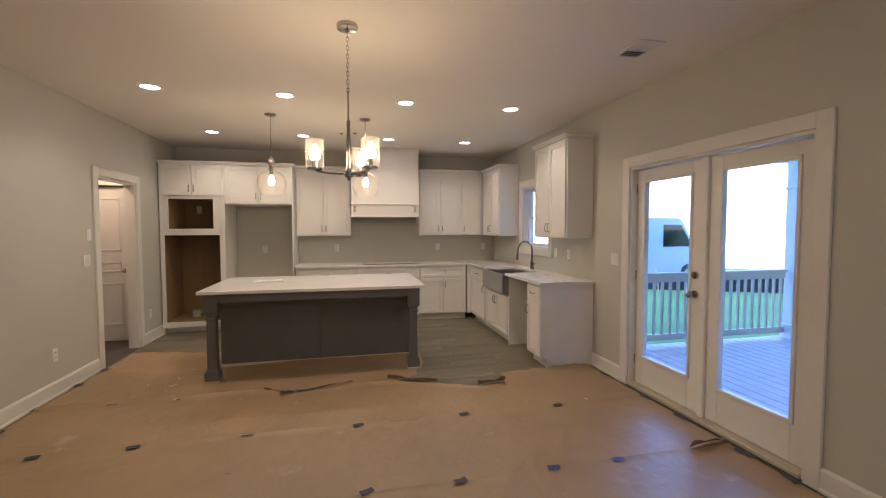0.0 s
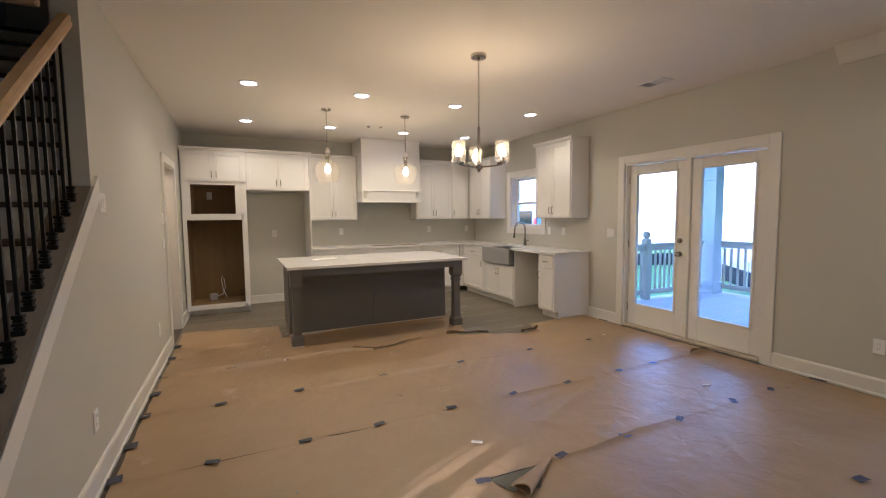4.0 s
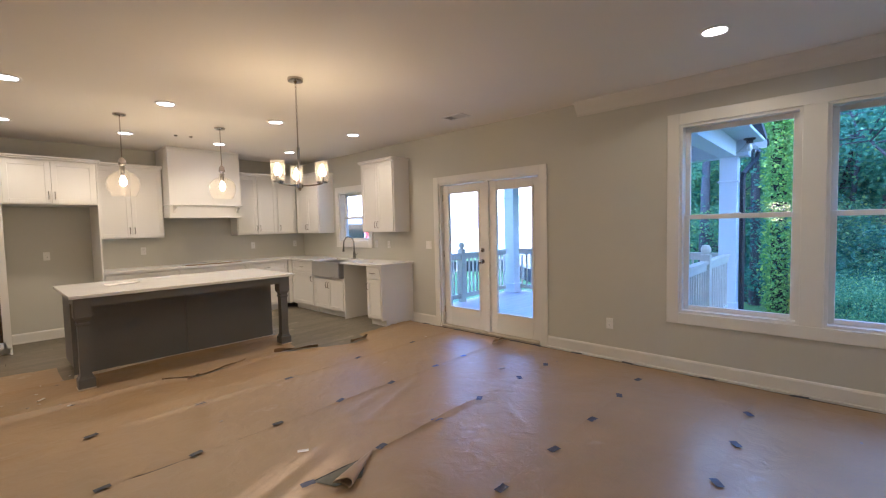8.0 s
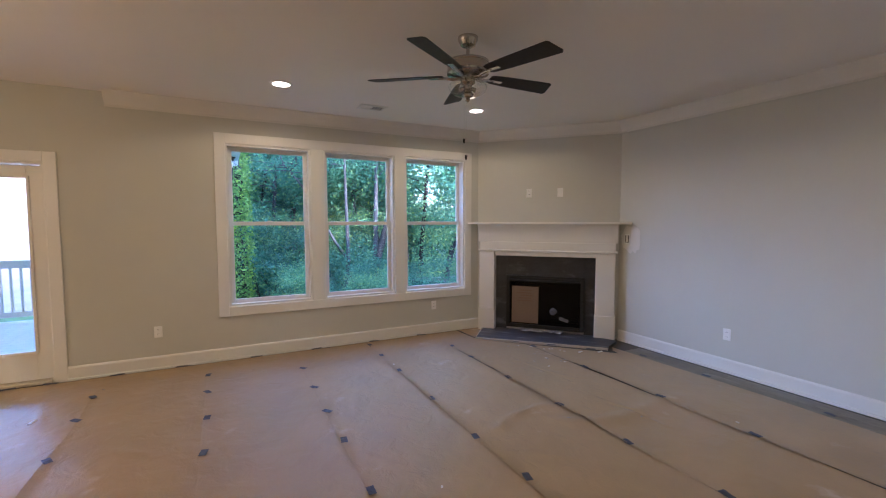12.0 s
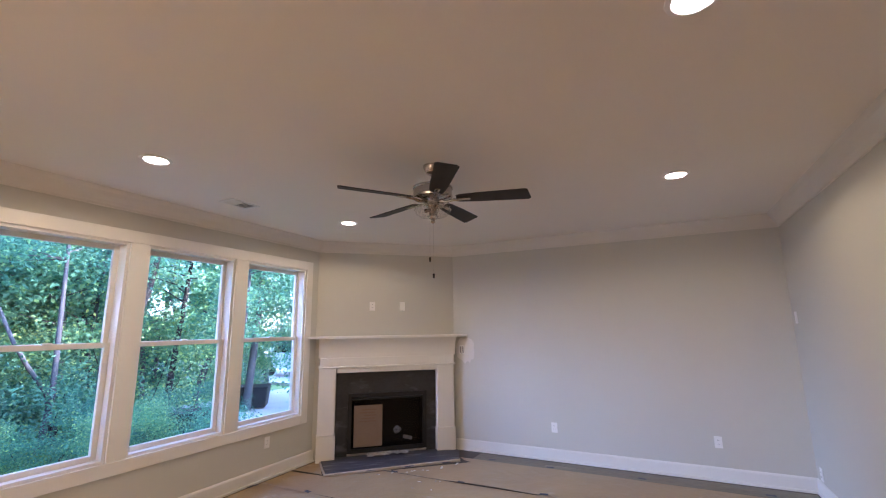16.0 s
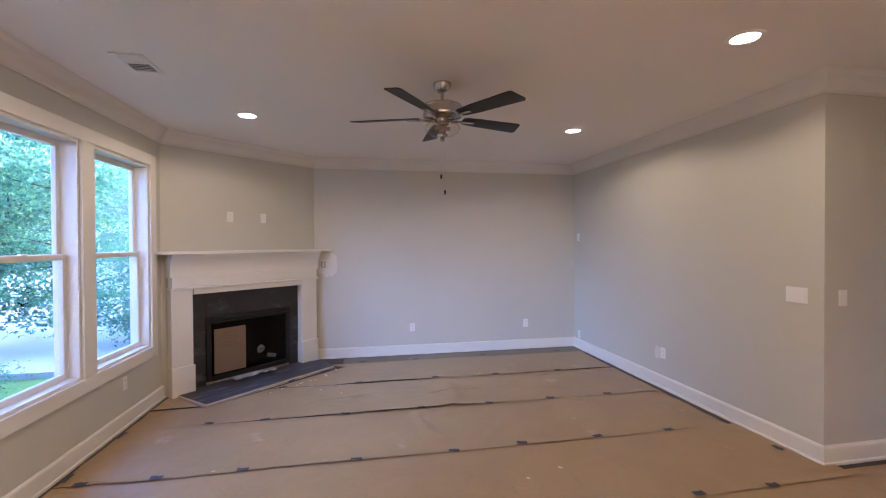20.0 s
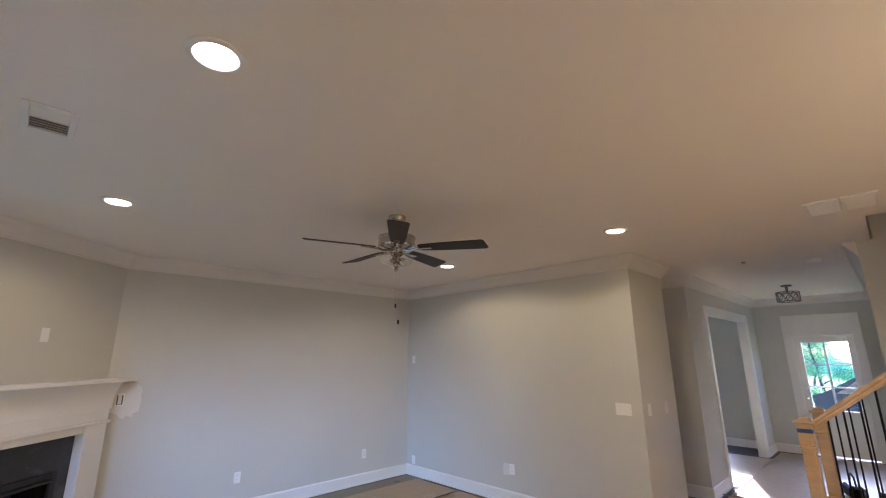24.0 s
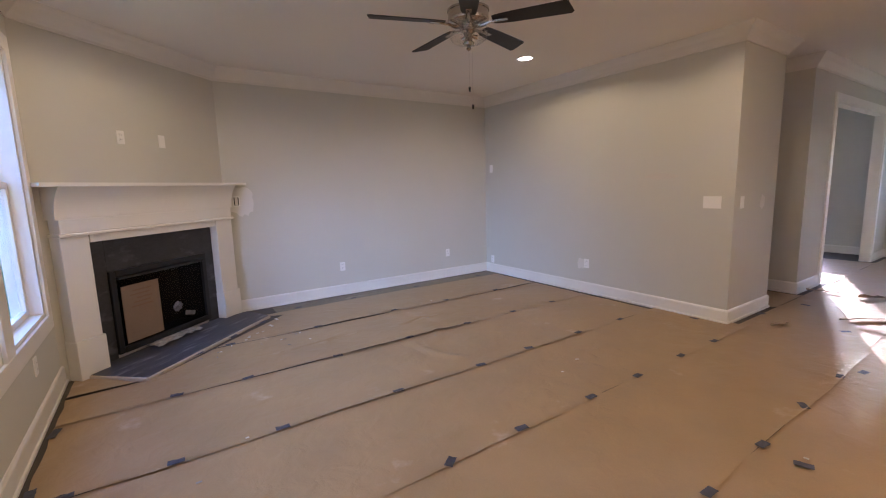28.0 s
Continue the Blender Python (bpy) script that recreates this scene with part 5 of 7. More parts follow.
# base cabinets; the counter lies 0.92 high
def base_unit(name, at, turn, w, rows, label, d=0.60, h=0.885):
    """rows: 'dd' drawer over doors, 'd1' drawer over one door, 'p2' two doors under a sink, 'ff' plain."""
    c = thing(name, at, turn, label, "cabinet", "base cabinets")
    top = 0.64 if rows == "p2" else h
    part("body", boxed(0, w, -d, -0.003, 0.10, top, 0.002), CABINET, c)
    part("toe_board", boxed(0, w, -d + 0.07, -d + 0.085, 0.0, 0.10), CABINET, c)
    if rows == "dd":
        shaker(c, 0.012, w - 0.012, -d, 0.70, h - 0.015, "c", "drawer_front")
        shaker(c, 0.012, w / 2, -d, 0.12, 0.69, "r")
        shaker(c, w / 2, w - 0.012, -d, 0.12, 0.69, "l")
    elif rows in ("d1", "d1r"):
        shaker(c, 0.012, w - 0.012, -d, 0.70, h - 0.015, "c", "drawer_front")
        shaker(c, 0.012, w - 0.012, -d, 0.12, 0.69, "r" if rows == "d1r" else "l")
    elif rows == "p2":
        shaker(c, 0.012, w / 2, -d, 0.12, 0.62, "r")
        shaker(c, w / 2, w - 0.012, -d, 0.12, 0.62, "l")
    return c


base_unit("base_cabinet", (-0.60, YN, 0), 0, 0.90, "dd", "white base cabinet under the back counter")
base_unit("base_cabinet", (0.303, YN, 0), 0, 0.99, "dd", "white base cabinet under the cooktop cut-out")
base_unit("base_cabinet", (1.296, YN, 0), 0, 0.775, "dd", "white base cabinet with a drawer over two doors")
base_unit("base_cabinet", (XR, YN - 0.63, 0), -90, 0.74, "d1r", "white corner base cabinet with a drawer over a door")
base_unit("base_cabinet", (XR, 6.085, 0), -90, 0.875, "p2", "white two-door base cabinet under the apron sink")
base_unit("base_cabinet", (XR, 4.605, 0), -90, 0.335, "d1", "white narrow base cabinet at the counter end")
tagged(new("corner_filler", mesh_of("corner_filler", boxed(2.085, 2.15, 6.86, 6.90, 0.10, 0.885), CABINET)), "white filler strip in the cabinet corner", "filler panel")
ep = thing("end_panel", (XR, 4.262, 0), 0, "white cabinet end panel beside the porch doors", "panel")
part("panel", prism(bmesh.new(), [(-0.545, 0.0), (-0.003, 0.0), (-0.003, 0.885), (-0.62, 0.885), (-0.62, 0.10), (-0.545, 0.10)], (0, 1, 0), 0.018, (0, -0.012, 0), (1, 0, 0), (0, 0, 1)), CABINET, ep)
dp = thing("end_panel", (XR, 5.20, 0), 0, "grey-white panel beside the empty dishwasher bay", "panel")
part("panel", boxed(-0.60, -0.003, 0.0, 0.008, 0.0, 0.885, 0.001), CABINET, dp)

# counters, with sink and cooktop cut-outs
def slab(cells, z0, z1):
    """One flat slab out of touching rectangles (x0, x1, y0, y1), with no faces between them."""
    bm = bmesh.new()
    xs, ys = sorted({v for c in cells for v in c[:2]}), sorted({v for c in cells for v in c[2:]})

    def full(i, j):
        if not (0 <= i < len(xs) - 1 and 0 <= j < len(ys) - 1):
            return False
        x, y = (xs[i] + xs[i + 1]) / 2, (ys[j] + ys[j + 1]) / 2
        return any(c[0] < x < c[1] and c[2] < y < c[3] for c in cells)
    for i in range(len(xs) - 1):
        for j in range(len(ys) - 1):
            if not full(i, j):
                continue
            a, b, c, d = xs[i], xs[i + 1], ys[j], ys[j + 1]
            for z in (z0, z1):
                bm.faces.new([bm.verts.new((*q, z)) for q in ((a, c), (b, c), (b, d), (a, d))])
            for di, dj, e in ((-1, 0, ((a, c), (a, d))), (1, 0, ((b, c), (b, d))), (0, -1, ((a, c), (b, c))), (0, 1, ((a, d), (b, d)))):
                if not full(i + di, j + dj):
                    bm.faces.new([bm.verts.new(q) for q in ((*e[0], z0), (*e[1], z0), (*e[1], z1), (*e[0], z1))])
    bmesh.ops.remove_doubles(bm, verts=bm.verts, dist=0.0005)
    return bm


counter = thing("countertop", (0, 0, 0), 0, "white quartz worktop in an L with dust and scraps", "countertop")
z0, z1 = 0.888, 0.920
YB, XB = YN - 0.003, XR - 0.003
cells = [(-0.605, 0.40, 6.84, YB), (0.40, 1.25, 6.84, 6.93), (0.40, 1.25, 7.38, YB), (1.25, 2.12, 6.84, YB), (2.12, XB, 6.06, YB), (2.60, XB, 5.235, 6.06), (2.12, XB, 4.215, 5.235)]
part("worktop", slab(cells, z0, z1), QUARTZ, counter)
# flat dark sheet stands for the shaded hollow below the cut-out
part("cutout_shade", boxed(0.40, 1.25, 6.93, 7.38, 0.875, 0.889), DARK_SLOT, counter, "near-black sheet for the shade inside the cooktop cut-out")
strip = thing("wood_strip", (0.84, 6.90, 0.921), 0, "thin dark wooden strip lying on the counter", "wood strip")
part("strip", boxed(-0.42, 0.42, -0.02, 0.02, 0.0, 0.012, 0.002), RAWWOOD, strip)
sink = thing("apron_sink", (2.085, 5.648, 0), 0, "brushed steel apron-front sink", "sink")
bm = bmesh.new()
box(bm, 0.0, 0.025, -0.405, 0.405, 0.655, 0.905, 0.008)
part("apron", bm, STEEL, sink)
bm = bmesh.new()
for a, b, c, e in ((0.025, 0.52, -0.405, -0.39), (0.025, 0.52, 0.39, 0.405), (0.505, 0.52, -0.39, 0.39)):
    box(bm, a, b, c, e, 0.66, 0.887)
box(bm, 0.025, 0.505, -0.39, 0.39, 0.66, 0.67)
part("basin", bm, STEEL, sink)
fc = thing("kitchen_faucet", (2.665, 5.62, 0.921), 0, "tall gunmetal gooseneck faucet beside the sink", "faucet")
part("base", lathe(bmesh.new(), [(0.0, 0.0), (0.030, 0.0), (0.028, 0.012), (0.020, 0.05), (0.022, 0.10), (0.016, 0.12), (0.0, 0.12)], 20), CHROME, fc, smooth=True)
neck = [(0, 0, 0.11), (0, 0, 0.27)] + [(-0.105 + 0.105 * math.cos(a), 0, 0.27 + 0.115 * math.sin(a)) for a in [j * math.pi / 10 for j in range(1, 11)]] + [(-0.214, 0, 0.20)]
part("neck", tube(bmesh.new(), neck, 0.0115, 12), CHROME, fc, smooth=True)
part("spray_head", rod(bmesh.new(), (-0.214, 0, 0.215), (-0.220, 0, 0.135), 0.014, 0.019, 16), CHROME, fc, smooth=True)
part("lever", rod(bmesh.new(), (0, -0.02, 0.07), (0.01, -0.085, 0.085), 0.007, 0.005, 10), CHROME, fc, smooth=True)
random.seed(5)
for k in range(9):
    sc = thing("scrap", (2.30 + 0.05 * k % 0.35, 4.30 + random.random() * 0.7, 0.9205), random.random() * 180, "small torn scrap of tape on the counter", "scrap", "counter scraps")
    part("piece", boxed(-0.04, 0.04, -0.006, 0.006, 0, 0.003), CONTENT if k % 2 else TREATED, sc)

# ---- island ----
isl = thing("kitchen_island", (0, 0, 0), 0, "charcoal grey island with turned square posts and a white quartz top", "kitchen island")
IX0, IX1, IY0, IY1, IZ = -1.225, 0.955, 4.50, 5.72, 0.898
part("worktop", boxed(IX0, IX1, IY0, IY1, IZ - 0.032, IZ, 0.003), QUARTZ, isl, "white quartz top")
part("body", boxed(-1.16, 0.885, 5.06, 5.66, 0.10, IZ - 0.033, 0.002), ISLAND, isl)
part("back_panel", boxed(-1.165, -0.14, 5.046, 5.060, 0.035, IZ - 0.12, 0.002), ISLAND, isl)
part("back_panel", boxed(-0.137, 0.89, 5.046, 5.060, 0.035, IZ - 0.12, 0.002), ISLAND, isl)
part("floor_strip", boxed(-1.165, 0.89, 5.030, 5.060, 0.004, 0.040, 0.003), RAW_PINE, isl, "pale raw floor strip")
part("panel_clip", boxed(-0.17, -0.10, 5.018, 5.029, 0.010, 0.034, 0.003), IRON, isl, "small black clip")
part("plinth", boxed(-1.10, 0.83, 5.10, 5.60, 0.0, 0.10), ISLAND, isl)
AZ = IZ - 0.033
bm = bmesh.new()
box(bm, -1.06, 0.80, 4.565, 4.585, AZ - 0.085, AZ)
box(bm, -1.175, -1.155, 4.68, 5.06, AZ - 0.085, AZ)
box(bm, 0.88, 0.90, 4.68, 5.06, AZ - 0.085, AZ)
part("apron", bm, ISLAND, isl)


def post(x, y):
    q = math.sqrt(2)
    prof = [(0.064, 0.0), (0.064, 0.100), (0.060, 0.106), (0.054, 0.112), (0.054, 0.122), (0.046, 0.130), (0.043, 0.150), (0.041, AZ - 0.265), (0.050, AZ - 0.255), (0.050, AZ - 0.240),
            (0.042, AZ - 0.232), (0.044, AZ - 0.215), (0.056, AZ - 0.200), (0.058, AZ - 0.190), (0.064, AZ - 0.184), (0.064, AZ)]
    bm = lathe(bmesh.new(), [(r * q, z) for r, z in prof], 4)
    bmesh.ops.rotate(bm, verts=bm.verts, cent=(0, 0, 0), matrix=Matrix.Rotation(radians(45), 3, "Z"))
    bmesh.ops.translate(bm, vec=(x, y, 0), verts=bm.verts)
    p = part("post", bm, ISLAND, isl)
    f = bmesh.new()
    box(f, x - 0.068, x + 0.068, y - 0.068, y + 0.068, 0.0035, 0.018, 0.003)
    part("foot_trim", f, RAW_PINE, p, "pale raw foot trim")


post(-1.125, 4.625)
post(0.84, 4.625)
random.seed(8)
dust = thing("paper_scrap", (-0.70, 5.2, IZ + 0.0005), 20, "crumpled white paper lying on the island", "paper")
bm = bmesh.new()
bmesh.ops.create_grid(bm, x_segments=14, y_segments=8, size=0.5)
for v in bm.verts:
    v.co = Vector((v.co.x * 0.32, v.co.y * 0.15, 0.006 + 0.012 * abs(noise.noise(v.co * 6))))
part("sheet", bm, PLATE, dust)


# ---- protective paper on the floor ----
RIDGES = []
random.seed(21)
for cx, cy, n, spread in ((0.5, 1.95, 8, 0.75), (1.5, 0.2, 6, 0.8), (-0.6, -1.2, 6, 1.2), (1.2, -2.3, 4, 0.6), (-1.0, 2.9, 4, 0.8), (1.4, 3.0, 5, 0.7)):
    for k in range(n):
        RIDGES.append((cx + random.gauss(0, spread), cy + random.gauss(0, spread * 0.5), random.uniform(0.2, 1.3) if random.random() < 0.75 else random.uniform(2.0, 2.9), random.uniform(0.12, 0.50), random.uniform(0.003, 0.008), random.uniform(0.012, 0.024)))
RIDGES += [(1.60, 2.77, 1.02, 0.25, 0.012, 0.024), (0.75, 1.35, 0.5, 0.28, 0.010, 0.022), (0.95, 1.2, 0.9, 0.22, 0.010, 0.020), (1.9, 1.9, 0.2, 0.35, 0.009, 0.025)]
for ax, ay, bx, by, up, w in ((-0.80, 1.625, -0.27, 1.82, 0.013, 0.018), (0.05, 1.96, 1.13, 2.40, 0.015, 0.024), (0.05, 2.20, 0.70, 2.40, 0.012, 0.024), (-0.03, 2.13, 0.34, 1.87, 0.013, 0.022),
                              (0.38, 1.81, 0.62, 1.74, 0.014, 0.020), (0.37, 1.80, 0.36, 1.60, 0.014, 0.020), (0.06, -1.08, 0.20, -1.30, 0.018, 0.045), (0.18, -1.24, 0.26, -1.56, 0.020, 0.045),
                              (0.24, -1.48, 0.26, -1.79, 0.016, 0.045), (0.06, -1.54, -0.16, -1.89, 0.014, 0.06), (-0.12, -1.80, -0.21, -2.12, 0.022, 0.07), (-0.21, -1.98, -0.14, -2.50, 0.024, 0.08), (-0.17, -2.35, -0.08, -2.95, 0.016, 0.07)):
    RIDGES.append(((ax + bx) / 2, (ay + by) / 2, math.atan2(by - ay, bx - ax), math.hypot(bx - ax, by - ay) / 2, up, w))


def crease(x, y):
    h = 0.0
    for cx, cy, a, ln, up, w in RIDGES:
        dx, dy = x - cx, y - cy
        if abs(dx) > 0.6 or abs(dy) > 0.6:
            continue
        c, s = math.cos(a), math.sin(a)
        u, v = dx * c + dy * s, -dx * s + dy * c
        if abs(u) < ln:
            h += up * math.exp(-(v / w) ** 2) * (1 - (u / ln) ** 2)
    return h


def hearth_limit(y):
    """Where the paper ends towards the hearth and the windows."""
    front = CA.x + (CN.y * (y - YS) - 0.64) / -CN.x
    if y > -2.26:
        return E0
    return max(front, CA.x - 0.32 - 0.9 * (y - YS - 0.44)) if y < YS + 0.45 else front


def gap(x, seam):
    """How far the joint between two strips stands open: 0 lapped, 1 open."""
    if abs(seam - SEAMS[1]) < 0.01:
        return 1.25 if 0.44 < x < 0.70 else 0.3
    if abs(seam - SEAMS[2]) < 0.01:
        return between(x, [(-2.4, 0.9), (-1.9, 1.25), (-1.0, 1.35), (-0.72, 0.75), (-0.6, 1.18), (0.0, 1.1), (0.3, 1.2), (1.3, 1.12), (1.5, 0.4), (2.7, 0.3)])
    return max(0.0, min(1.0, 3.0 * noise.noise((x * 1.15 + seam * 3.1, seam * 7.3, 0.5)) + (0.7 if 1.2 < seam < 3.0 else 0.2 if -1.2 < seam < 1.2 else 0.38)))


def paper_strip(x0, x1, y0, y1, level, seed, east=None, north=None, west=None, label="brown builder's paper strip taped to the floor", lapped=True):
    """One strip along x between two joints, where it laps the next strip or stands open and lifts."""
    nx, ny = max(8, int((x1 - x0) / 0.03)), max(6, int((y1 - y0) / 0.035))
    verts, faces = [], []
    for j in range(ny + 1):
        for i in range(nx + 1):
            y = y0 + (y1 - y0) * j / ny
            e = x1 if east is None else min(x1, east(y))
            w = x0 if west is None else max(x0, west(y))
            x = w + (e - w) * i / nx
            if north:
                y = y0 + (y1 + north(x) - y0) * j / ny
            top = y1 + (north(x) if north else 0.0)
            if j == ny:
                y += 0.006 * noise.noise((x * 2.1, seed, 0)) - (0.021 * gap(x, y1 - 0.02) if lapped and not north else 0.0)
            if j == 0:
                y += 0.008 * noise.noise((x * 1.7, seed, 5)) + (0.018 * gap(x, y0 + 0.02) if lapped else 0.0)
            if i in (0, nx):
                x += 0.012 * noise.noise((y * 6, seed, 9))
            edge = max(0.0, 1 - (top - y) / 0.05) if top - y < 0.05 else 0.0
            lift = max(0.0, noise.noise((x * 0.9, seed, 2.5)) + 0.15) * (0.018 if -1.2 < y1 < 1.2 else 0.034)
            z = 0.0055 + level + 0.0025 * (noise.noise((x * 2.3, y * 2.3, seed)) + 0.6) + crease(x, y) + edge * ((0.0045 if -1.2 < y1 < 1.2 else 0.006) + lift)
            verts.append((x, y, z))
    for j in range(ny):
        for i in range(nx):
            a = j * (nx + 1) + i
            faces.append((a, a + 1, a + nx + 2, a + nx + 1))
    me = bpy.data.meshes.new("paper_strip")
    me.from_pydata(verts, [], faces)
    me.materials.append(PAPER)
    me.shade_smooth()
    return tagged(new("paper_strip", me), label, "floor paper", "floor paper strips")


def between(x, knots):
    """Straight-line steps through (x, value) knots."""
    for (xa, va), (xb, vb) in zip(knots, knots[1:]):
        if x <= xb:
            return va + (vb - va) * max(0.0, (x - xa)) / (xb - xa)
    return knots[-1][1]


def torn(x):
    ragged = 0.03 * noise.noise((x * 9, 3, 1)) if x > 0.6 else 0.0
    return ragged + between(x, [(-0.65, 0.0), (-0.60, 0.0), (-0.35, -0.15), (0.2, 0.0), (0.55, 0.0), (0.99, -0.17), (1.35, -0.32), (1.61, -0.30), (1.66, -0.02), (2.15, 0.0), (2.8, 0.09)])


W0, E0 = -2.335, 2.70
SEAMS = [4.175, 3.335, 2.468, 1.612, 0.752, -0.098, -0.942, -1.817, -2.68]
for k in range(len(SEAMS) - 1):
    hi, lo = SEAMS[k], SEAMS[k + 1]
    west = W0 if lo > 0.9 or hi < -0.2 else -2.50
    paper_strip(west, E0, lo - 0.02, hi + 0.02, 0.0, k * 3.7, east=hearth_limit if lo < -1.7 else None, north=torn if k == 0 else None)
paper_strip(W0, 1.75, -3.53, SEAMS[-1] + 0.02, 0.0, 40.0, east=hearth_limit)
paper_strip(2.25, E0, -2.62, -2.25, 0.0, 42.0, west=lambda y: 2.26 - 0.96 * (y + 2.25), lapped=False)
paper_strip(W0, 1.0, 4.205, 5.025, 0.0, 44.0, east=lambda y: between(y, [(4.2, 0.62), (4.354, 0.843), (4.516, 0.857), (4.586, 0.92), (4.7, 0.968), (5.0, 0.99)]), north=lambda x: 0.02 * noise.noise((x * 4, 2, 2)), lapped=False)
paper_strip(W0, -1.25, 5.01, 5.72, 0.0, 47.0, north=lambda x: between(x, [(W0, 0.12), (-1.25, -0.08)]) + 0.07 * noise.noise((x * 4, 2, 7)), lapped=False)
paper_strip(-8.05, -2.44, -0.165, 0.72, 0.0, 51.0, lapped=False)
paper_strip(-8.05, -3.47, 0.69, 1.45, 0.0, 54.0, lapped=False)
paper_strip(-3.40, -2.44, 0.69, 0.94, 0.0, 57.0, lapped=False)
paper_strip(-7.3, -5.05, -1.1, -0.15, 0.003, 58.0, lapped=False)
paper_strip(-4.15, -3.37, -1.4, -0.15, 0.003, 59.0, lapped=False)


def tape(x, y, turn, blue=False, w=0.08, h=0.045):
    t = thing("tape_piece", (x, y, 0.016), turn, "dark tape square on the paper seam, coloured blue for the sky it reflects" if blue else "small dark blue-grey tape square on the paper", "tape", "floor tape pieces")
    bm = bmesh.new()
    bmesh.ops.create_grid(bm, x_segments=6, y_segments=4, size=0.5)
    for v in bm.verts:
        v.co = Vector((v.co.x * w, v.co.y * h + 0.004 * noise.noise((v.co.x * 5, x, y)), 0.002 + 0.003 * noise.noise((v.co.x * 3 + x, v.co.y * 3, y)) + crease(x, y)))
    part("strip", bm, BLUE_AND_SKYLIT_TAPE if blue else TAPE, t)


random.seed(3)
TAPES = {4.175: "-1.78 -1.27", 3.335: "-1.84 -1.27 -0.55 0.225 1.05 1.86", 2.468: "-1.857 -1.337 -0.851 -0.299 0.249 0.788 1.387 1.83", 1.612: "-1.8 -1.2 -0.543 -0.005 0.515 1.025 1.645 2.13",
         0.752: "-1.78 -1.10 -0.458 0.136 0.69 1.25 1.81 2.28", -0.098: "-1.83 -1.30 -0.70 -0.18 0.44 0.945 1.495 2.06", -0.942: "-1.75 -1.11 -0.475 0.071 0.79 1.56 2.10 2.55",
         -1.817: "-1.734 -1.108 -0.467 0.203 0.90 1.60 2.06", -2.68: "1.60 0.783 -0.084 -0.809 -1.6", -3.55: "-2.0 -0.9 0.05 0.75"}
# squares whose sky reflection is put into their colour
BLUE = {(2.468, 1.387), (2.468, 1.83), (1.612, 0.515)}
for y, xs in TAPES.items():
    for x in map(float, xs.split()):
        tape(x, y + random.uniform(-0.012, 0.012), random.uniform(-16, 16) + (35 if random.random() < 0.2 else 0), (y, x) in BLUE)
for y in (2.05, 2.50, 2.89, 3.34, 3.77, 4.19, 4.75, 5.2):
    tape(-2.325, y, 90 + random.uniform(-15, 15), h=0.07)
for y in (0.3, 1.0, 1.55, 2.05, 2.35, 2.9, 3.3, 3.9, -0.35, -1.05, -1.7):
    tape(2.685, y, 90 + random.uniform(-12, 12), w=0.12, h=0.045)
for y in (-0.5, -1.05, -1.6, -2.2, -2.9, -3.3):
    tape(-2.335, y, 90 + random.uniform(-12, 12))
for x, y in ((-1.98, 0.825), (-0.42, 0.94), (-2.36, 1.19), (-2.34, 1.7), (-3.0, -0.16), (-3.7, 0.0), (-2.95, 0.50), (-3.9, 0.70), (-4.6, 0.68)):
    tape(x, y, random.uniform(0, 180))
for s in (0.3, 0.75, 1.2, 1.55):
    q = CA + CU * s + CN * 0.60
    tape(q.x, q.y, CHIM + random.uniform(-20, 20), w=0.11)


def flap(at, turn, w, l, rise, seed, label):
    """A torn tongue of paper that curls off the floor."""
    f = thing("torn_paper", at, turn, label, "torn paper")
    verts, faces, n, m = [], [], 14, 8
    for i in range(n + 1):
        for j in range(m + 1):
            u, v = i / n, j / m - 0.5
            x = (u - 0.5) * w
            taper = 0.25 + 0.75 * math.sin(math.pi * min(1, 0.12 + u * 0.95))
            y = v * l * taper + 0.02 * noise.noise((u * 4, seed, 0))
            z = 0.006 + rise * max(0.0, (v + 0.5)) ** 1.6 * (0.6 + 0.6 * noise.noise((u * 3, seed, 4))) + 0.008 * abs(noise.noise((u * 7, v * 5, seed)))
            verts.append((x, y, max(z, 0.005)))
    for i in range(n):
        for j in range(m):
            a = i * (m + 1) + j
            faces.append((a, a + 1, a + m + 2, a + m + 1))
    me = bpy.data.meshes.new("tongue")
    me.from_pydata(verts, [], faces)
    me.materials.append(PAPER_UNDER if seed % 2 else PAPER)
    me.shade_smooth()
    part("tongue", me, None, f)


flap((0.76, 4.17, 0.01), 156, 0.50, 0.09, 0.07, 3, "long curled edge of torn brown paper")
flap((1.49, 3.93, 0.01), 189, 0.28, 0.08, 0.075, 5, "upturned corner of torn brown paper")
flap((2.55, 2.50, 0.012), 188, 0.34, 0.06, 0.06, 7, "narrow curled paper tongue by the porch doors")
flap((-0.36, 4.07, 0.012), 192, 0.16, 0.06, 0.05, 9, "crumpled torn paper edge before the island")
flap((-0.50, 4.17, 0.012), 142, 0.26, 0.04, 0.035, 11, "crumpled torn paper edge before the island")
flap((-0.05, 4.17, 0.012), 200, 0.52, 0.04, 0.032, 13, "crumpled torn paper edge before the island")
for x, y in ((-1.446, 4.528), (-1.292, 4.181), (-1.36, 4.21), (1.75, 1.9), (1.072, -3.219), (1.171, -3.017), (-0.377, 1.967)):
    c = thing("debris_chip", (x, y, 0.016), x * 90, "white scrap of torn paper on the floor", "debris", "floor debris")
    part("chip", boxed(-0.035, 0.035, -0.012, 0.012, 0, 0.006, 0.002), PATCHED, c)
tear = thing("paper_tear", (-0.30, 1.54, 0.0115), 0, "triangular tear in the paper showing dusty grey-green floor", "tear")
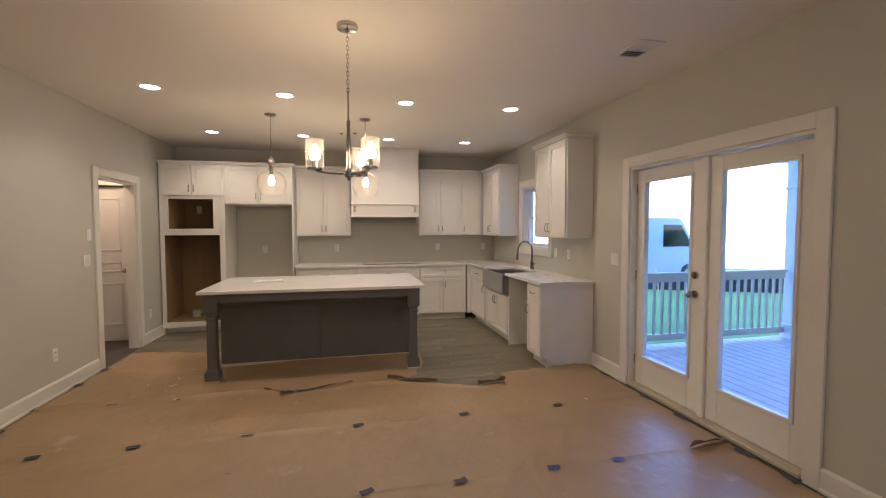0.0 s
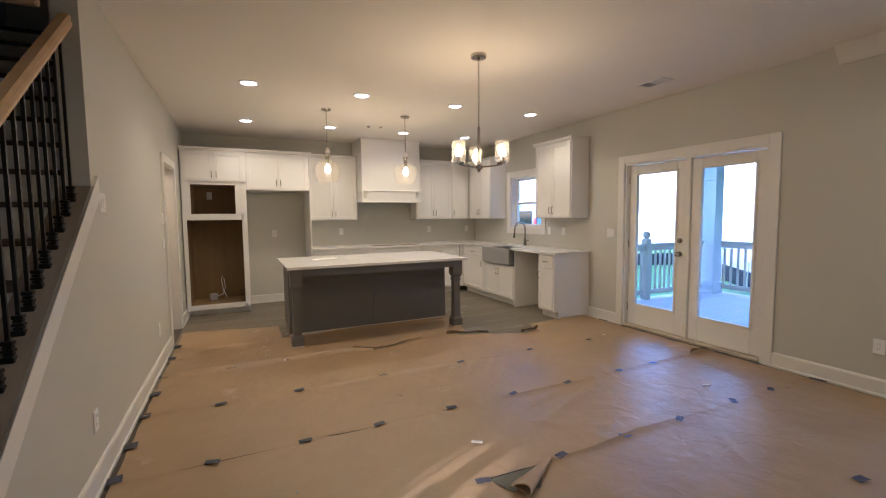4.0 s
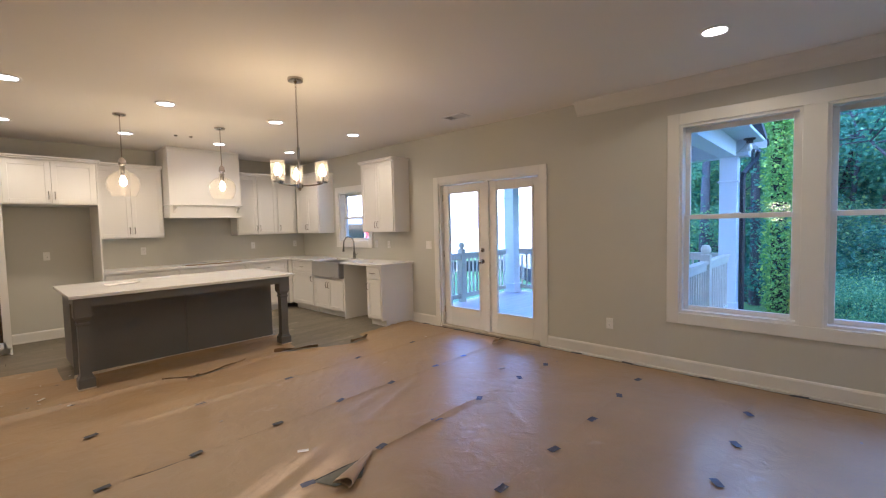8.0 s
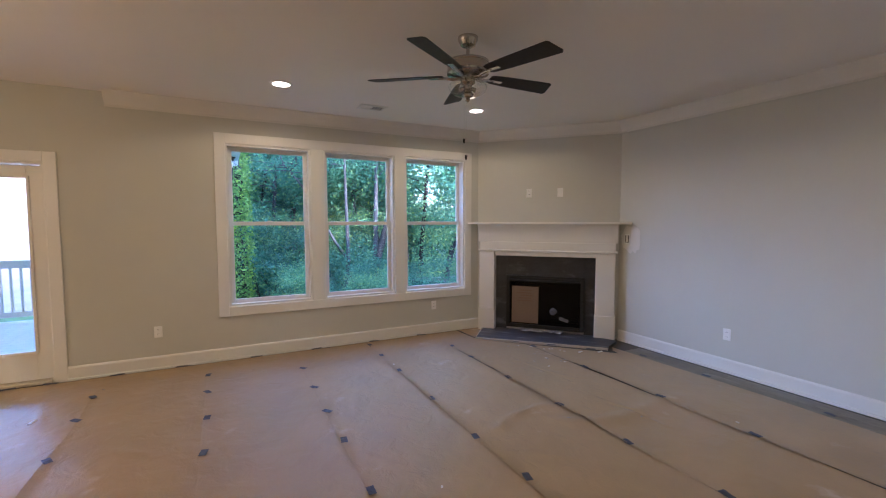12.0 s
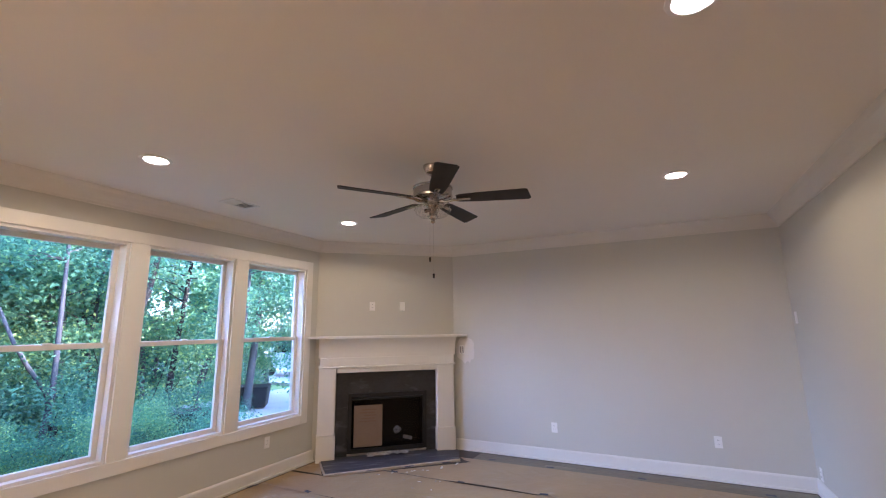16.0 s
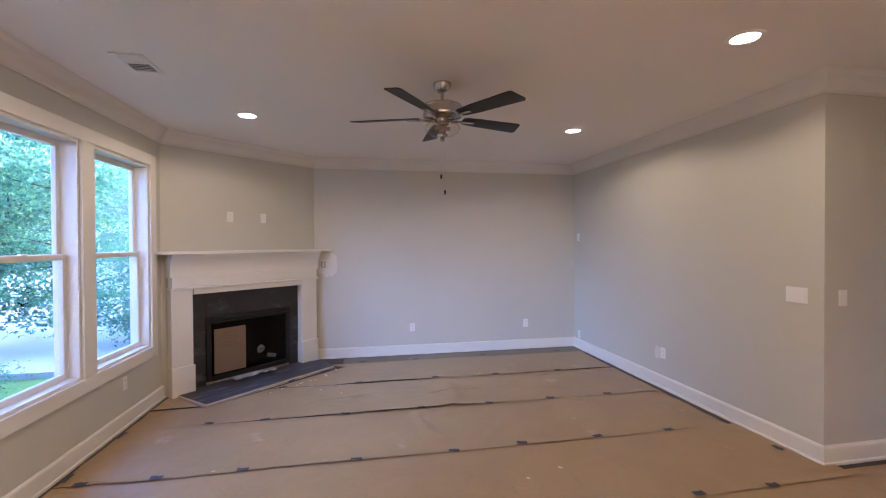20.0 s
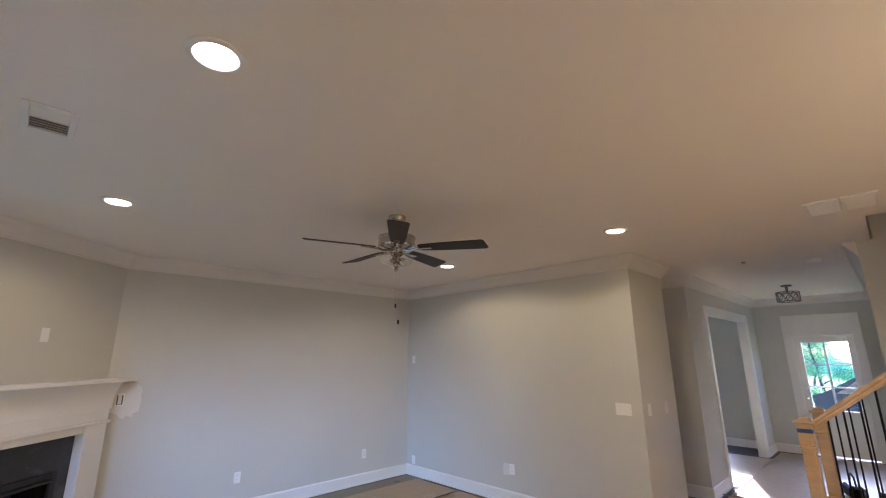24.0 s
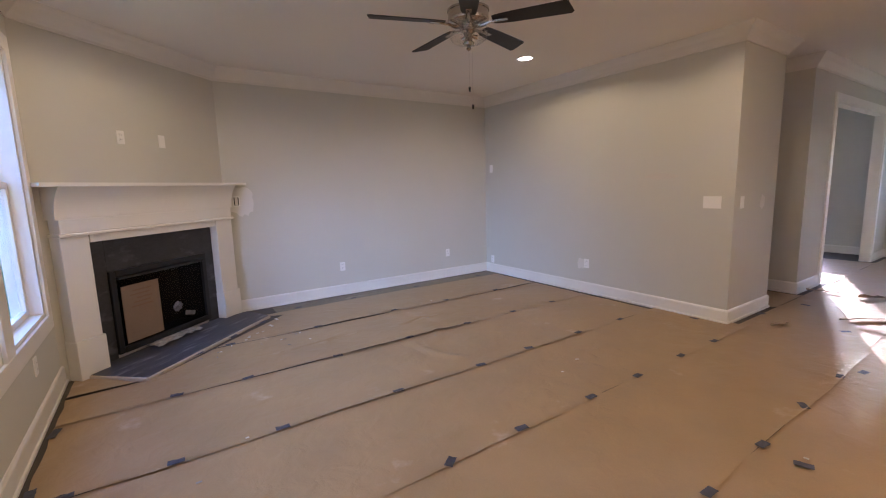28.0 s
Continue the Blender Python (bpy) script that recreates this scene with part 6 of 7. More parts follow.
part("bare_floor", prism(bmesh.new(), [(-0.208, 0.075), (0.14, 0.062), (0.17, 0.078), (0.0, -0.10), (-0.15, -0.06)], (0, 0, 1), 0.002, (0, 0, 0), (1, 0, 0), (0, 1, 0)), TORN_FLOOR, tear)
# near-black strip painted in for the shade along the torn paper's edge
part("edge_shade", prism(bmesh.new(), [(-0.215, 0.074), (0.155, 0.060), (0.155, 0.070), (-0.215, 0.084)], (0, 0, 1), 0.0025, (0, 0, 0), (1, 0, 0), (0, 1, 0)), DARK_SLOT, tear)
roll = thing("rolled_paper", (-0.082, 1.621, 0.014), 0, "torn brown paper rolled back into a flattened cone", "torn paper")
verts, faces, n, m = [], [], 18, 24
tip, way, side = Vector((0, 0, 0.006)), Vector((-0.345, -0.185, 0.0)), Vector((-0.473, 0.881, 0.0))
for shell in (1.0, 0.93):
    for i in range(n + 1):
        u = i / n
        for j in range(m):
            a = j * math.tau / m
            q = tip + way * (u + 0.05 * math.sin(a * 2 + 0.6) * u) + side * (math.cos(a) * (0.006 + 0.054 * u ** 0.9) * shell) + Vector((0, 0, (0.004 + 0.017 * u) * (1 + math.sin(a) * shell)))
            verts.append(tuple(q + Vector((0, 0, 0.004 * noise.noise((u * 5, math.cos(a) * 2, math.sin(a) * 2))))))
for shell in (0, 1):
    for i in range(n):
        for j in range(m):
            a, b = shell * (n + 1) * m + i * m + j, shell * (n + 1) * m + i * m + (j + 1) % m
            faces.append((a, b, b + m, a + m) if shell == 0 else (a, a + m, b + m, b))
for j in range(m):
    a, b = n * m + j, n * m + (j + 1) % m
    faces.append((a, b, b + (n + 1) * m, a + (n + 1) * m))
me = bpy.data.meshes.new("cone")
me.from_pydata(verts, [], faces)
me.materials.append(PAPER)
me.shade_smooth()
part("cone", me, None, roll)
flap((-4.50, -0.07, 0.012), 280, 0.30, 0.06, 0.04, 15, "loose curling paper edge in the hall")
flap((-3.53, 0.54, 0.012), 325, 0.58, 0.06, 0.04, 17, "loose curling paper edge in the hall")
flap((-4.57, 0.38, 0.012), 307, 0.32, 0.06, 0.05, 19, "loose curling paper edge in the hall")
flap((-2.74, 0.08, 0.012), 334, 0.20, 0.05, 0.03, 21, "loose curling paper edge in the hall")
random.seed(12)
for k in range(44):
    x, y = random.choice([(random.uniform(-2.2, 2.4), random.uniform(-3.2, 4.0)), (random.uniform(0.8, 1.9), random.uniform(-3.0, -2.3)), (random.uniform(-2.2, -1.0), random.uniform(4.2, 5.2))])
    if x > hearth_limit(y) - 0.1:
        continue
    c = thing("debris_chip", (x, y, 0.014), random.uniform(0, 180), "tiny pale chip of debris on the paper", "debris", "floor debris")
    part("chip", boxed(-0.012 * random.uniform(0.5, 1.6), 0.012, -0.006, 0.006, 0, 0.004, 0.001), PATCHED if k % 2 else CONTENT, c)
tray = thing("tool_bag", (-5.55, 0.93, 0.0), 20, "small black tool bag on the hall floor", "bag")
bm = boxed(-0.14, 0.14, -0.08, 0.08, 0.008, 0.16, 0.03)
part("body", bm, IRON, tray)
part("strap", tube(bmesh.new(), [(-0.1, 0, 0.15), (-0.07, 0, 0.25), (0.0, 0, 0.28), (0.07, 0, 0.25), (0.1, 0, 0.15)], 0.012, 8), IRON, tray, smooth=True)

# ---- porch ----
PZ, PX0, PY0, PY1 = -0.012, XR + TX, 0.55, 4.86


def rail_run(name, a, b, label):
    a, b = Vector(a), Vector(b)
    d = (b - a)
    turn = math.degrees(math.atan2(d.y, d.x))
    r = thing(name, a, turn, label, "railing", "porch railings")
    ln = d.length
    part("top_rail", boxed(0, ln, -0.045, 0.045, 0.90, 0.94, 0.004), PICKET, r)
    part("upper_rail", boxed(0, ln, -0.02, 0.02, 0.82, 0.90), PICKET, r)
    part("bottom_rail", boxed(0, ln, -0.02, 0.02, 0.08, 0.16), PICKET, r)
    n = int(ln / 0.115)
    me = mesh_of("picket", boxed(-0.014, 0.014, -0.014, 0.014, 0.12, 0.84), PICKET)
    for k in range(n):
        p = part("picket", me, None, r)
        p.location = ((k + 0.5) * ln / n, 0, 0)


rail_run("porch_railing", (PX0, 4.74, PZ), (5.95, 4.74, PZ), "pale wooden porch railing with square pickets")
rail_run("porch_railing", (6.22, 0.80, PZ), (6.22, 4.55, PZ), "pale wooden porch railing with square pickets")
rail_run("porch_railing", (PX0, 0.70, PZ), (6.0, 0.70, PZ), "pale wooden porch railing with square pickets")


def porch_post(x, y):
    p = thing("railing_post", (x, y, PZ), 0, "wooden porch railing post with a ball cap", "post", "railing posts")
    part("shaft", boxed(-0.055, 0.055, -0.055, 0.055, 0, 1.02, 0.004), PICKET, p)
    part("cap", lathe(bmesh.new(), [(0.045, 1.02), (0.03, 1.03), (0.055, 1.06), (0.060, 1.10), (0.04, 1.14), (0.0, 1.15)], 16), PICKET, p, smooth=True)


for x, y in ((4.50, 4.74), (6.22, 2.6), (4.6, 0.70)):
    porch_post(x, y)


def porch_column(x, y):
    c = thing("porch_column", (x, y, PZ), 0, "square white porch column with base and cap boards", "column", "porch columns")
    part("shaft", boxed(-0.115, 0.115, -0.115, 0.115, 0, 2.42, 0.004), PORCH, c)
    part("base", boxed(-0.135, 0.135, -0.135, 0.135, 0, 0.20, 0.006), PORCH, c)
    part("cap", boxed(-0.135, 0.135, -0.135, 0.135, 2.02, 2.05, 0.006), PORCH, c)


porch_column(6.12, 0.70)
porch_column(6.10, 4.66)
roof = thing("porch_roof", (0, 0, 0), 0, "white porch ceiling and beams under a low roof", "porch roof")
part("ceiling", boxed(PX0, 6.40, 0.30, 4.95, 2.62, 2.66), PORCH, roof)
for a, b, c, d in ((5.98, 6.24, 0.45, 4.95), ):
    part("beam", boxed(a, b, c, d, 2.39, 2.62), PORCH, roof)
part("beam", boxed(PX0, 5.98, 0.60, 0.82, 2.39, 2.62), PORCH, roof)
part("beam", boxed(PX0, 5.98, 4.55, 4.77, 2.39, 2.62), PORCH, roof)
part("roof_slope", prism(bmesh.new(), [(PX0, 3.5), (6.62, 2.66), (6.62, 2.74), (PX0, 3.6)], (0, 1, 0), 4.8, (0, 0.3, 0), (1, 0, 0), (0, 0, 1)), ROOFING, roof)
part("fascia", boxed(6.58, 6.62, 0.30, 5.1, 2.55, 2.70), PORCH, roof)
gut = thing("gutter", (0, 0, 0), 0, "black gutter with a bent downspout on the porch column", "gutter")
part("trough", boxed(6.62, 6.74, 0.28, 5.1, 2.58, 2.70, 0.02), GUTTER, gut)
part("downspout", tube(bmesh.new(), [(6.68, 0.42, 2.60), (6.68, 0.42, 2.48), (6.62, 0.43, 2.40), (6.30, 0.50, 2.22), (6.16, 0.53, 2.14), (6.14, 0.535, 2.04), (6.14, 0.535, 1.0), (6.14, 0.535, -0.2)], 0.038, 8), GUTTER, gut, smooth=True)
lantern = thing("porch_lamp", (5.93, 0.43, 2.62), 0, "black porch ceiling lamp with a flared clear glass shade", "porch lamp")
part("base", lathe(bmesh.new(), [(0.0, 0.0), (0.075, 0.0), (0.075, -0.015), (0.045, -0.030), (0.036, -0.07), (0.0, -0.07)], 24), GUTTER, lantern, smooth=True)
part("bulb", bulb_mesh(bmesh.new(), (0, 0, -0.19), 0.036, 0.12), MILK_BULB, lantern, "white bulb", smooth=True)
sh = part("shade", lathe(bmesh.new(), [(0.050, -0.060), (0.060, -0.085), (0.085, -0.120), (0.135, -0.165), (0.175, -0.195), (0.178, -0.205), (0.172, -0.205), (0.132, -0.170), (0.082, -0.124), (0.056, -0.086), (0.047, -0.060)], 32), PENDANT_GLASS, lantern, "flared clear glass shade", smooth=True)
sh.visible_shadow = False

# ---- outdoors ----
bm = bmesh.new()
N = 60
rows_ = []
for j in range(N + 1):
    row = []
    for i in range(N + 1):
        u, v = (i / N - 0.5) * 2, (j / N - 0.5) * 2
        x, y = 400 * u * abs(u) ** 1.6, 400 * v * abs(v) ** 1.6
        z = -0.42 + 0.018 * max(0.0, min(x - 8, 14)) * (0.6 + 0.4 * math.tanh((y + 4) / 6)) * (0.5 - 0.5 * math.tanh((y - 6) / 2)) + 0.06 * noise.noise((x * 0.3, y * 0.3, 0))
        row.append(bm.verts.new((x, y, z)))
    rows_.append(row)
for j in range(N):
    for i in range(N):
        bm.faces.new((rows_[j][i], rows_[j][i + 1], rows_[j + 1][i + 1], rows_[j + 1][i]))
setting("ground", bm, GRASS, "lawn and bare earth round the house", smooth=True)
setting("road_front", boxed(-19.0, -13.5, -40, 40, -0.36, -0.33), ASPHALT, "pale street before the house")
setting("road_side", boxed(2, 40, -15.0, -10.2, -0.55, -0.30), ASPHALT, "pale street beyond the woods")
setting("driveway", boxed(4.6, 10.2, -10.21, -5.2, -0.55, -0.33), ASPHALT, "pale concrete drive joining the street")


def silt_fence(a, b, label):
    a, b = Vector(a), Vector(b)
    d = b - a
    f = thing("silt_fence", a, math.degrees(math.atan2(d.y, d.x)), label, "fence")
    part("fabric", boxed(0, d.length, -0.006, 0.006, -0.1, 0.42), SILT, f)
    for k in range(int(d.length / 1.8) + 1):
        s = boxed(-0.02, 0.02, -0.03, -0.007, -0.1, 0.66)
        bmesh.ops.transform(s, matrix=Matrix.Translation((k * 1.8, 0, 0)) @ Matrix.Rotation(radians(random.uniform(-8, 8)), 4, "Y"), verts=s.verts)
        part("stake", s, TREATED, f)


silt_fence((3.0, 14.5, -0.42), (13.0, 9.9, -0.42), "black silt fence on wooden stakes across the lawn")
silt_fence((13.0, 9.9, -0.42), (8.4, 4.7, -0.42), "black silt fence on wooden stakes across the lawn")


def house(at, turn, w, d, h, label, cladding=None):
    hs = thing("house", at, turn, label, "house")
    part("wall", boxed(-w / 2, w / 2, -d / 2, d / 2, -0.6, h), cladding or SIDING, hs)
    part("roof", prism(bmesh.new(), [(-d / 2 - 0.5, h - 0.1), (d / 2 + 0.5, h - 0.1), (0, h + d * 0.33)], (1, 0, 0), w + 0.8, (-w / 2 - 0.4, 0, 0), (0, 1, 0), (0, 0, 1)), ROOFING, hs)
    for z in ((1.0, 2.4), (3.8, 5.1)) if h > 4 else ((1.0, 2.4),):
        for k in range(3):
            x = -w / 2 + w * (k + 0.5) / 3
            for sgn in (-1, 1):
                wn = part("window", boxed(x - 0.55, x + 0.55, *sorted((sgn * d / 2, sgn * (d / 2 + 0.04))), z[0], z[1]), PORCH, hs)
                part("pane", boxed(x - 0.45, x + 0.45, *sorted((sgn * (d / 2 + 0.04), sgn * (d / 2 + 0.05))), z[0] + 0.1, z[1] - 0.1), PANE_FAR, wn)
    part("door", boxed(-0.5, 0.5, -d / 2 - 0.04, -d / 2, -0.2, 2.1), TRIM, hs)
    return hs


house((22.0, 18.5, 0.2), -48, 24, 9, 5.6, "white two-storey house across the lawn", PORCH)
house((39.0, 7.5, 0.3), 76, 12, 8, 5.4, "white two-storey house across the lawn", PORCH)
house((11.0, -22.0, -0.2), 0, 15, 8, 3.0, "white low house beyond the street", PORCH)


def parked_car(at, turn, paint, label):
    c = thing("car", at, turn, label, "car")
    side = [(-2.1, 0.35), (2.1, 0.35), (2.15, 0.75), (1.3, 0.92), (0.7, 1.42), (-1.1, 1.45), (-1.9, 0.98), (-2.15, 0.9)]
    part("body", prism(bmesh.new(), side, (0, 1, 0), 1.7, (0, -0.85, 0), (1, 0, 0), (0, 0, 1)), paint, c)
    part("windscreen", prism(bmesh.new(), [(-1.6, 0.98), (1.08, 0.98), (0.62, 1.36), (-1.05, 1.39)], (0, 1, 0), 1.72, (0, -0.86, 0), (1, 0, 0), (0, 0, 1)), SMOKED, c)
    for x in (-1.35, 1.3):
        for y in (-0.8, 0.8):
            wh = part("wheel", rod(bmesh.new(), (x, y - 0.1, 0.33), (x, y + 0.1, 0.33), 0.33, seg=20), TYRE, c)
            part("rim", rod(bmesh.new(), (x, y - 0.11, 0.33), (x, y + 0.11, 0.33), 0.2, seg=16), STEEL, wh)


def parked_van(at, turn, paint, label):
    v = thing("van", at, turn, label, "van")
    side = [(-2.4, 0.40), (2.4, 0.40), (2.45, 1.0), (1.95, 1.25), (1.25, 2.16), (1.05, 2.24), (-2.25, 2.26), (-2.42, 2.1), (-2.45, 1.0)]
    part("body", prism(bmesh.new(), side, (0, 1, 0), 1.9, (0, -0.95, 0), (1, 0, 0), (0, 0, 1)), paint, v)
    part("side_window", prism(bmesh.new(), [(0.35, 1.30), (1.75, 1.30), (1.20, 2.02), (0.35, 2.02)], (0, 1, 0), 1.92, (0, -0.96, 0), (1, 0, 0), (0, 0, 1)), SMOKED, v)
    part("rear_window", boxed(-2.46, -2.43, -0.75, 0.75, 1.35, 2.0), SMOKED, v)
    for y in (-0.9, 0.9):
        part("tail_light", boxed(-2.47, -2.40, y - 0.06, y + 0.06, 1.15, 1.75, 0.01), RED, v, "red tail light")
    for x in (-1.5, 1.55):
        for y in (-0.88, 0.88):
            wh = part("wheel", rod(bmesh.new(), (x, y - 0.1, 0.35), (x, y + 0.1, 0.35), 0.35, seg=20), TYRE, v)
            part("rim", rod(bmesh.new(), (x, y - 0.11, 0.35), (x, y + 0.11, 0.35), 0.21, seg=16), STEEL, wh)


parked_van((9.6, 12.9, -0.42), 12, SILVER_VAN, "pale blue-grey van parked beyond the kitchen window")
parked_car((17.5, -12.6, -0.30), 4, WHITE_CAR, "white car parked beyond the trees")
parked_car((12.3, -12.4, -0.30), -4, WHITE_CAR, "white car parked beyond the trees")
parked_car((-15.2, 1.9, -0.33), 85, TYRE, "dark car parked on the front street")


def rubbish_bin(at, turn, w, d, h, label):
    """A lidded box on two small wheels, tapering a little to its foot."""
    b = thing("rubbish_bin", at, turn, label, "bin")
    bm = boxed(-w / 2, w / 2, -d / 2, d / 2, 0.04, h, 0.02)
    for v in bm.verts:
        q = 0.88 + 0.12 * v.co.z / h
        v.co.x, v.co.y = v.co.x * q, v.co.y * q
    part("body", bm, TYRE, b)
    part("lid", boxed(-w / 2 - 0.02, w / 2 + 0.02, -d / 2 - 0.02, d / 2 + 0.03, h, h + 0.05, 0.015), TYRE, b)
    for x in (-w * 0.36, w * 0.36):
        part("wheel", rod(bmesh.new(), (x - 0.03, -d * 0.4, 0.08), (x + 0.03, -d * 0.4, 0.08), 0.08, seg=14), TYRE, b)


rubbish_bin((8.2, -6.3, -0.34), 40, 0.8, 0.6, 0.50, "low black lidded bin on the pale drive")
rubbish_bin((6.5, -3.75, -0.44), 40, 0.9, 0.6, 0.55, "low black lidded bin in the undergrowth")


# ---- trees ----
def leaves(count, centres, size, seed, spread):
    """Many small folded leaves gathered in clumps."""
    rng = np.random.default_rng(seed)
    c = np.array(centres)[rng.integers(0, len(centres), count)]
    p = c + rng.normal(0, 1, (count, 3)) * np.array([spread, spread, spread * 0.6])
    a = rng.normal(0, 1, (count, 3))
    a[:, 2] = a[:, 2] * 0.5 - 0.35
    a /= np.linalg.norm(a, axis=1)[:, None]
    b = np.cross(a, rng.normal(0, 1, (count, 3)))
    b /= np.linalg.norm(b, axis=1)[:, None]
    n = np.cross(a, b)
    s = size * rng.uniform(0.6, 1.3, (count, 1))
    v = np.stack([p, p + a * s * 0.5 + b * s * 0.3 + n * s * 0.08, p + a * s, p + a * s * 0.5 - b * s * 0.3 + n * s * 0.08], 1).reshape(-1, 3)
    f = np.arange(count * 4).reshape(-1, 4)
    return v, f


def leaf_mesh(name, v, f, mat):
    me = bpy.data.meshes.new(name)
    me.from_pydata(v.tolist(), [], f.tolist())
    me.materials.append(mat)
    return me


def woodland_tree(at, height, lean, seed, leaf, bark, count, low, wide, size=0.078, label="tall leafy tree in the woods"):
    t = thing("tree", at, 0, label, "tree", "woodland trees")
    rng = random.Random(seed)
    pts = []
    for k in range(9):
        u = k / 8
        pts.append(Vector((lean[0] * u + 0.12 * rng.uniform(-1, 1) * (k > 0), lean[1] * u + 0.12 * rng.uniform(-1, 1) * (k > 0), height * u - 0.4)))
    bm = bmesh.new()
    r0 = 0.035 + height * 0.011
    for i in range(8):
        rod(bm, pts[i], pts[i + 1] + (pts[i + 1] - pts[i]) * 0.03, r0 * (1 - i / 9), r0 * (1 - (i + 1) / 9), 9, False)
    centres = []
    limbs = int(9 + height)
    for k in range(limbs):
        u = low + (1 - low) * (k + rng.random()) / limbs
        base = pts[min(7, int(u * 8))].lerp(pts[min(8, int(u * 8) + 1)], (u * 8) % 1)
        ang, ln = rng.random() * math.tau, wide * rng.uniform(0.45, 1.0) * (1.15 - 0.6 * u)
        tip = base + Vector((math.cos(ang) * ln, math.sin(ang) * ln, ln * rng.uniform(0.05, 0.5)))
        mid = base.lerp(tip, 0.5) + Vector((0, 0, 0.1 * ln))
        rod(bm, base, mid, 0.035 * (1.2 - u), 0.022 * (1.2 - u), 6, False)
        rod(bm, mid, tip, 0.022 * (1.2 - u), 0.006, 6, False)
        for q in range(5):
            f = 0.35 + 0.68 * q / 4
            centres.append(base.lerp(tip, f) + Vector((rng.gauss(0, 0.2), rng.gauss(0, 0.2), rng.gauss(0, 0.15))))
    part("trunk", bm, bark, t, smooth=True)
    v, f = leaves(count, [tuple(c) for c in centres], size, seed, 0.30)
    part("crown", leaf_mesh("crown", v, f, leaf), None, t)
    return t


def shrub(at, seed, leaf, w, h, count, size=0.072, label="dense leafy undergrowth at the wood's edge"):
    s = thing("shrub", at, 0, label, "shrub", "undergrowth")
    rng = random.Random(seed)
    centres, bm = [], bmesh.new()
    for k in range(26):
        a, r = rng.random() * math.tau, w * math.sqrt(rng.random())
        z = h * rng.uniform(0.08, 1.0) * (1 - 0.45 * (r / w) ** 2)
        centres.append((r * math.cos(a), r * math.sin(a), z))
        if k % 3 == 0:
            rod(bm, (0.1 * math.cos(a), 0.1 * math.sin(a), -0.3), centres[-1], 0.018, 0.005, 5, False)
    part("stems", bm, BARK_DARK, s)
    v, f = leaves(count, centres, size, seed, 0.26)
    part("crown", leaf_mesh("crown", v, f, leaf), None, s)
    return s


def ground_z(x, y):
    return -0.42 + 0.018 * max(0.0, min(x - 8, 14)) * (0.6 + 0.4 * math.tanh((y + 4) / 6)) * (0.5 - 0.5 * math.tanh((y - 6) / 2))


bm = bmesh.new()
rows_ = []
for j in range(25):
    row = []
    for i in range(41):
        u, v = i / 40, j / 24
        y = 3.4 + 9.5 * v
        x = max(9.2, 8.9 + 0.885 * (y - 4.7)) + 26 * u ** 1.5
        row.append(bm.verts.new((x, y, ground_z(x, y) + 0.06 * noise.noise((x * 0.3, y * 0.3, 0)) + 0.045 + 0.02 * noise.noise((x * 1.3, y * 1.3, 4)))))
    rows_.append(row)
for j in range(24):
    for i in range(40):
        bm.faces.new((rows_[j][i], rows_[j][i + 1], rows_[j + 1][i + 1], rows_[j + 1][i]))
setting("bare_earth", bm, EARTH, "pale reddish graded earth beyond the silt fence", smooth=True)

KINDS = [woodland_tree((10.2, -1.1, -0.3), 6.4, (0.5, -0.4), 1, LEAF, BARK, 27000, 0.10, 2.3, 0.110, label="pale-barked tall tree in the woods"),
         woodland_tree((13.0, -0.4, -0.3), 6.6, (-0.6, 0.5), 2, LEAF_LIGHT, BARK_DARK, 27000, 0.12, 2.4, 0.110),
         woodland_tree((10.4, -3.9, -0.4), 6.0, (1.0, 0.6), 3, LEAF, BARK_DARK, 17000, 0.14, 2.2),
         woodland_tree((14.8, -0.8, -0.3), 7.0, (0.3, 0.9), 4, LEAF_DEEP, BARK, 15000, 0.08, 2.8),
         woodland_tree((9.4, -5.6, -0.4), 5.8, (-0.5, -1.0), 5, LEAF_LIGHT, BARK, 15000, 0.22, 2.0, label="slender pale-barked tree by the windows")]
SHRUBS = [shrub((10.6, -0.3, -0.35), 11, LEAF_DEEP, 1.3, 2.4, 8000), shrub((9.0, -2.4, -0.4), 12, LEAF, 1.4, 2.0, 8000), shrub((11.8, -0.7, -0.3), 13, LEAF_LIGHT, 1.3, 2.8, 8000)]
rng = random.Random(77)
for k in range(60):
    x, y = rng.uniform(10.5, 30), rng.uniform(-12, 6.5)
    if y > (0.13 * x - 1.5 if k % 2 else 0.2 * x + 0.1) or -16.5 < y < -6.0 - 0.15 * (x - 10):
        continue
    copy_thing(KINDS[k % 5], pose(x, y, ground_z(x, y), 0, 0, rng.random() * 360) @ Matrix.Scale(rng.uniform(0.85, 1.05) * (0.85 + 0.028 * (x - 10)), 4))
for k in range(52):
    x, y = rng.uniform(8.9, 17), rng.uniform(-7.5, 4.6)
    if y > 0.13 * x - 1.3 or (y < -4.2 - 0.3 * (x - 8)):
        continue
    copy_thing(SHRUBS[k % 3], pose(x, y, ground_z(x, y), 0, 0, rng.random() * 360) @ Matrix.Scale(rng.uniform(0.8, 1.4), 4))
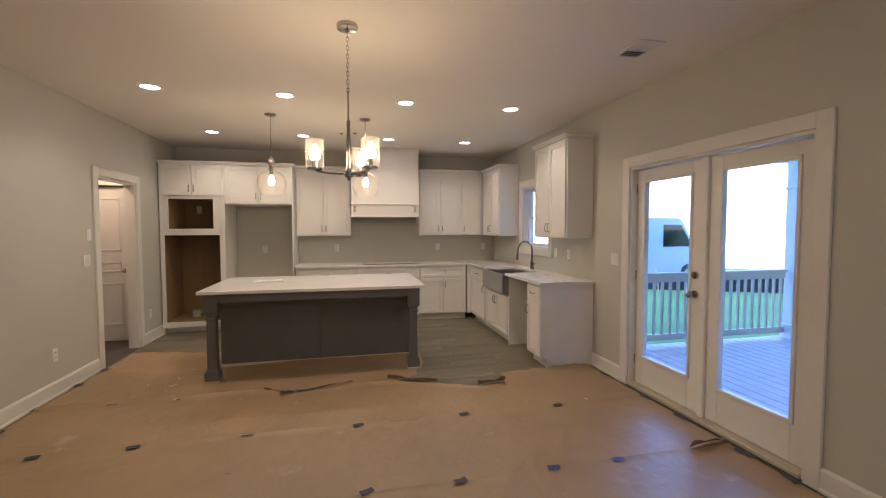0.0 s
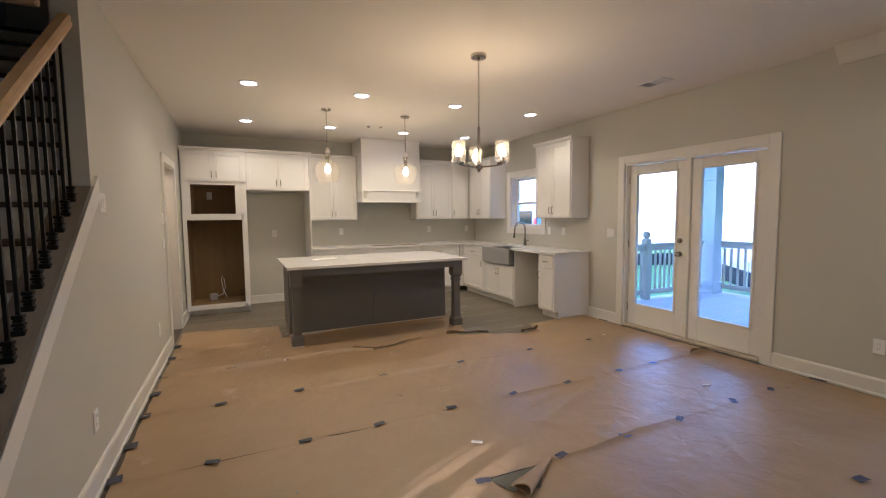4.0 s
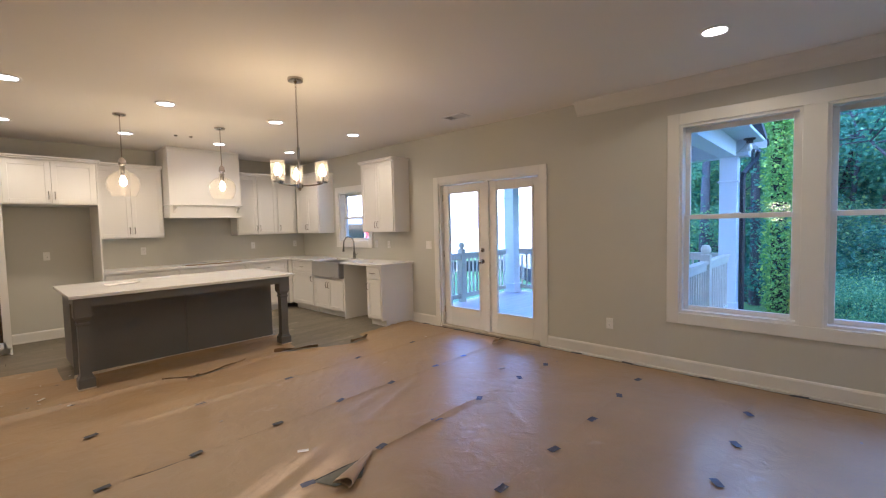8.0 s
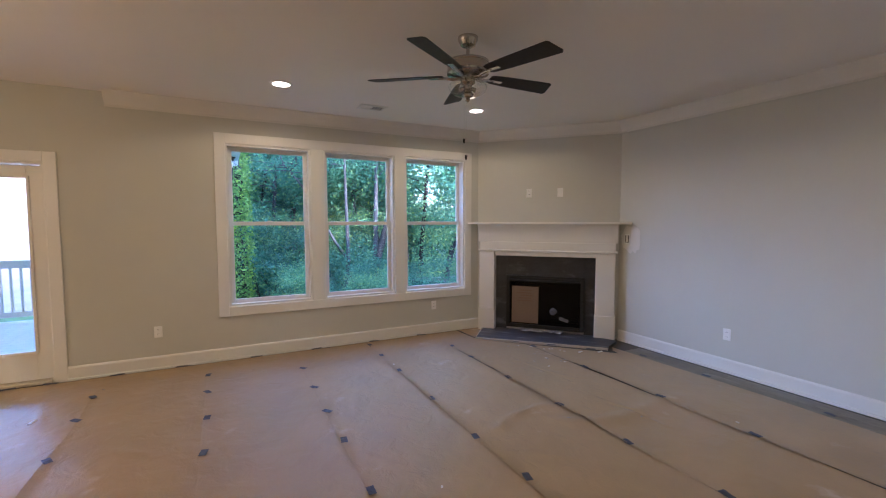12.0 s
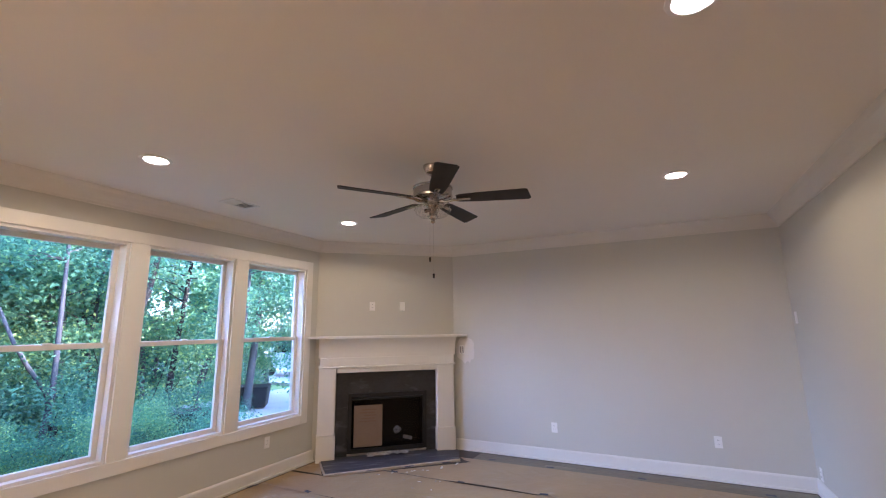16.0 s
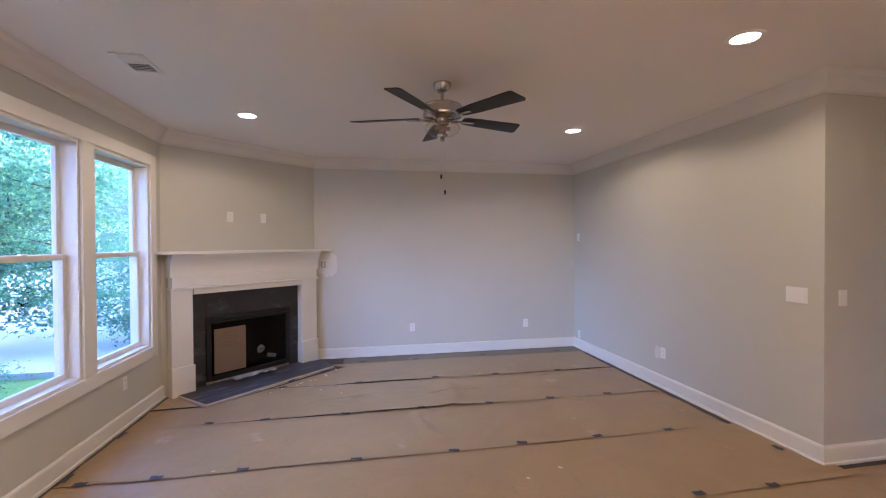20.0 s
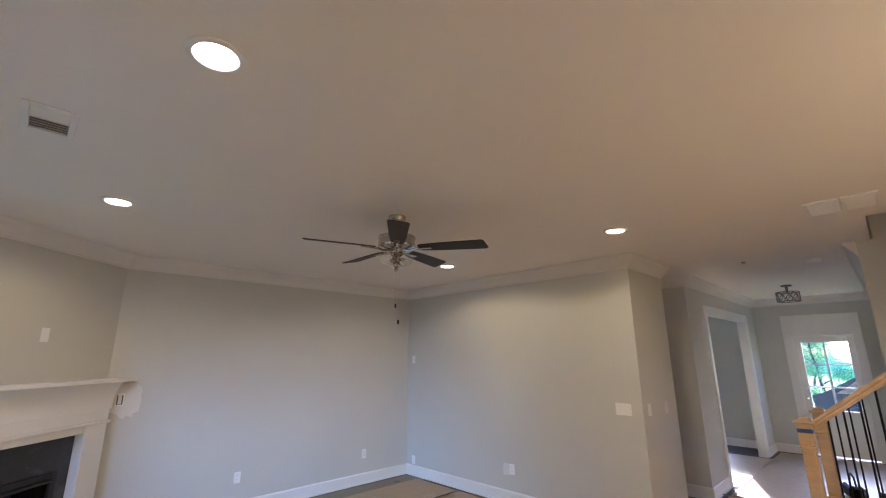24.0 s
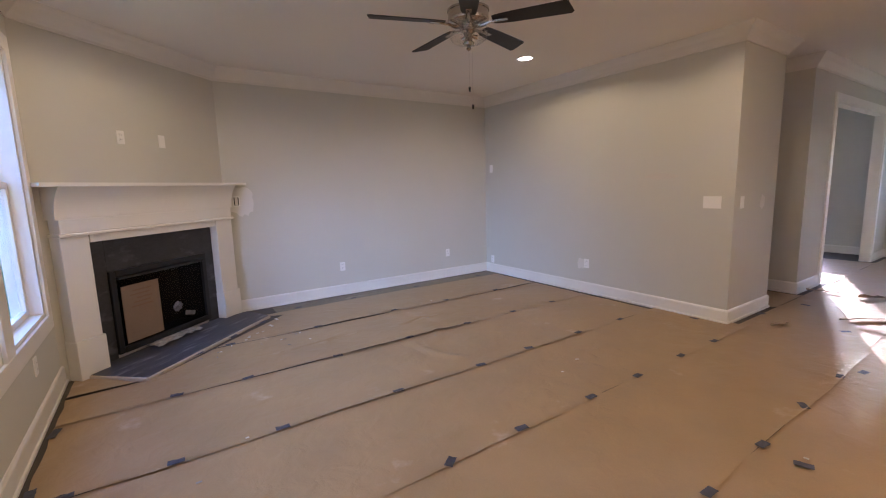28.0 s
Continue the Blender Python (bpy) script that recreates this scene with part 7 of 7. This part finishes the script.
for x, y, k, q in ((6.9, -1.6, 1, 0.48), (7.3, -2.7, 0, 0.48), (7.0, -0.7, 2, 0.45), (7.6, -3.5, 1, 0.48), (4.2, -7.6, 1, 0.9), (4.4, -9.6, 1, 1.0), (9.6, -6.9, 2, 0.8), (11.0, -8.0, 1, 0.7), (5.4, -3.2, 1, 0.5), (5.9, -2.2, 2, 0.45), (6.4, -3.6, 0, 0.5)):
    copy_thing(SHRUBS[k], pose(x, y, -0.42, 0, 0, x * 90) @ Matrix.Scale(q, 4))
for x, y, k in ((12.5, 2.3, 0), (16.0, 3.4, 1), (10.8, 1.6, 4), (4.6, -10.0, 2), (10.0, -8.4, 4), (13.0, -8.6, 4), (16.0, -9.4, 2), (9.0, -17.0, 4), (14.0, -17.5, 1), (19.0, -17.0, 3), (24.0, -16.5, 0)):
    copy_thing(KINDS[k], pose(x, y, -0.4, 0, 0, x * 50) @ Matrix.Scale(0.95, 4))


def bent_tree(points, r0, bark, leaf, count, seed, label, from_z=1.5):
    """A trunk along points, with twigs and leaves above from_z."""
    t = thing("tree", points[0], 0, label, "tree", "woodland trees")
    pts = [Vector(p) - Vector(points[0]) for p in points]
    rng = random.Random(seed)
    bm, centres, n = bmesh.new(), [], len(pts) - 1
    for i in range(n):
        rod(bm, pts[i], pts[i + 1] + (pts[i + 1] - pts[i]) * 0.03, r0 * (1 - 0.7 * i / n), r0 * (1 - 0.7 * (i + 1) / n), 10, False)
        for q in range(9):
            base = pts[i].lerp(pts[i + 1], rng.random())
            if base.z + points[0][2] < from_z:
                continue
            a, ln = rng.random() * math.tau, rng.uniform(0.4, 1.5)
            tip = base + Vector((math.cos(a) * ln, math.sin(a) * ln, ln * rng.uniform(-0.1, 0.5)))
            rod(bm, base, tip, 0.018, 0.005, 5, False)
            centres += [tuple(base.lerp(tip, f)) for f in (0.5, 0.75, 1.0)]
    part("trunk", bm, bark, t, smooth=True)
    v, f = leaves(int(count * 1.6), centres, 0.085, seed, 0.28)
    part("crown", leaf_mesh("crown", v, f, leaf), None, t)


bent_tree([(8.0, -2.85, -0.5), (8.0, -2.90, 0.6), (8.0, -3.12, 1.4), (8.05, -3.44, 2.35), (8.1, -3.62, 3.2), (8.3, -3.8, 4.6), (8.4, -4.0, 6.0)], 0.105, BARK_DARK, LEAF, 2400, 61, "leaning dark-barked tree before the windows", 2.6)
bent_tree([(8.3, -2.90, -0.5), (8.3, -2.93, 0.8), (8.3, -2.95, 2.0), (8.32, -2.98, 3.2), (8.35, -3.0, 5.5)], 0.085, BARK, LEAF, 1500, 66, "straight pale grey trunk before the windows", 2.6)
bent_tree([(8.2, -4.1, -0.5), (8.2, -4.2, 0.8), (8.2, -4.35, 2.4), (8.2, -4.42, 3.4), (8.3, -4.5, 5.5)], 0.07, BARK_DARK, LEAF_LIGHT, 1500, 67, "slender dark trunk before the windows", 2.2)
bent_tree([(8.0, -5.95, -0.7), (8.0, -6.05, 0.6), (8.0, -6.17, 1.85), (8.1, -6.3, 3.5), (8.2, -6.2, 5.2)], 0.11, BARK, LEAF, 7000, 62, "slender grey-barked tree at the wood's edge", 1.3)
bent_tree([(8.0, -7.55, -0.7), (8.0, -7.8, 0.2), (8.0, -8.05, 1.1), (8.0, -8.3, 2.6), (8.1, -8.4, 4.4)], 0.075, BARK, LEAF, 6000, 63, "slender grey-barked tree at the wood's edge", 0.9)
bent_tree([(7.1, -4.9, -0.5), (7.1, -4.95, 0.8), (7.15, -5.1, 2.0), (7.2, -5.2, 3.4), (7.2, -5.2, 4.8)], 0.06, BARK_MID, LEAF, 5500, 68, "young leafy tree at the wood's edge", 1.5)
bent_tree([(6.3, -7.0, -0.5), (6.3, -7.05, 0.5), (6.3, -7.2, 1.6), (6.35, -7.3, 3.0), (6.4, -7.3, 4.4)], 0.05, BARK_MID, LEAF, 6500, 69, "young leafy tree beside the drive", 0.1)
bent_tree([(7.4, -9.6, -0.5), (7.4, -9.6, 1.0), (7.4, -9.7, 2.4), (7.4, -9.8, 3.8), (7.4, -9.8, 5.2)], 0.07, BARK, LEAF_LIGHT, 6000, 70, "slender grey-barked tree beside the drive", 1.5)
bent_tree([(8.6, -2.5, -0.5), (8.6, -2.25, 0.55), (8.6, -1.95, 1.0), (8.6, -1.72, 1.4), (8.6, -1.45, 2.0), (8.6, -1.15, 2.4), (8.7, -0.75, 2.9), (8.8, -0.5, 3.8)], 0.045, BARK, LEAF, 1500, 64, "bent grey-barked tree crossing the window", 2.4)
for q, (x, y, r, lean) in enumerate(((9.7, -2.9, 0.075, 0.25), (10.2, -3.5, 0.055, -0.2), (9.3, -4.3, 0.06, 0.5), (10.8, -0.6, 0.07, -0.3), (9.9, 1.0, 0.06, 0.2), (11.5, -2.2, 0.08, 0.1), (10.6, -5.2, 0.06, -0.4))):
    bent_tree([(x, y, -0.5), (x, y + lean * 0.2, 1.0), (x + 0.05, y + lean * 0.6, 2.4), (x, y + lean, 4.0), (x, y + lean * 1.3, 6.0)], r, BARK, LEAF_LIGHT if q % 2 else LEAF, 1200, 80 + q, "slender pale grey trunk in the woods", 1.6)
bent_tree([(9.5, 1.72, -0.5), (9.5, 1.72, 1.0), (9.5, 1.70, 2.4), (9.5, 1.66, 4.0), (9.5, 1.6, 6.5)], 0.13, BARK, LEAF_LIGHT, 2200, 71, "straight pale grey trunk beyond the porch", 3.0)
bent_tree([(9.6, 0.78, -0.5), (9.6, 0.78, 1.0), (9.6, 0.80, 2.4), (9.6, 0.84, 4.0), (9.6, 0.8, 6.5)], 0.115, BARK_MID, LEAF, 2200, 72, "straight grey trunk beyond the porch", 3.0)
bent_tree([(8.3, -2.12, -0.5), (8.3, -2.22, 0.5), (8.3, -2.18, 1.8), (8.3, -2.14, 3.2), (8.3, -2.1, 5.5)], 0.06, BARK, LEAF, 1500, 73, "slender pale grey trunk before the windows", 2.8)
ivy = thing("ivy_tree", (8.0, 0.22, -0.45), 0, "tree trunk clad in bright green ivy", "tree")
part("trunk", rod(bmesh.new(), (0, 0, -0.2), (0.02, 0.1, 6.0), 0.14, 0.09, 12, False), BARK_DARK, ivy)
v, f = leaves(17000, [(0.15 * math.cos(k * 2.4), 0.15 * math.sin(k * 2.4) + 0.0004 * k, 0.05 + k * 0.0235) for k in range(250)], 0.065, 65, 0.055)
part("ivy", leaf_mesh("ivy", v, f, IVY), None, ivy, "bright ivy leaves")
for x, y in ((-22.5, -3.0), (-23.5, -0.8), (-22.0, 1.2), (-24.0, 3.2), (-25.0, -1.5), (-21.5, 4.5)):
    copy_thing(KINDS[int(x) % 3], pose(x, y, -0.4, 0, 0, x * 70) @ Matrix.Scale(0.75, 4))
for x, y in ((9.0, 33.0), (20.0, 36.0), (26.0, 30.0), (33.0, 26.0), (36.0, 10.0)):
    copy_thing(KINDS[int(x) % 4], pose(x, y, -0.2, 0, 0, x * 70))

# ---- boards of the porch and of the kitchen floor ----
me = mesh_of("deck_board", boxed(-0.068, 0.068, PY0 - 0.1, PY1, -0.04, 0.0, 0.004), DECK)
deck = thing("porch_deck", (0, 0, PZ), 0, "grey-white porch deck of narrow boards", "deck")
tagged(deck, kind="structure")
x = PX0 + 0.07
while x < 6.36:
    p = part("deck_board", me, None, deck)
    p.location = (x, 0, 0)
    x += 0.142
part("joist_frame", boxed(PX0, 6.36, PY0 - 0.08, PY1 - 0.02, -0.30, -0.042), TREATED, deck)
random.seed(31)
lengths = {}


def lay_planks(x0, x1, y0, y1):
    """Rows of floor boards of mixed lengths along x."""
    y = y0
    while y < y1:
        x = x0 - random.uniform(0, 0.9)
        while x < x1:
            ln = random.choice((0.9, 1.2, 1.5))
            a, b = max(x, x0), min(x + ln, x1)
            if b - a > 0.05:
                key = round(b - a, 2)
                if key not in lengths:
                    lengths[key] = mesh_of("plank", boxed(0.0008, key - 0.0008, 0.0008, 0.1262, 0.0, 0.0035, 0.0008), PLANK)
                pl = part("plank", lengths[key], None, floor)
                pl.location = (a, y, 0.0005)
            x += ln
        y += 0.127


lay_planks(-2.37, 2.72, 3.796, 7.45)
lay_planks(-2.40, 1.00, -3.79, -3.50)
